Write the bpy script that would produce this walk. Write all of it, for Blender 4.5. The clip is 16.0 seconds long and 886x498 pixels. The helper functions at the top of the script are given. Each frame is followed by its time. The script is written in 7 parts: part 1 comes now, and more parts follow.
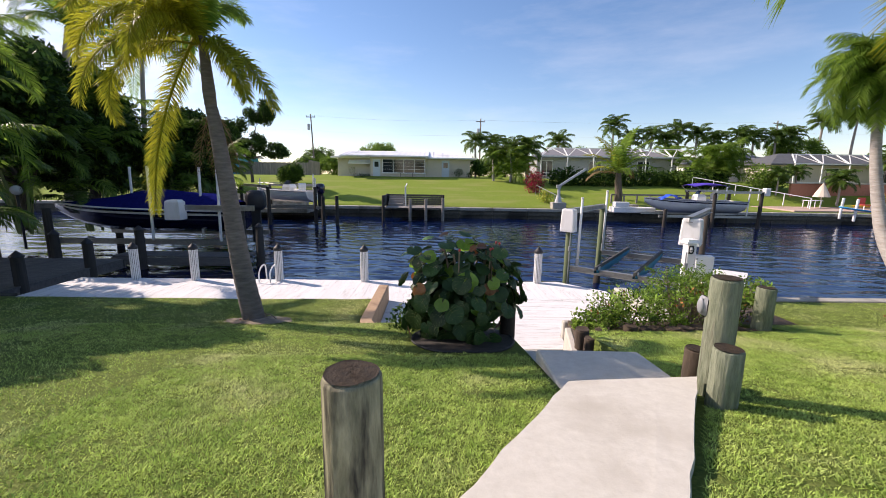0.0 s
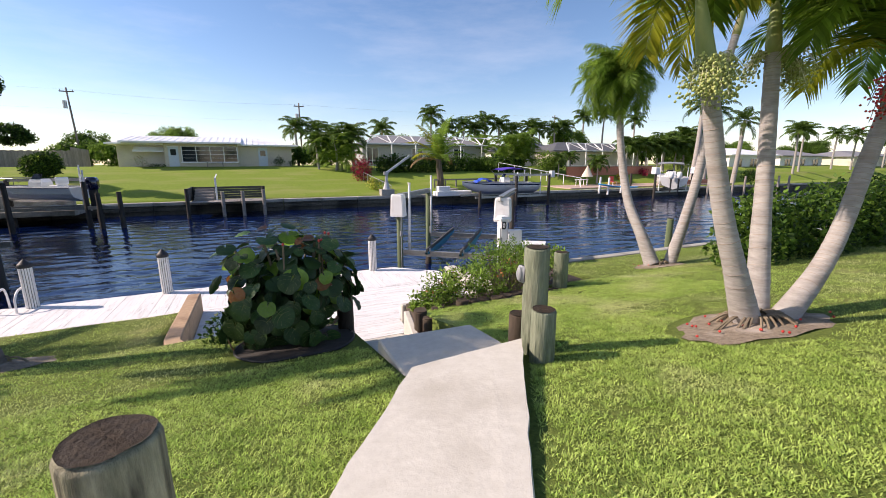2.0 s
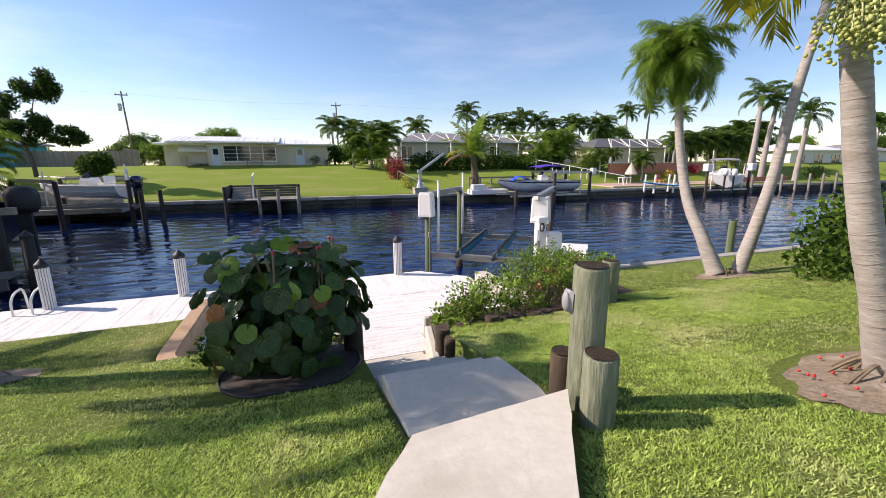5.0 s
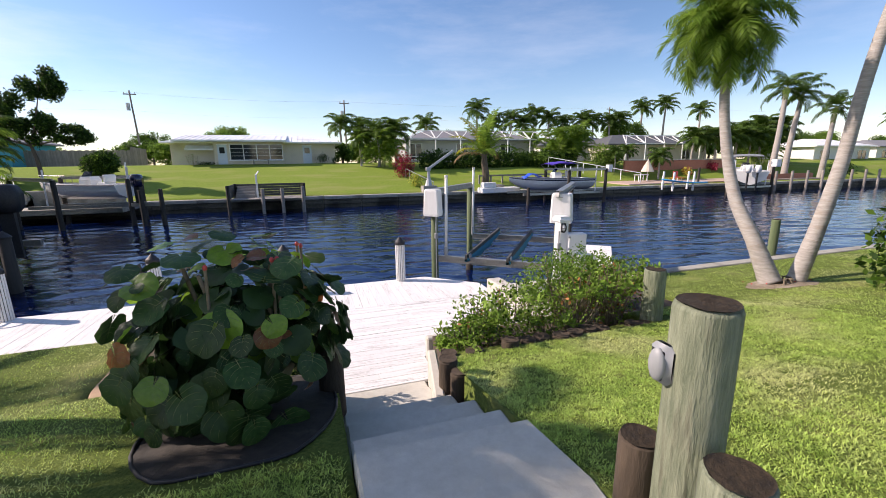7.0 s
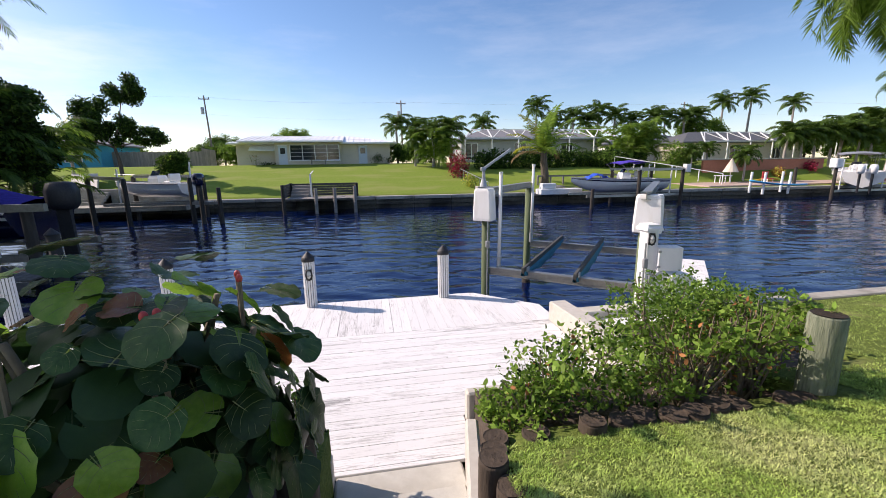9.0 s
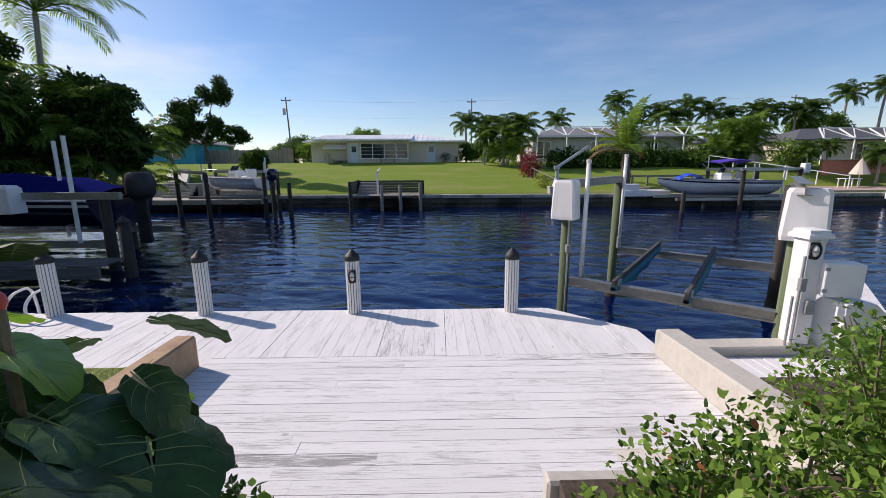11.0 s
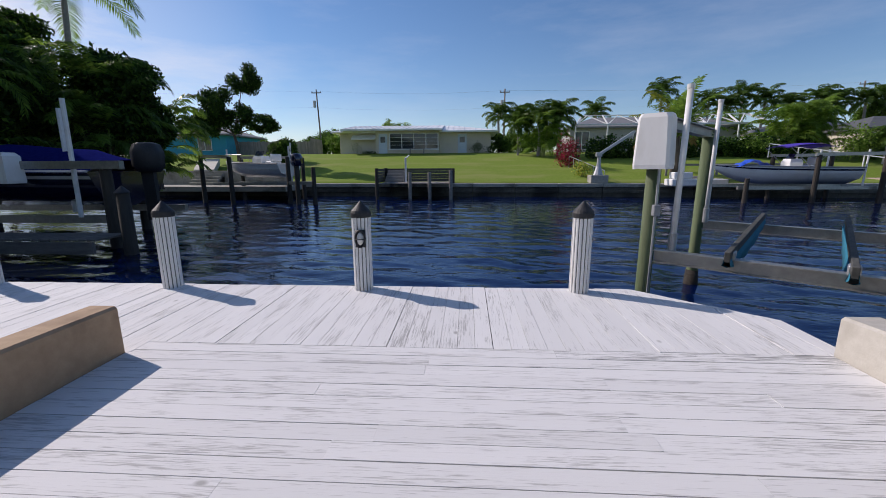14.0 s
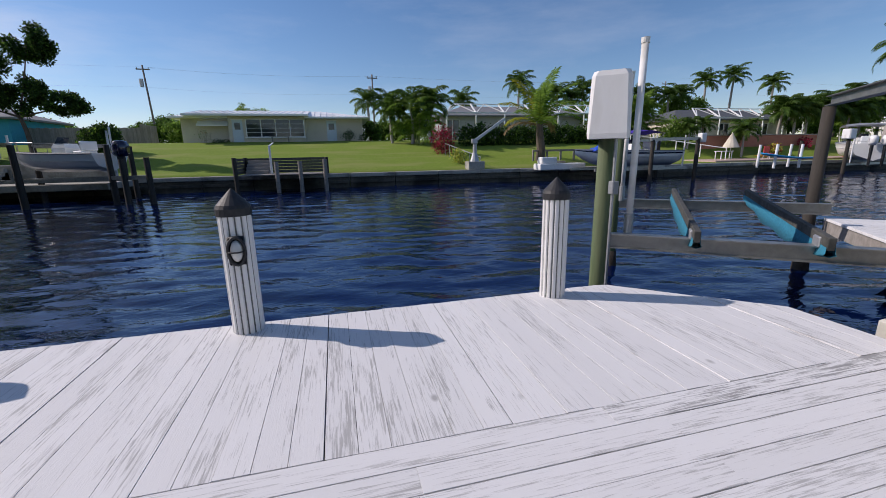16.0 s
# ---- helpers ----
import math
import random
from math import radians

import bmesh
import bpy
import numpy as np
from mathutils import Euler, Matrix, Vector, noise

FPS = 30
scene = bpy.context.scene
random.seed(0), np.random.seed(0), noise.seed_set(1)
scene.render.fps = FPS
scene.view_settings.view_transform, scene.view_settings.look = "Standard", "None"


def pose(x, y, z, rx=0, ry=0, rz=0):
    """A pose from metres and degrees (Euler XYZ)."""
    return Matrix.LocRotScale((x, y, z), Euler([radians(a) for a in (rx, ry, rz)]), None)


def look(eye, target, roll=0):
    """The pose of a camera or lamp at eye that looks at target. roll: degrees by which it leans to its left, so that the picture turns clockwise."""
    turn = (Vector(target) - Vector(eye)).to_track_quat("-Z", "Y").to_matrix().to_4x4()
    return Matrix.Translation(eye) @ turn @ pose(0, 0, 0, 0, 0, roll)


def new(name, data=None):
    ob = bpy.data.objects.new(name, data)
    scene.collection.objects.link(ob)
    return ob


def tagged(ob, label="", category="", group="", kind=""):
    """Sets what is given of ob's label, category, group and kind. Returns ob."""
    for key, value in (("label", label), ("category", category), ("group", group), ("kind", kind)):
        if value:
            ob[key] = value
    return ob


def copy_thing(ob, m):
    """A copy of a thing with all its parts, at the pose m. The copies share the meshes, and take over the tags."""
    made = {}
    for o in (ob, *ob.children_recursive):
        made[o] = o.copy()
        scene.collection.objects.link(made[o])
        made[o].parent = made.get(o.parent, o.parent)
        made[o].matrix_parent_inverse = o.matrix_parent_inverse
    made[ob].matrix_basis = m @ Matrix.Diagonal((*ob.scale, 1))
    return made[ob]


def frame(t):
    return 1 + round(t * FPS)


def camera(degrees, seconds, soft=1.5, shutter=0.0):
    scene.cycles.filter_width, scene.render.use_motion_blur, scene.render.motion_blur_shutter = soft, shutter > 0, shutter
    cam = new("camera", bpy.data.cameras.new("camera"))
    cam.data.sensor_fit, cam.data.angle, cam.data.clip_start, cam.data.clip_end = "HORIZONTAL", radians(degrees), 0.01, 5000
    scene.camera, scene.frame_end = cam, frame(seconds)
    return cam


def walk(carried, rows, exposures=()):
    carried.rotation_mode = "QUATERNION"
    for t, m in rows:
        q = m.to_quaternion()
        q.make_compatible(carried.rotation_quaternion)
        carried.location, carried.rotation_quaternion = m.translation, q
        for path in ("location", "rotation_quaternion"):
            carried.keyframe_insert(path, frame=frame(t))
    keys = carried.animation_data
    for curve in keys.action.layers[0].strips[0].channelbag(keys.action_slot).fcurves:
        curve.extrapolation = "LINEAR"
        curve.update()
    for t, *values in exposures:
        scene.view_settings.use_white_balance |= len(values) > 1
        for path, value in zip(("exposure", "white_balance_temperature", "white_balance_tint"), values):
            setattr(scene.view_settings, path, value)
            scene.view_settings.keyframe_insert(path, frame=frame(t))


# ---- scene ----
cam = camera(95.1, 16.0, soft=0.7)
PATH = [
    (0, (0.029, 0.084, 1.733), (0.06, 2.051, 1.375), 0.8),
    (0.5, (0.07, 0.283, 1.691), (0.212, 2.245, 1.329), 0.7),
    (1, (0.068, 0.336, 1.693), (0.615, 2.221, 1.31), -0.0),
    (1.5, (0.076, 0.34, 1.697), (0.815, 2.154, 1.296), -0.1),
    (2, (0.111, 0.306, 1.684), (0.92, 2.089, 1.275), -0.1),
    (2.5, (0.188, 0.26, 1.675), (1.042, 2.021, 1.262), -0.2),
    (3, (0.254, 0.306, 1.691), (1.101, 2.07, 1.278), -0.2),
    (3.5, (0.288, 0.484, 1.699), (1.119, 2.255, 1.285), -0.2),
    (4, (0.415, 0.699, 1.666), (1.222, 2.481, 1.248), -0.1),
    (4.5, (0.511, 0.914, 1.645), (1.195, 2.747, 1.232), -0.2),
    (7, (1.004, 2.157, 1.468), (1.606, 4.018, 1.049), -0.7),
    (7.5, (1.158, 2.595, 1.482), (1.725, 4.466, 1.059), -0.9),
    (8, (1.323, 2.95, 1.474), (1.856, 4.831, 1.052), -1.0),
    (8.5, (1.507, 3.298, 1.426), (2.003, 5.19, 1.006), -0.9),
    (9, (1.522, 3.617, 1.33), (1.866, 5.545, 0.92), -0.8),
    (9.5, (1.568, 4.005, 1.259), (1.868, 5.94, 0.851), -0.6),
    (10, (1.652, 4.331, 1.245), (1.775, 6.287, 0.846), -0.7),
    (12.5, (1.713, 5.753, 0.564), (1.698, 7.712, 0.163), -0.3),
    (13, (1.687, 5.988, 0.428), (1.653, 7.948, 0.028), -0.3),
    (13.5, (1.64, 6.302, 0.321), (1.594, 8.261, -0.081), -0.3),
    (14, (1.571, 6.54, 0.218), (1.455, 8.495, -0.186), -0.3),
    (14.5, (1.458, 6.835, 0.11), (1.314, 8.789, -0.293), -0.4),
    (15, (1.334, 7.244, 0.025), (1.198, 9.197, -0.385), -0.4),
    (15.5, (1.172, 7.614, 0.032), (1.268, 9.566, -0.393), -1.0),
    (16, (1.072, 7.996, 0.032), (1.557, 9.883, -0.423), -1.1),
]
EXPOSURES = [(0.0, 0.34, 7250, 24), (4.5, 0.37, 7250, 24), (8.5, 0.31, 7050, 23), (10.0, 0.1, 6850, 22), (12.5, -0.37, 6500, 20), (16.0, -0.42, 6450, 20)]
walk(cam, [(t, look(eye, target, roll)) for t, eye, target, roll in PATH], EXPOSURES)

# ---- light ----
SUN_TO = Vector((-0.744, 0.342, 0.574)).normalized()
world = bpy.data.worlds.new("world")
scene.world = world
world.use_nodes = True
wn, wl = world.node_tree.nodes, world.node_tree.links
sky = wn.new("ShaderNodeTexSky")
sky.sky_type, sky.sun_disc = "NISHITA", False
sky.sun_elevation, sky.sun_rotation = math.asin(SUN_TO.z), math.atan2(SUN_TO.x, SUN_TO.y)
sky.air_density, sky.dust_density, sky.ozone_density = 1.0, 0.15, 3.2
w_co = wn.new("ShaderNodeTexCoord")
w_map = wn.new("ShaderNodeMapping")
w_map.inputs["Scale"].default_value = (1.6, 1.6, 7.0)
w_noise = wn.new("ShaderNodeTexNoise")
w_noise.inputs["Scale"].default_value, w_noise.inputs["Detail"].default_value = 1.7, 7
w_noise.inputs["Roughness"].default_value = 0.62
w_ramp = wn.new("ShaderNodeMapRange")
w_ramp.inputs["From Min"].default_value, w_ramp.inputs["From Max"].default_value = 0.45, 0.78
w_ramp.inputs["To Max"].default_value = 0.22
w_mix = wn.new("ShaderNodeMix")
w_mix.data_type = "RGBA"
w_mix.inputs["B"].default_value = (7.5, 7.9, 8.4, 1)
wl.new(w_co.outputs["Generated"], w_map.inputs["Vector"])
wl.new(w_map.outputs["Vector"], w_noise.inputs["Vector"])
wl.new(w_noise.outputs["Fac"], w_ramp.inputs["Value"])
# thicker cirrus towards the sun's side
w_sep = wn.new("ShaderNodeSeparateXYZ")
w_side = wn.new("ShaderNodeMapRange")
w_side.inputs["From Min"].default_value, w_side.inputs["From Max"].default_value = -0.35, -0.8
w_side.inputs["To Min"].default_value, w_side.inputs["To Max"].default_value = 0.7, 4.2
w_mul = wn.new("ShaderNodeMath")
w_mul.operation, w_mul.use_clamp = "MULTIPLY", True
wl.new(w_co.outputs["Generated"], w_sep.inputs["Vector"])
wl.new(w_sep.outputs["X"], w_side.inputs["Value"])
wl.new(w_ramp.outputs["Result"], w_mul.inputs[0])
wl.new(w_side.outputs["Result"], w_mul.inputs[1])
w_haze = wn.new("ShaderNodeMapRange")
w_haze.inputs["From Min"].default_value, w_haze.inputs["From Max"].default_value = -0.4, -0.85
w_haze.inputs["To Max"].default_value = 0.48
w_add = wn.new("ShaderNodeMath")
w_add.use_clamp = True
wl.new(w_sep.outputs["X"], w_haze.inputs["Value"])
wl.new(w_mul.outputs[0], w_add.inputs[0])
wl.new(w_haze.outputs["Result"], w_add.inputs[1])
wl.new(w_add.outputs[0], w_mix.inputs["Factor"])
wl.new(sky.outputs["Color"], w_mix.inputs["A"])
w_sat = wn.new("ShaderNodeHueSaturation")
w_sat.inputs["Saturation"].default_value = 1.14
wl.new(w_mix.outputs["Result"], w_sat.inputs["Color"])
wl.new(w_sat.outputs["Color"], wn["Background"].inputs["Color"])
wn["Background"].inputs["Strength"].default_value = 0.138
sun = new("sun", bpy.data.lights.new("sun", "SUN"))
sun.data.energy, sun.data.angle, sun.data.color = 5.0, radians(0.5), (1.0, 0.94, 0.85)
sun.matrix_world = look((0, 0, 40), Vector((0, 0, 40)) - SUN_TO)


# ---- materials ----
def mat(name, c1, c2, scale=4.0, rough=0.7, bump=0.0, stretch=(1, 1, 1), metal=0.0, spots=None, spot_scale=0.8,
        spot_cut=0.55, rand=0.0, island=0.0, coat=0.0, translucent=0.0, local=False, bump_scale=None, spec=0.5):
    """A surface of two colours in fine grain, with larger stains, relief and piece-to-piece variation."""
    m = bpy.data.materials.new(name)
    m.use_nodes = True
    n, l = m.node_tree.nodes, m.node_tree.links
    b = n["Principled BSDF"]
    if local:
        co = n.new("ShaderNodeTexCoord").outputs["Object"]
    else:
        co = n.new("ShaderNodeNewGeometry").outputs["Position"]
    mp = n.new("ShaderNodeMapping")
    mp.inputs["Scale"].default_value = stretch
    l.new(co, mp.inputs["Vector"])
    fine = n.new("ShaderNodeTexNoise")
    fine.inputs["Scale"].default_value, fine.inputs["Detail"].default_value = scale, 6
    fine.inputs["Roughness"].default_value = 0.65
    l.new(mp.outputs["Vector"], fine.inputs["Vector"])
    ramp = n.new("ShaderNodeMapRange")
    ramp.inputs["From Min"].default_value, ramp.inputs["From Max"].default_value = 0.3, 0.7
    l.new(fine.outputs["Fac"], ramp.inputs["Value"])
    mix = n.new("ShaderNodeMix")
    mix.data_type = "RGBA"
    mix.inputs["A"].default_value, mix.inputs["B"].default_value = (*c1, 1), (*c2, 1)
    l.new(ramp.outputs["Result"], mix.inputs["Factor"])
    out = mix.outputs["Result"]
    if spots:
        big = n.new("ShaderNodeTexNoise")
        big.inputs["Scale"].default_value, big.inputs["Detail"].default_value = spot_scale, 5
        l.new(mp.outputs["Vector"], big.inputs["Vector"])
        r2 = n.new("ShaderNodeMapRange")
        r2.inputs["From Min"].default_value, r2.inputs["From Max"].default_value = spot_cut, spot_cut + 0.16
        l.new(big.outputs["Fac"], r2.inputs["Value"])
        m2 = n.new("ShaderNodeMix")
        m2.data_type = "RGBA"
        m2.inputs["B"].default_value = (*spots, 1)
        l.new(r2.outputs["Result"], m2.inputs["Factor"])
        l.new(out, m2.inputs["A"])
        out = m2.outputs["Result"]
    for amount, node, socket in ((rand, "ShaderNodeObjectInfo", "Random"), (island, "ShaderNodeNewGeometry", "Random Per Island")):
        if amount:
            hs = n.new("ShaderNodeHueSaturation")
            r3 = n.new("ShaderNodeMapRange")
            r3.inputs["To Min"].default_value, r3.inputs["To Max"].default_value = 1 - amount, 1 + amount
            l.new(n.new(node).outputs[socket], r3.inputs["Value"])
            l.new(r3.outputs["Result"], hs.inputs["Value"])
            l.new(out, hs.inputs["Color"])
            out = hs.outputs["Color"]
    l.new(out, b.inputs["Base Color"])
    b.inputs["Roughness"].default_value, b.inputs["Metallic"].default_value = rough, metal
    b.inputs["Coat Weight"].default_value = coat
    b.inputs["Specular IOR Level"].default_value = spec
    if bump:
        bp = n.new("ShaderNodeBump")
        bp.inputs["Strength"].default_value, bp.inputs["Distance"].default_value = min(1.0, bump), 0.02 * max(1.0, bump)
        if bump_scale:
            bn = n.new("ShaderNodeTexNoise")
            bn.inputs["Scale"].default_value, bn.inputs["Detail"].default_value = bump_scale, 4
            l.new(mp.outputs["Vector"], bn.inputs["Vector"])
            l.new(bn.outputs["Fac"], bp.inputs["Height"])
        else:
            l.new(fine.outputs["Fac"], bp.inputs["Height"])
        l.new(bp.outputs["Normal"], b.inputs["Normal"])
    if translucent:
        tr = n.new("ShaderNodeBsdfTranslucent")
        br = n.new("ShaderNodeHueSaturation")
        br.inputs["Value"].default_value = 1.7
        l.new(out, br.inputs["Color"])
        l.new(br.outputs["Color"], tr.inputs["Color"])
        ms = n.new("ShaderNodeMixShader")
        ms.inputs["Fac"].default_value = translucent
        l.new(b.outputs["BSDF"], ms.inputs[1])
        l.new(tr.outputs["BSDF"], ms.inputs[2])
        l.new(ms.outputs["Shader"], n["Material Output"].inputs["Surface"])
    return m


def water_material():
    m = bpy.data.materials.new("canal_water")
    m.use_nodes = True
    n, l = m.node_tree.nodes, m.node_tree.links
    b = n["Principled BSDF"]
    b.inputs["Base Color"].default_value = (0.0006, 0.006, 0.04, 1)
    b.inputs["Specular Tint"].default_value = (0.15, 0.44, 1.0, 1)
    b.inputs["Roughness"].default_value, b.inputs["IOR"].default_value = 0.015, 1.5
    b.inputs["Specular IOR Level"].default_value = 0.5
    co = n.new("ShaderNodeNewGeometry").outputs["Position"]
    last = None
    for scale, dist, turn in ((3.2, 0.016, -12), (9.0, 0.005, 8)):
        mp = n.new("ShaderNodeMapping")
        mp.inputs["Rotation"].default_value = (0, 0, radians(turn))
        mp.inputs["Scale"].default_value = (0.5, 1.0, 1.0)
        l.new(co, mp.inputs["Vector"])
        no = n.new("ShaderNodeTexNoise")
        no.inputs["Scale"].default_value, no.inputs["Detail"].default_value = scale, 3
        no.inputs["Distortion"].default_value = 0.4
        l.new(mp.outputs["Vector"], no.inputs["Vector"])
        bp = n.new("ShaderNodeBump")
        bp.inputs["Strength"].default_value, bp.inputs["Distance"].default_value = 1.0, dist
        l.new(no.outputs["Fac"], bp.inputs["Height"])
        if last:
            l.new(last, bp.inputs["Normal"])
        last = bp.outputs["Normal"]
    l.new(last, b.inputs["Normal"])
    return m


def painted_wood(name, along_x, fresh, white=(0.74, 0.73, 0.722), grey=(0.29, 0.282, 0.27)):
    """Thin white paint over weathered boards: grain that wears through in streaks, and knots."""
    m = bpy.data.materials.new(name)
    m.use_nodes = True
    n, l = m.node_tree.nodes, m.node_tree.links
    b = n["Principled BSDF"]
    b.inputs["Roughness"].default_value, b.inputs["Specular IOR Level"].default_value = 0.75, 0.25
    geo, info = n.new("ShaderNodeNewGeometry"), n.new("ShaderNodeObjectInfo")
    shift = n.new("ShaderNodeVectorMath")
    shift.operation = "SCALE"
    shift.inputs[0].default_value = (17, 11, 29)
    l.new(info.outputs["Random"], shift.inputs["Scale"])
    add = n.new("ShaderNodeVectorMath")
    l.new(geo.outputs["Position"], add.inputs[0])
    l.new(shift.outputs["Vector"], add.inputs[1])

    def tex(scale, stretch, detail, rough=0.6, distort=0.0):
        mp = n.new("ShaderNodeMapping")
        mp.inputs["Scale"].default_value = stretch if along_x else (stretch[1], stretch[0], stretch[2])
        l.new(add.outputs["Vector"], mp.inputs["Vector"])
        t = n.new("ShaderNodeTexNoise")
        t.inputs["Scale"].default_value, t.inputs["Detail"].default_value = scale, detail
        t.inputs["Roughness"].default_value, t.inputs["Distortion"].default_value = rough, distort
        l.new(mp.outputs["Vector"], t.inputs["Vector"])
        return t.outputs["Fac"]

    def math_node(op, a, b_):
        k = n.new("ShaderNodeMath")
        k.operation = op
        for s, v in zip(k.inputs, (a, b_)):
            if isinstance(v, float):
                s.default_value = v
            else:
                l.new(v, s)
        return k.outputs[0]

    grain = tex(95.0, (0.045, 1.0, 1.0), 5, 0.7, 0.6)
    mask = tex(4.2, (0.28, 1.5, 1.0), 4, 0.6)
    both = math_node("ADD", math_node("MULTIPLY", grain, 0.62), math_node("MULTIPLY", mask, 0.38))
    worn = n.new("ShaderNodeMapRange")
    worn.inputs["From Min"].default_value, worn.inputs["From Max"].default_value = 0.545 + fresh, 0.625 + fresh
    l.new(both, worn.inputs["Value"])
    knot = n.new("ShaderNodeTexVoronoi")
    knot.inputs["Scale"].default_value = 2.3
    mp = n.new("ShaderNodeMapping")
    mp.inputs["Scale"].default_value = (0.6, 1, 1) if along_x else (1, 0.6, 1)
    l.new(add.outputs["Vector"], mp.inputs["Vector"])
    l.new(mp.outputs["Vector"], knot.inputs["Vector"])
    kr = n.new("ShaderNodeMapRange")
    kr.inputs["From Min"].default_value, kr.inputs["From Max"].default_value = 0.06, 0.025
    l.new(knot.outputs["Distance"], kr.inputs["Value"])
    fac = math_node("MAXIMUM", math_node("MULTIPLY", worn.outputs["Result"], 0.65), math_node("MULTIPLY", kr.outputs["Result"], 0.7))
    mix = n.new("ShaderNodeMix")
    mix.data_type = "RGBA"
    mix.inputs["A"].default_value, mix.inputs["B"].default_value = (*white, 1), (*grey, 1)
    l.new(fac, mix.inputs["Factor"])
    hs = n.new("ShaderNodeHueSaturation")
    r3 = n.new("ShaderNodeMapRange")
    r3.inputs["To Min"].default_value, r3.inputs["To Max"].default_value = 0.95, 1.03
    l.new(info.outputs["Random"], r3.inputs["Value"])
    l.new(r3.outputs["Result"], hs.inputs["Value"])
    l.new(mix.outputs["Result"], hs.inputs["Color"])
    l.new(hs.outputs["Color"], b.inputs["Base Color"])
    bp = n.new("ShaderNodeBump")
    bp.inputs["Strength"].default_value, bp.inputs["Distance"].default_value = 0.35, 0.004
    l.new(both, bp.inputs["Height"])
    l.new(bp.outputs["Normal"], b.inputs["Normal"])
    return m


M_WATER = water_material()
M_GROUND = mat("lawn_soil", (0.06, 0.092, 0.019), (0.165, 0.21, 0.05), 34, 0.95, 1.0, spots=(0.21, 0.225, 0.08), spot_scale=0.9, spot_cut=0.56, spec=0.1)
M_FAR_LAWN = mat("mown_far_lawn", (0.13, 0.20, 0.028), (0.225, 0.30, 0.05), 9, 0.95, 0.7, stretch=(0.5, 1.6, 1), spots=(0.24, 0.27, 0.075), spot_scale=0.35, spot_cut=0.5, spec=0.1)
M_GRASS = mat("grass_blades", (0.255, 0.375, 0.075), (0.45, 0.55, 0.16), 3, 0.6, spots=(0.50, 0.53, 0.24), spot_scale=0.8, spot_cut=0.52,
              island=0.5, translucent=0.4, spec=0.25)
M_CONCRETE = mat("poured_concrete", (0.48, 0.46, 0.40), (0.57, 0.55, 0.485), 14, 0.85, 0.25, spots=(0.42, 0.395, 0.335), spot_scale=1.3, spot_cut=0.56)
M_CONCRETE_OLD = mat("weathered_concrete", (0.30, 0.29, 0.25), (0.42, 0.40, 0.35), 9, 0.9, 0.4, spots=(0.20, 0.19, 0.16), spot_scale=1.1, spot_cut=0.5)
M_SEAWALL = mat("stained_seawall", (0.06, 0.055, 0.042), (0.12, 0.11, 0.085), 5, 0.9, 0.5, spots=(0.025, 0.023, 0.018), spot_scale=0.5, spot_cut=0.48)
M_WALL_TAN = mat("tan_painted_wall", (0.36, 0.235, 0.14), (0.45, 0.31, 0.19), 10, 0.85, 0.25, spots=(0.2, 0.12, 0.07), spot_scale=1.6, spot_cut=0.57)
M_WALL_PALE = mat("pale_painted_wall", (0.45, 0.42, 0.365), (0.54, 0.51, 0.455), 10, 0.85, 0.25, spots=(0.34, 0.31, 0.26), spot_scale=1.6, spot_cut=0.57)
M_BOARD_X = painted_wood("white_deck_board", True, -0.02)
M_BOARD_Y = painted_wood("white_dock_board", False, -0.015)
M_BOARD_WORN = painted_wood("mildewed_deck_board", True, -0.085, grey=(0.09, 0.088, 0.082))
M_BOARD_NEW = painted_wood("bare_new_deck_board", True, 0.0, (0.66, 0.61, 0.54), (0.42, 0.33, 0.22))
M_VINYL = mat("white_vinyl", (0.74, 0.73, 0.71), (0.80, 0.79, 0.78), 6, 0.45, 0.05, stretch=(1, 1, 0.3), spots=(0.62, 0.60, 0.55), spot_scale=3)
M_GROOVE = mat("dark_groove", (0.12, 0.12, 0.11), (0.2, 0.2, 0.19), 12, 0.8)
M_BLACK = mat("black_plastic", (0.012, 0.012, 0.014), (0.03, 0.03, 0.032), 20, 0.6, 0.1)
M_LOG = mat("weathered_log", (0.085, 0.108, 0.066), (0.275, 0.295, 0.205), 17, 0.85, 1.0, stretch=(1.5, 1.5, 0.2), spots=(0.07, 0.06, 0.04), spot_scale=9.0, spot_cut=0.6)
M_LOG_BROWN = mat("stained_brown_log", (0.14, 0.135, 0.08), (0.40, 0.37, 0.24), 15, 0.85, 0.9, stretch=(1.6, 1.6, 0.28), spots=(0.014, 0.011, 0.009), spot_scale=8.0, spot_cut=0.46)
M_LOG_DARK = mat("wet_dark_log", (0.035, 0.026, 0.018), (0.085, 0.06, 0.04), 9, 0.9, 0.9, stretch=(1.3, 1.3, 0.3))
M_LOG_END = mat("cracked_log_end", (0.010, 0.007, 0.004), (0.045, 0.029, 0.015), 26, 0.9, 0.8)
M_PILE = mat("green_treated_pile", (0.075, 0.115, 0.05), (0.17, 0.20, 0.10), 6, 0.8, 0.5, stretch=(1.5, 1.5, 0.12), spots=(0.07, 0.085, 0.045), spot_scale=1.6)
M_PILE_DARK = mat("dark_treated_pile", (0.024, 0.021, 0.017), (0.06, 0.05, 0.04), 6, 0.85, 0.5, stretch=(1.5, 1.5, 0.15))
M_BARNACLE = mat("barnacled_wood", (0.02, 0.017, 0.013), (0.06, 0.05, 0.04), 25, 0.95, 1.0)
M_GREYWOOD = mat("grey_dock_wood", (0.20, 0.18, 0.16), (0.34, 0.31, 0.28), 9, 0.85, 0.4, stretch=(0.2, 1.4, 1), rand=0.12)
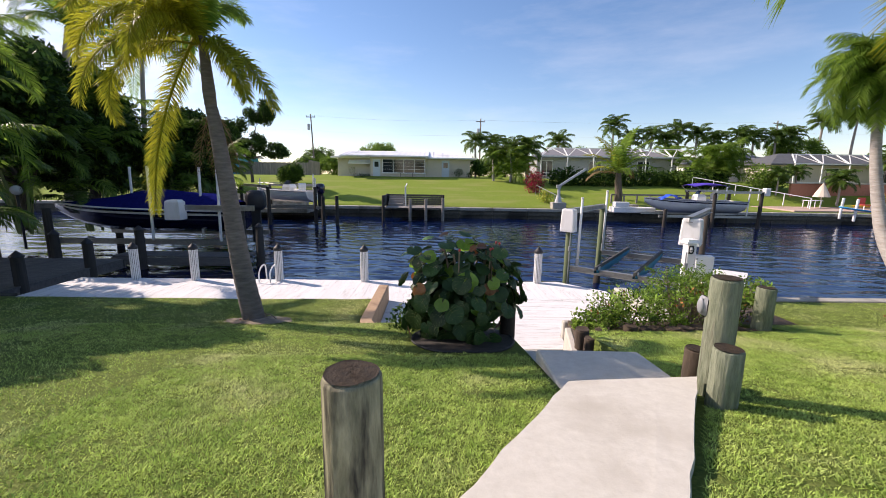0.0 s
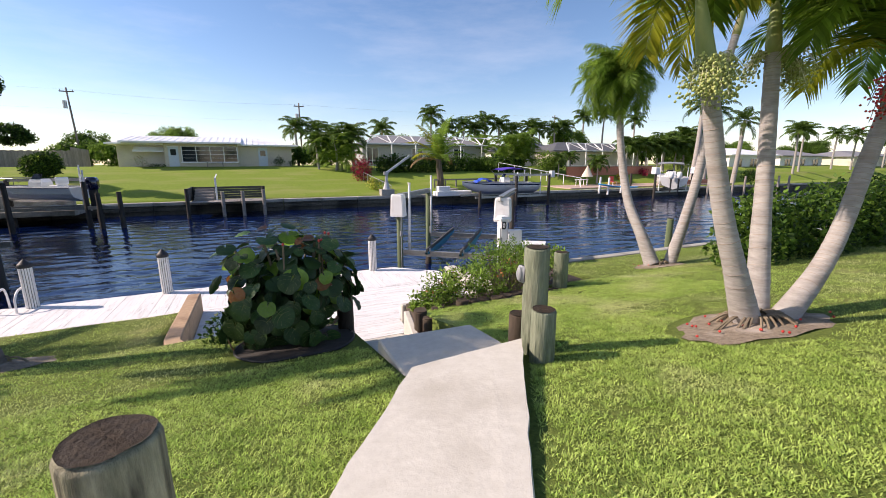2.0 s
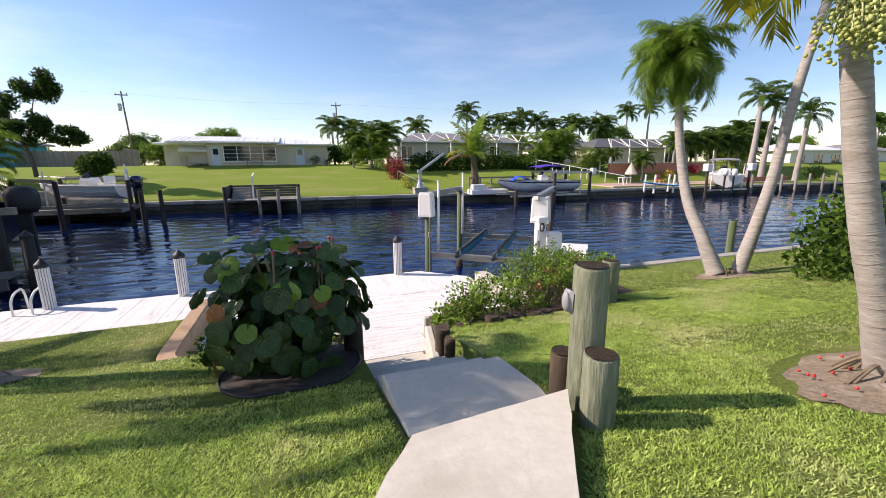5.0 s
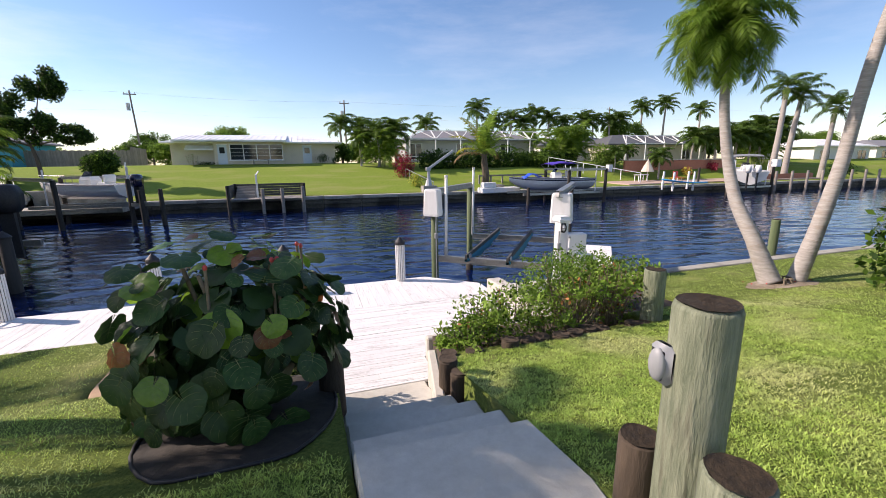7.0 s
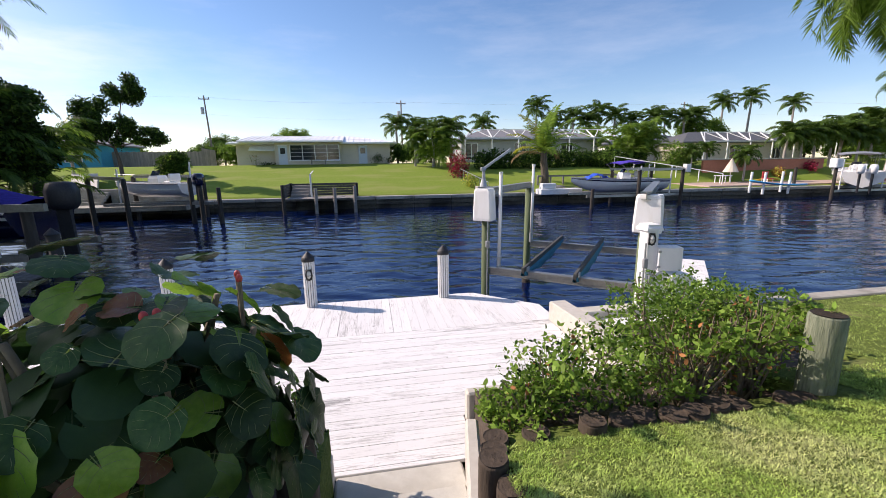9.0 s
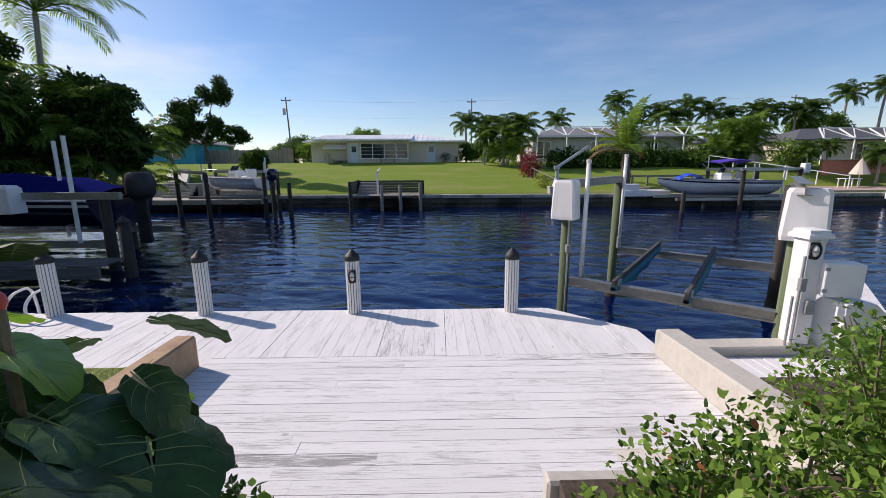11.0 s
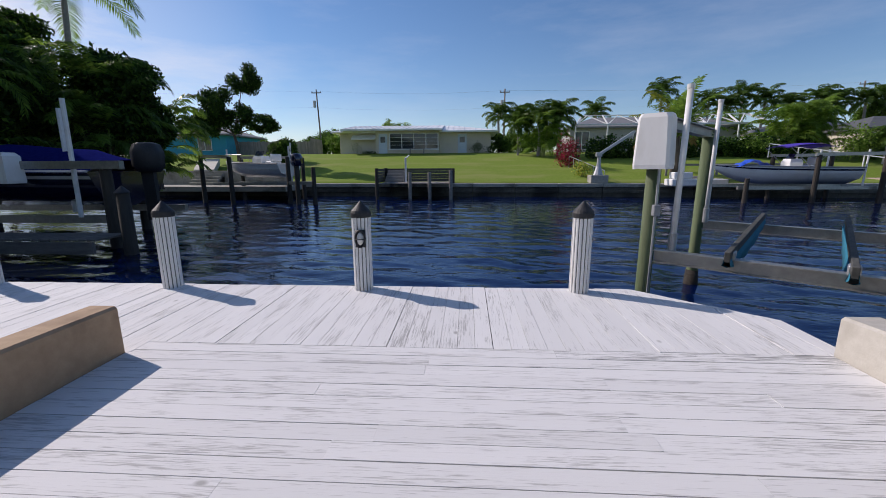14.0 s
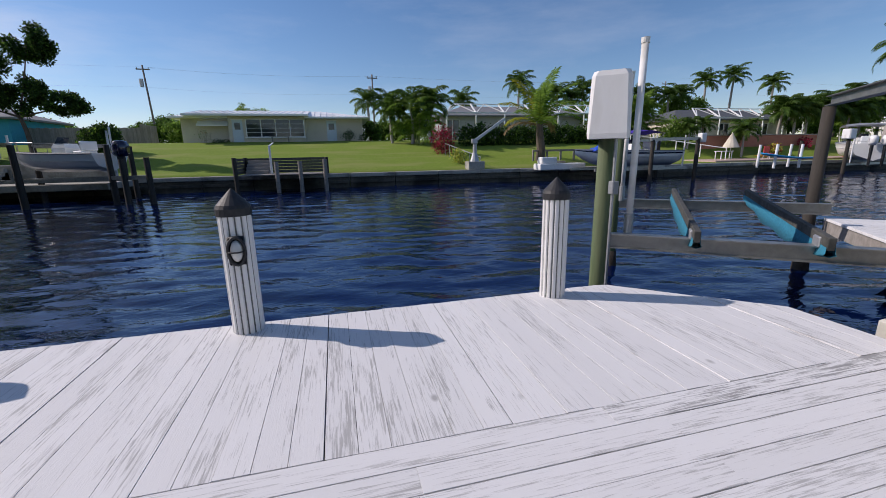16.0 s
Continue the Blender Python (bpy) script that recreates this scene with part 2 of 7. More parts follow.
# grey dock wood again, with the trees' shade put into its colour
M_SHADEWOOD = mat("shade_toned_dock_wood", (0.095, 0.088, 0.082), (0.17, 0.16, 0.15), 9, 0.9, 0.4, stretch=(0.2, 1.4, 1), rand=0.15)
M_ALU = mat("dull_aluminium", (0.30, 0.295, 0.275), (0.43, 0.42, 0.40), 9, 0.42, 0.05, metal=0.8)
M_PVC = mat("white_pvc", (0.76, 0.75, 0.73), (0.82, 0.81, 0.8), 5, 0.4, spots=(0.6, 0.58, 0.52), spot_scale=2)
M_BLUECARPET = mat("blue_bunk_carpet", (0.015, 0.15, 0.24), (0.03, 0.25, 0.37), 30, 0.95, 0.4)
M_BUNK = mat("bunk_timber", (0.035, 0.036, 0.033), (0.10, 0.10, 0.09), 9, 0.85, 0.4)
M_BARK = mat("grey_palm_bark", (0.25, 0.23, 0.21), (0.42, 0.39, 0.36), 7, 0.85, 0.5, stretch=(0.7, 0.7, 3.2), spots=(0.27, 0.22, 0.18), spot_scale=1.6, spot_cut=0.58)
M_BARK_RING = mat("palm_ring_scar", (0.24, 0.19, 0.155), (0.40, 0.34, 0.29), 9, 0.9, 0.4)
# brown bark toned down further: the trunk's backlit side is put into the colour
M_BARK_DARK = mat("backlit_brown_palm_bark", (0.10, 0.084, 0.074), (0.21, 0.18, 0.16), 7, 0.85, 0.5, stretch=(0.7, 0.7, 3.2))
M_TRUNK = mat("dark_tree_bark", (0.07, 0.055, 0.042), (0.15, 0.12, 0.095), 9, 0.95, 0.7, stretch=(1, 1, 0.3))
M_SHAFT = mat("green_crownshaft", (0.17, 0.23, 0.06), (0.29, 0.33, 0.11), 5, 0.55, 0.1, stretch=(1, 1, 0.2), spots=(0.40, 0.30, 0.14), spot_scale=2)
M_FROND = mat("palm_leaf", (0.085, 0.155, 0.02), (0.16, 0.25, 0.038), 3, 0.45, island=0.35, translucent=0.48, spec=0.12)
M_FROND_YEL = mat("yellowing_palm_leaf", (0.20, 0.23, 0.02), (0.36, 0.34, 0.035), 3, 0.45, island=0.3, translucent=0.35, spec=0.12)
M_FROND_DRY = mat("dry_palm_leaf", (0.15, 0.10, 0.05), (0.26, 0.19, 0.1), 5, 0.8, island=0.3, translucent=0.1, spec=0.12)
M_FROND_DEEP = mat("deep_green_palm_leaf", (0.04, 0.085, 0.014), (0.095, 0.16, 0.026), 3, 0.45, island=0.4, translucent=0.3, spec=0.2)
M_LEAF = mat("tree_leaf", (0.06, 0.125, 0.018), (0.12, 0.205, 0.032), 2, 0.5, island=0.45, translucent=0.36, spec=0.12)
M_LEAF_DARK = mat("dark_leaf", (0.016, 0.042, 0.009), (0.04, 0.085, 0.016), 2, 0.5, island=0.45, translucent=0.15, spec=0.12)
M_LEAF_LIME = mat("lime_leaf", (0.125, 0.22, 0.032), (0.235, 0.35, 0.065), 2, 0.5, island=0.45, translucent=0.36, spec=0.12)
M_LEAF_RED = mat("red_bract", (0.20, 0.012, 0.03), (0.36, 0.03, 0.07), 2, 0.6, island=0.4, translucent=0.2, spec=0.12)
M_LEAF_RUST = mat("rusty_young_leaf", (0.24, 0.09, 0.03), (0.36, 0.16, 0.06), 2, 0.55, island=0.4, translucent=0.2, spec=0.12)
M_LEAF_YEL = mat("yellow_leaf", (0.42, 0.40, 0.05), (0.55, 0.5, 0.1), 2, 0.6, island=0.3, translucent=0.2, spec=0.12)
M_GRAPE = mat("sea_grape_leaf", (0.016, 0.048, 0.013), (0.04, 0.088, 0.022), 5, 0.45, 0.2, rand=0.45, translucent=0.16, local=True, spec=0.3)
# lime of young leaves, also standing in for leaves lit from behind
M_GRAPE_LIME = mat("young_backlit_sea_grape_leaf", (0.12, 0.24, 0.02), (0.20, 0.33, 0.04), 5, 0.35, 0.2, rand=0.3, translucent=0.35, local=True)
M_GRAPE_RED = mat("red_sea_grape_leaf", (0.17, 0.05, 0.018), (0.25, 0.10, 0.025), 6, 0.4, 0.2, rand=0.3, translucent=0.2, local=True)
M_VEIN = mat("leaf_vein", (0.14, 0.20, 0.06), (0.22, 0.24, 0.09), 5, 0.5)
M_STEM = mat("shrub_stem", (0.13, 0.10, 0.065), (0.24, 0.19, 0.13), 12, 0.9, 0.4)
M_FRUIT = mat("green_palm_fruit", (0.27, 0.33, 0.09), (0.42, 0.46, 0.16), 8, 0.5, island=0.25)
M_FRUIT_RED = mat("red_palm_fruit", (0.42, 0.02, 0.02), (0.6, 0.05, 0.03), 8, 0.4, island=0.3)
M_MULCH = mat("bare_root_soil", (0.15, 0.115, 0.08), (0.31, 0.25, 0.18), 24, 0.98, 1.0, spots=(0.42, 0.36, 0.30), spot_scale=2.2, spot_cut=0.54)
M_BEDSOIL = mat("dark_bed_soil", (0.05, 0.036, 0.026), (0.11, 0.08, 0.058), 20, 0.98, 1.0)
# white wall painted grey, in place of shade from the cage's screen
M_SHADEWALL = mat("screen_shaded_wall", (0.36, 0.36, 0.35), (0.43, 0.43, 0.42), 6, 0.9)
M_STALK = mat("pale_fruit_stalk", (0.50, 0.50, 0.28), (0.62, 0.60, 0.38), 8, 0.6)
M_WEEDMAT = mat("dark_weed_mat", (0.018, 0.016, 0.014), (0.05, 0.042, 0.034), 8, 0.85, 0.5, spots=(0.09, 0.075, 0.06), spot_scale=4, spot_cut=0.62)
M_NAVY = mat("navy_boat_cover", (0.008, 0.011, 0.085), (0.014, 0.018, 0.14), 7, 0.9, 0.15, spec=0.0)
M_NAVY_HULL = mat("navy_gelcoat", (0.006, 0.008, 0.03), (0.01, 0.012, 0.045), 4, 0.15, coat=0.5)
M_GEL = mat("white_gelcoat", (0.75, 0.75, 0.73), (0.80, 0.80, 0.79), 4, 0.25, coat=0.4, spots=(0.68, 0.67, 0.63), spot_scale=1)
M_PURPLE = mat("purple_blue_canvas", (0.05, 0.025, 0.30), (0.08, 0.04, 0.42), 6, 0.8, 0.2)
M_BLUE = mat("blue_tarp", (0.005, 0.05, 0.42), (0.01, 0.09, 0.58), 7, 0.6, 0.3)
M_CYAN = mat("cyan_board", (0.02, 0.30, 0.62), (0.05, 0.42, 0.75), 5, 0.4)
M_YELLOW = mat("yellow_plastic", (0.6, 0.33, 0.02), (0.7, 0.42, 0.04), 5, 0.4)
M_REDPL = mat("red_plastic", (0.5, 0.04, 0.04), (0.6, 0.08, 0.06), 5, 0.4)
M_STUCCO = mat("beige_stucco", (0.60, 0.54, 0.43), (0.67, 0.61, 0.50), 8, 0.9, 0.2, spots=(0.46, 0.41, 0.33), spot_scale=0.4)
M_STUCCO_W = mat("white_stucco", (0.70, 0.69, 0.66), (0.76, 0.75, 0.72), 8, 0.9, 0.2)
M_STUCCO_TEAL = mat("turquoise_stucco", (0.03, 0.30, 0.42), (0.05, 0.36, 0.48), 8, 0.9, 0.2)
M_METALROOF = mat("white_metal_roof", (0.80, 0.81, 0.82), (0.86, 0.87, 0.88), 4, 0.55, 0.05, spots=(0.6, 0.6, 0.6), spot_scale=0.5)
M_GREYROOF = mat("grey_shingle_roof", (0.17, 0.17, 0.18), (0.26, 0.26, 0.27), 6, 0.9, 0.3)
M_DOOR = mat("pale_blue_door", (0.52, 0.60, 0.66), (0.58, 0.66, 0.72), 4, 0.5)
M_WHITE = mat("white_paint", (0.76, 0.76, 0.75), (0.81, 0.81, 0.8), 6, 0.5, spots=(0.68, 0.68, 0.66), spot_scale=2)
M_GLASS = mat("dark_window_glass", (0.02, 0.025, 0.03), (0.04, 0.045, 0.05), 2, 0.05, spec=0.8)
M_SCREEN = mat("dark_mesh_roof", (0.08, 0.085, 0.09), (0.13, 0.135, 0.14), 3, 0.7)
M_FENCE = mat("grey_board_fence", (0.24, 0.21, 0.18), (0.36, 0.32, 0.28), 8, 0.9, 0.3, stretch=(1.4, 1.4, 0.2), rand=0.15)
M_BRICKRED = mat("terracotta_patio_wall", (0.34, 0.14, 0.09), (0.44, 0.20, 0.13), 8, 0.9, 0.2)
M_PAVER = mat("pink_pavers", (0.42, 0.30, 0.24), (0.52, 0.38, 0.31), 8, 0.9, 0.2)
M_GALV = mat("galvanised_steel", (0.36, 0.37, 0.38), (0.48, 0.49, 0.5), 8, 0.45, metal=0.6)
M_POLE = mat("utility_pole_wood", (0.16, 0.13, 0.11), (0.26, 0.22, 0.19), 6, 0.9, 0.3, stretch=(1, 1, 0.1))
M_GREYPL = mat("grey_plastic", (0.22, 0.23, 0.24), (0.3, 0.31, 0.32), 8, 0.5)
M_LENS = mat("frosted_lens", (0.62, 0.61, 0.56), (0.72, 0.71, 0.68), 8, 0.25)


# ---- mesh helpers ----
class Geo:
    """Gathers vertices and faces for one mesh."""

    def __init__(self):
        self.v, self.f, self.n = [], [], 0

    def add(self, verts, faces):
        k = self.n
        self.v.extend(tuple(p) for p in verts)
        self.f.extend(tuple(i + k for i in q) for q in faces)
        self.n += len(verts)
        return self

    def box(self, lo, hi, c=0.0, m=None):
        """A box between two corners, with its edges chamfered by c."""
        (x0, y0, z0), (x1, y1, z1) = lo, hi
        c = min(c, (x1 - x0) / 3, (y1 - y0) / 3, (z1 - z0) / 3)
        if c <= 0:
            vs = [(x, y, z) for x in (x0, x1) for y in (y0, y1) for z in (z0, z1)]
            fs = [(0, 1, 3, 2), (4, 6, 7, 5), (0, 4, 5, 1), (2, 3, 7, 6), (0, 2, 6, 4), (1, 5, 7, 3)]
        else:
            vs = []
            for sx in (0, 1):
                for sy in (0, 1):
                    for sz in (0, 1):
                        X, Y, Z = (x0, x1)[sx], (y0, y1)[sy], (z0, z1)[sz]
                        dx, dy, dz = (c, -c)[sx], (c, -c)[sy], (c, -c)[sz]
                        vs += [(X, Y + dy, Z + dz), (X + dx, Y, Z + dz), (X + dx, Y + dy, Z)]
            q = lambda a, b, d: (a * 4 + b * 2 + d) * 3
            fs = []
            for s in (0, 1):
                fs.append([q(s, *p) for p in ((0, 0), (0, 1), (1, 1), (1, 0))][:: 1 if s == 0 else -1])
                fs.append([q(p[0], s, p[1]) + 1 for p in ((0, 0), (1, 0), (1, 1), (0, 1))][:: 1 if s == 0 else -1])
                fs.append([q(p[0], p[1], s) + 2 for p in ((0, 0), (0, 1), (1, 1), (1, 0))][:: 1 if s == 0 else -1])
            for a in (0, 1):
                for b in (0, 1):
                    fs.append((q(0, a, b) + 1, q(1, a, b) + 1, q(1, a, b) + 2, q(0, a, b) + 2)[:: 1 if (a + b) % 2 == 0 else -1])
                    fs.append((q(a, 0, b), q(a, 0, b) + 2, q(a, 1, b) + 2, q(a, 1, b))[:: 1 if (a + b) % 2 == 0 else -1])
                    fs.append((q(a, b, 0), q(a, b, 1), q(a, b, 1) + 1, q(a, b, 0) + 1)[:: 1 if (a + b) % 2 == 0 else -1])
                    for d in (0, 1):
                        k = q(a, b, d)
                        fs.append((k, k + 1, k + 2)[:: 1 if (a + b + d) % 2 == 0 else -1])
        if m is not None:
            vs = [m @ Vector(p) for p in vs]
        return self.add(vs, fs)

    def tube(self, pts, radii, n=10, cap=True, flat=1.0):
        """A round tube along points, with one radius for each."""
        pts = [Vector(p) for p in pts]
        if not hasattr(radii, "__len__"):
            radii = [radii] * len(pts)
        rings, ref = [], None
        for i, p in enumerate(pts):
            t = (pts[min(i + 1, len(pts) - 1)] - pts[max(i - 1, 0)]).normalized()
            if ref is None:
                ref = Vector((1, 0, 0)) if abs(t.x) < 0.8 else Vector((0, 1, 0))
            u = (ref - t * ref.dot(t)).normalized()
            w = t.cross(u)
            ref = u
            rings.append([p + (u * math.cos(a) + w * math.sin(a) * flat) * radii[i] for a in (2 * math.pi * k / n for k in range(n))])
        vs = [q for r in rings for q in r]
        fs = [(i * n + k, i * n + (k + 1) % n, (i + 1) * n + (k + 1) % n, (i + 1) * n + k) for i in range(len(pts) - 1) for k in range(n)]
        if cap:
            fs += [tuple(range(n))[::-1], tuple((len(pts) - 1) * n + k for k in range(n))]
        return self.add(vs, fs)

    def beam(self, a, b, w, h, c=0.0):
        """A bar of section w by h from a to b."""
        a, b = Vector(a), Vector(b)
        d = b - a
        t = d.normalized()
        s = t.cross(Vector((0, 0, 1)))
        s = s.normalized() if s.length > 1e-4 else Vector((1, 0, 0))
        u = s.cross(t)
        m = Matrix((( s.x, t.x, u.x, a.x), (s.y, t.y, u.y, a.y), (s.z, t.z, u.z, a.z), (0, 0, 0, 1)))
        return self.box((-w / 2, 0, -h / 2), (w / 2, d.length, h / 2), c, m)

    def ball(self, c, r, n=10, k=7):
        rx, ry, rz = r if hasattr(r, "__len__") else (r, r, r)
        vs = [(c[0] + rx * math.cos(e) * math.cos(a), c[1] + ry * math.cos(e) * math.sin(a), c[2] + rz * math.sin(e))
              for e in (math.pi * (i / k - 0.5) * 0.995 for i in range(k + 1)) for a in (2 * math.pi * j / n for j in range(n))]
        fs = [(i * n + j, i * n + (j + 1) % n, (i + 1) * n + (j + 1) % n, (i + 1) * n + j) for i in range(k) for j in range(n)]
        return self.add(vs, fs)

    def loft(self, rings, closed=False, caps=False):
        n = len(rings[0])
        vs = [p for r in rings for p in r]
        m = n if closed else n - 1
        fs = [(i * n + j, i * n + (j + 1) % n, (i + 1) * n + (j + 1) % n, (i + 1) * n + j) for i in range(len(rings) - 1) for j in range(m)]
        if caps:
            fs += [tuple(range(n))[::-1], tuple((len(rings) - 1) * n + j for j in range(n))]
        return self.add(vs, fs)

    def mesh(self, name, smooth=False):
        me = bpy.data.meshes.new(name)
        me.from_pydata(self.v, [], self.f)
        if smooth:
            me.polygons.foreach_set("use_smooth", [True] * len(me.polygons))
        me.update()
        return me


def part(name, geo, material, parent=None, label="", smooth=False):
    """One mesh object, under its thing or part."""
    me = geo if isinstance(geo, bpy.types.Mesh) else geo.mesh(name, smooth)
    if not me.materials:
        me.materials.append(material)
    ob = new(name, me)
    if parent is not None:
        ob.parent = parent
    return tagged(ob, label)


def thing(name, label, category, group="", at=None, kind=""):
    ob = new(name)
    ob.empty_display_size = 0.2
    if at is not None:
        ob.matrix_basis = at
    return tagged(ob, label, category, group, kind)


def struct(name, geo, material, label, category="", smooth=False):
    return tagged(part(name, geo, material, None, smooth=smooth), label, category or name.split("_")[0], kind="structure")


def fast_mesh(name, verts, faces):
    """A mesh from number arrays; all faces have the same count of corners."""
    verts, faces = np.asarray(verts, np.float32), np.asarray(faces, np.int32)
    me = bpy.data.meshes.new(name)
    me.vertices.add(len(verts))
    me.vertices.foreach_set("co", verts.ravel())
    me.loops.add(faces.size)
    me.loops.foreach_set("vertex_index", faces.ravel())
    me.polygons.add(len(faces))
    me.polygons.foreach_set("loop_start", np.arange(0, faces.size, faces.shape[1], dtype=np.int32))
    me.update(calc_edges=True)
    return me


def leaf_cloud(name, clumps, per, size, seed, shell=0.45, aspect=0.55, hang=0.0):
    """Small folded leaves round clump centres (x, y, z, rx, ry, rz)."""
    rng = np.random.default_rng(seed)
    P = []
    for cx, cy, cz, rx, ry, rz in clumps:
        n = max(4, int(per * (rx * ry * rz) ** (2 / 3)))
        d = rng.normal(size=(n, 3))
        d /= np.linalg.norm(d, axis=1)[:, None]
        r = shell + (1 - shell) * rng.random(n) ** 0.6
        r *= 1 + 0.18 * np.sin(d[:, 0] * 7 + cx * 3) * np.sin(d[:, 1] * 6 + cy) * np.sin(d[:, 2] * 8)
        P.append(np.c_[cx + d[:, 0] * r * rx, cy + d[:, 1] * r * ry, cz + d[:, 2] * r * rz])
    P = np.concatenate(P)
    n = len(P)
    a = rng.normal(size=(n, 3))
    a[:, 2] -= hang
    a /= np.linalg.norm(a, axis=1)[:, None]
    b = np.cross(a, rng.normal(size=(n, 3)))
    b /= np.linalg.norm(b, axis=1)[:, None] + 1e-9
    s = size * rng.uniform(0.6, 1.35, n)[:, None]
    c = np.cross(a, b)
    if size < 0.08:
        w, lift = b * s * aspect * 0.5, c * s * 0.08
        V = np.stack([P, P + a * s * 0.25 + w * 0.85 + lift, P + a * s * 0.6 + w * 0.8 + lift, P + a * s, P + a * s * 0.6 - w * 0.8 + lift, P + a * s * 0.25 - w * 0.85 + lift], 1).reshape(-1, 3)
        return fast_mesh(name, V, np.arange(6 * n).reshape(-1, 6))
    V = np.stack([P, P + a * s * 0.5 + b * s * aspect * 0.5 + c * s * 0.08, P + a * s, P + a * s * 0.5 - b * s * aspect * 0.5 + c * s * 0.08], 1).reshape(-1, 3)
    return fast_mesh(name, V, np.arange(4 * n).reshape(-1, 4))


def frond(rng, base, yaw, rise, length, droop, pairs, leaf, width, hang=0.35, sweep=0.55, fold=0.35):
    """Vertices and faces of one feather palm leaf: a bowed midrib with two rows of strips."""
    steps = 12
    p, pts, tans = Vector(base), [], []
    for i in range(steps + 1):
        e = rise - droop * (i / steps) ** 1.3
        t = Vector((math.cos(e) * math.cos(yaw), math.cos(e) * math.sin(yaw), math.sin(e)))
        pts.append(p.copy())
        tans.append(t)
        p = p + t * (length / steps)
    side = Vector((-math.sin(yaw), math.cos(yaw), 0))
    g = Geo()
    g.tube(pts, [0.026 * length / 2.5 * (1 - 0.85 * i / steps) for i in range(steps + 1)], 4, False)
    for k in range(pairs):
        s = 0.12 + 0.88 * k / (pairs - 1)
        x = s * steps
        i = min(int(x), steps - 1)
        q = pts[i].lerp(pts[i + 1], x - i)
        t = tans[i].lerp(tans[i + 1], x - i).normalized()
        up = side.cross(t).normalized() * -1
        if up.z < 0:
            up = -up
        ln = leaf * (0.45 + 0.75 * math.sin(math.pi * min(1, 0.15 + 0.8 * s))) * rng.uniform(0.85, 1.1)
        for sg in (-1, 1):
            d = (side * sg + t * (sweep + 0.5 * s) + up * fold * rng.uniform(0.4, 1.3)).normalized()
            d = (d + Vector((0, 0, -hang * 0.4 * rng.uniform(0.5, 1.4)))).normalized()
            d2 = (d + Vector((0, 0, -hang * rng.uniform(0.7, 1.6)))).normalized()
            wv = t * width * 0.5
            m1 = q + d * ln * 0.5
            m2 = m1 + d2 * ln * 0.5
            g.add([q - wv * 0.5, q + wv * 0.5, m1 + wv, m1 - wv, m2], [(0, 1, 2, 3), (3, 2, 4)])
    return g


def merge(geos):
    g = Geo()
    for a in geos:
        g.add(a.v, a.f)
    return g


def curve_points(pts, n):
    """A smooth line through a few points."""
    pts = [Vector(p) for p in pts]
    out = []
    for i in range(len(pts) - 1):
        a, b, c, d = pts[max(i - 1, 0)], pts[i], pts[i + 1], pts[min(i + 2, len(pts) - 1)]
        for k in range(n):
            t = k / n
            out.append(0.5 * (2 * b + (c - a) * t + (2 * a - 5 * b + 4 * c - d) * t * t + (3 * b - a - 3 * c + d) * t ** 3))
    out.append(pts[-1])
    return out


# ---- ground and water ----
DECK, WATER = -1.2, -2.0


def bank_y(x):
    """The far seawall's line."""
    return 36.3 - 0.05 * max(-60.0, min(80.0, x))


def lawn_z(x, y):
    """Height of the near lawn."""
    if y < 0.8:
        z = 0.43 + 0.04 * min(1.0, (0.8 - y) / 3)
    else:
        z = 0.59 - 0.2 * y
    if y > 7.0:
        z = -0.81 - 0.13 * (y - 7.0)
    if x < -1 and y > 4:
        z -= 0.05 * min(1.0, (-1 - x)) * min(1.0, (y - 4) / 2)
    return z + 0.02 * noise.noise((x * 0.6, y * 0.6, 0.0))


def far_z(d, x=0.0):
    """Height of the far bank, d metres behind its seawall: a lawn slope, and a terrace past the second boat."""
    s = max(0.0, min(1.0, d / 14.5))
    slope = -1.15 + 2.65 * s * (1.25 - 0.25 * s)
    terrace = -1.05 if d < 7 else (0.2 if d < 9 else min(1.4, 0.2 + 0.15 * (d - 8)))
    w = max(0.0, min(1.0, (x - 28) / 4))
    return slope * (1 - w) + terrace * w


def hole(x, y):
    """Where deck, stairs or dock stand instead of lawn."""
    if 1.12 < x < 2.25 and 3.3 < y < 6.7 or 2.2 < x < 2.42 and 5.4 < y < 6.7:
        return True
    if 2.2 < x < 5.2 and 6.2 < y < 9 or 4.5 < x < 6.6 and 6.75 < y < 9:
        return True
    if -1.3 < x < 2.25 and y > 6.62:
        return True
    if 2.24 < x < 4.5 and y > 7.2:
        return True
    if 4.49 < x < 6.6 and y > 8.3:
        return True
    return x < -1.29 and y > 9.22


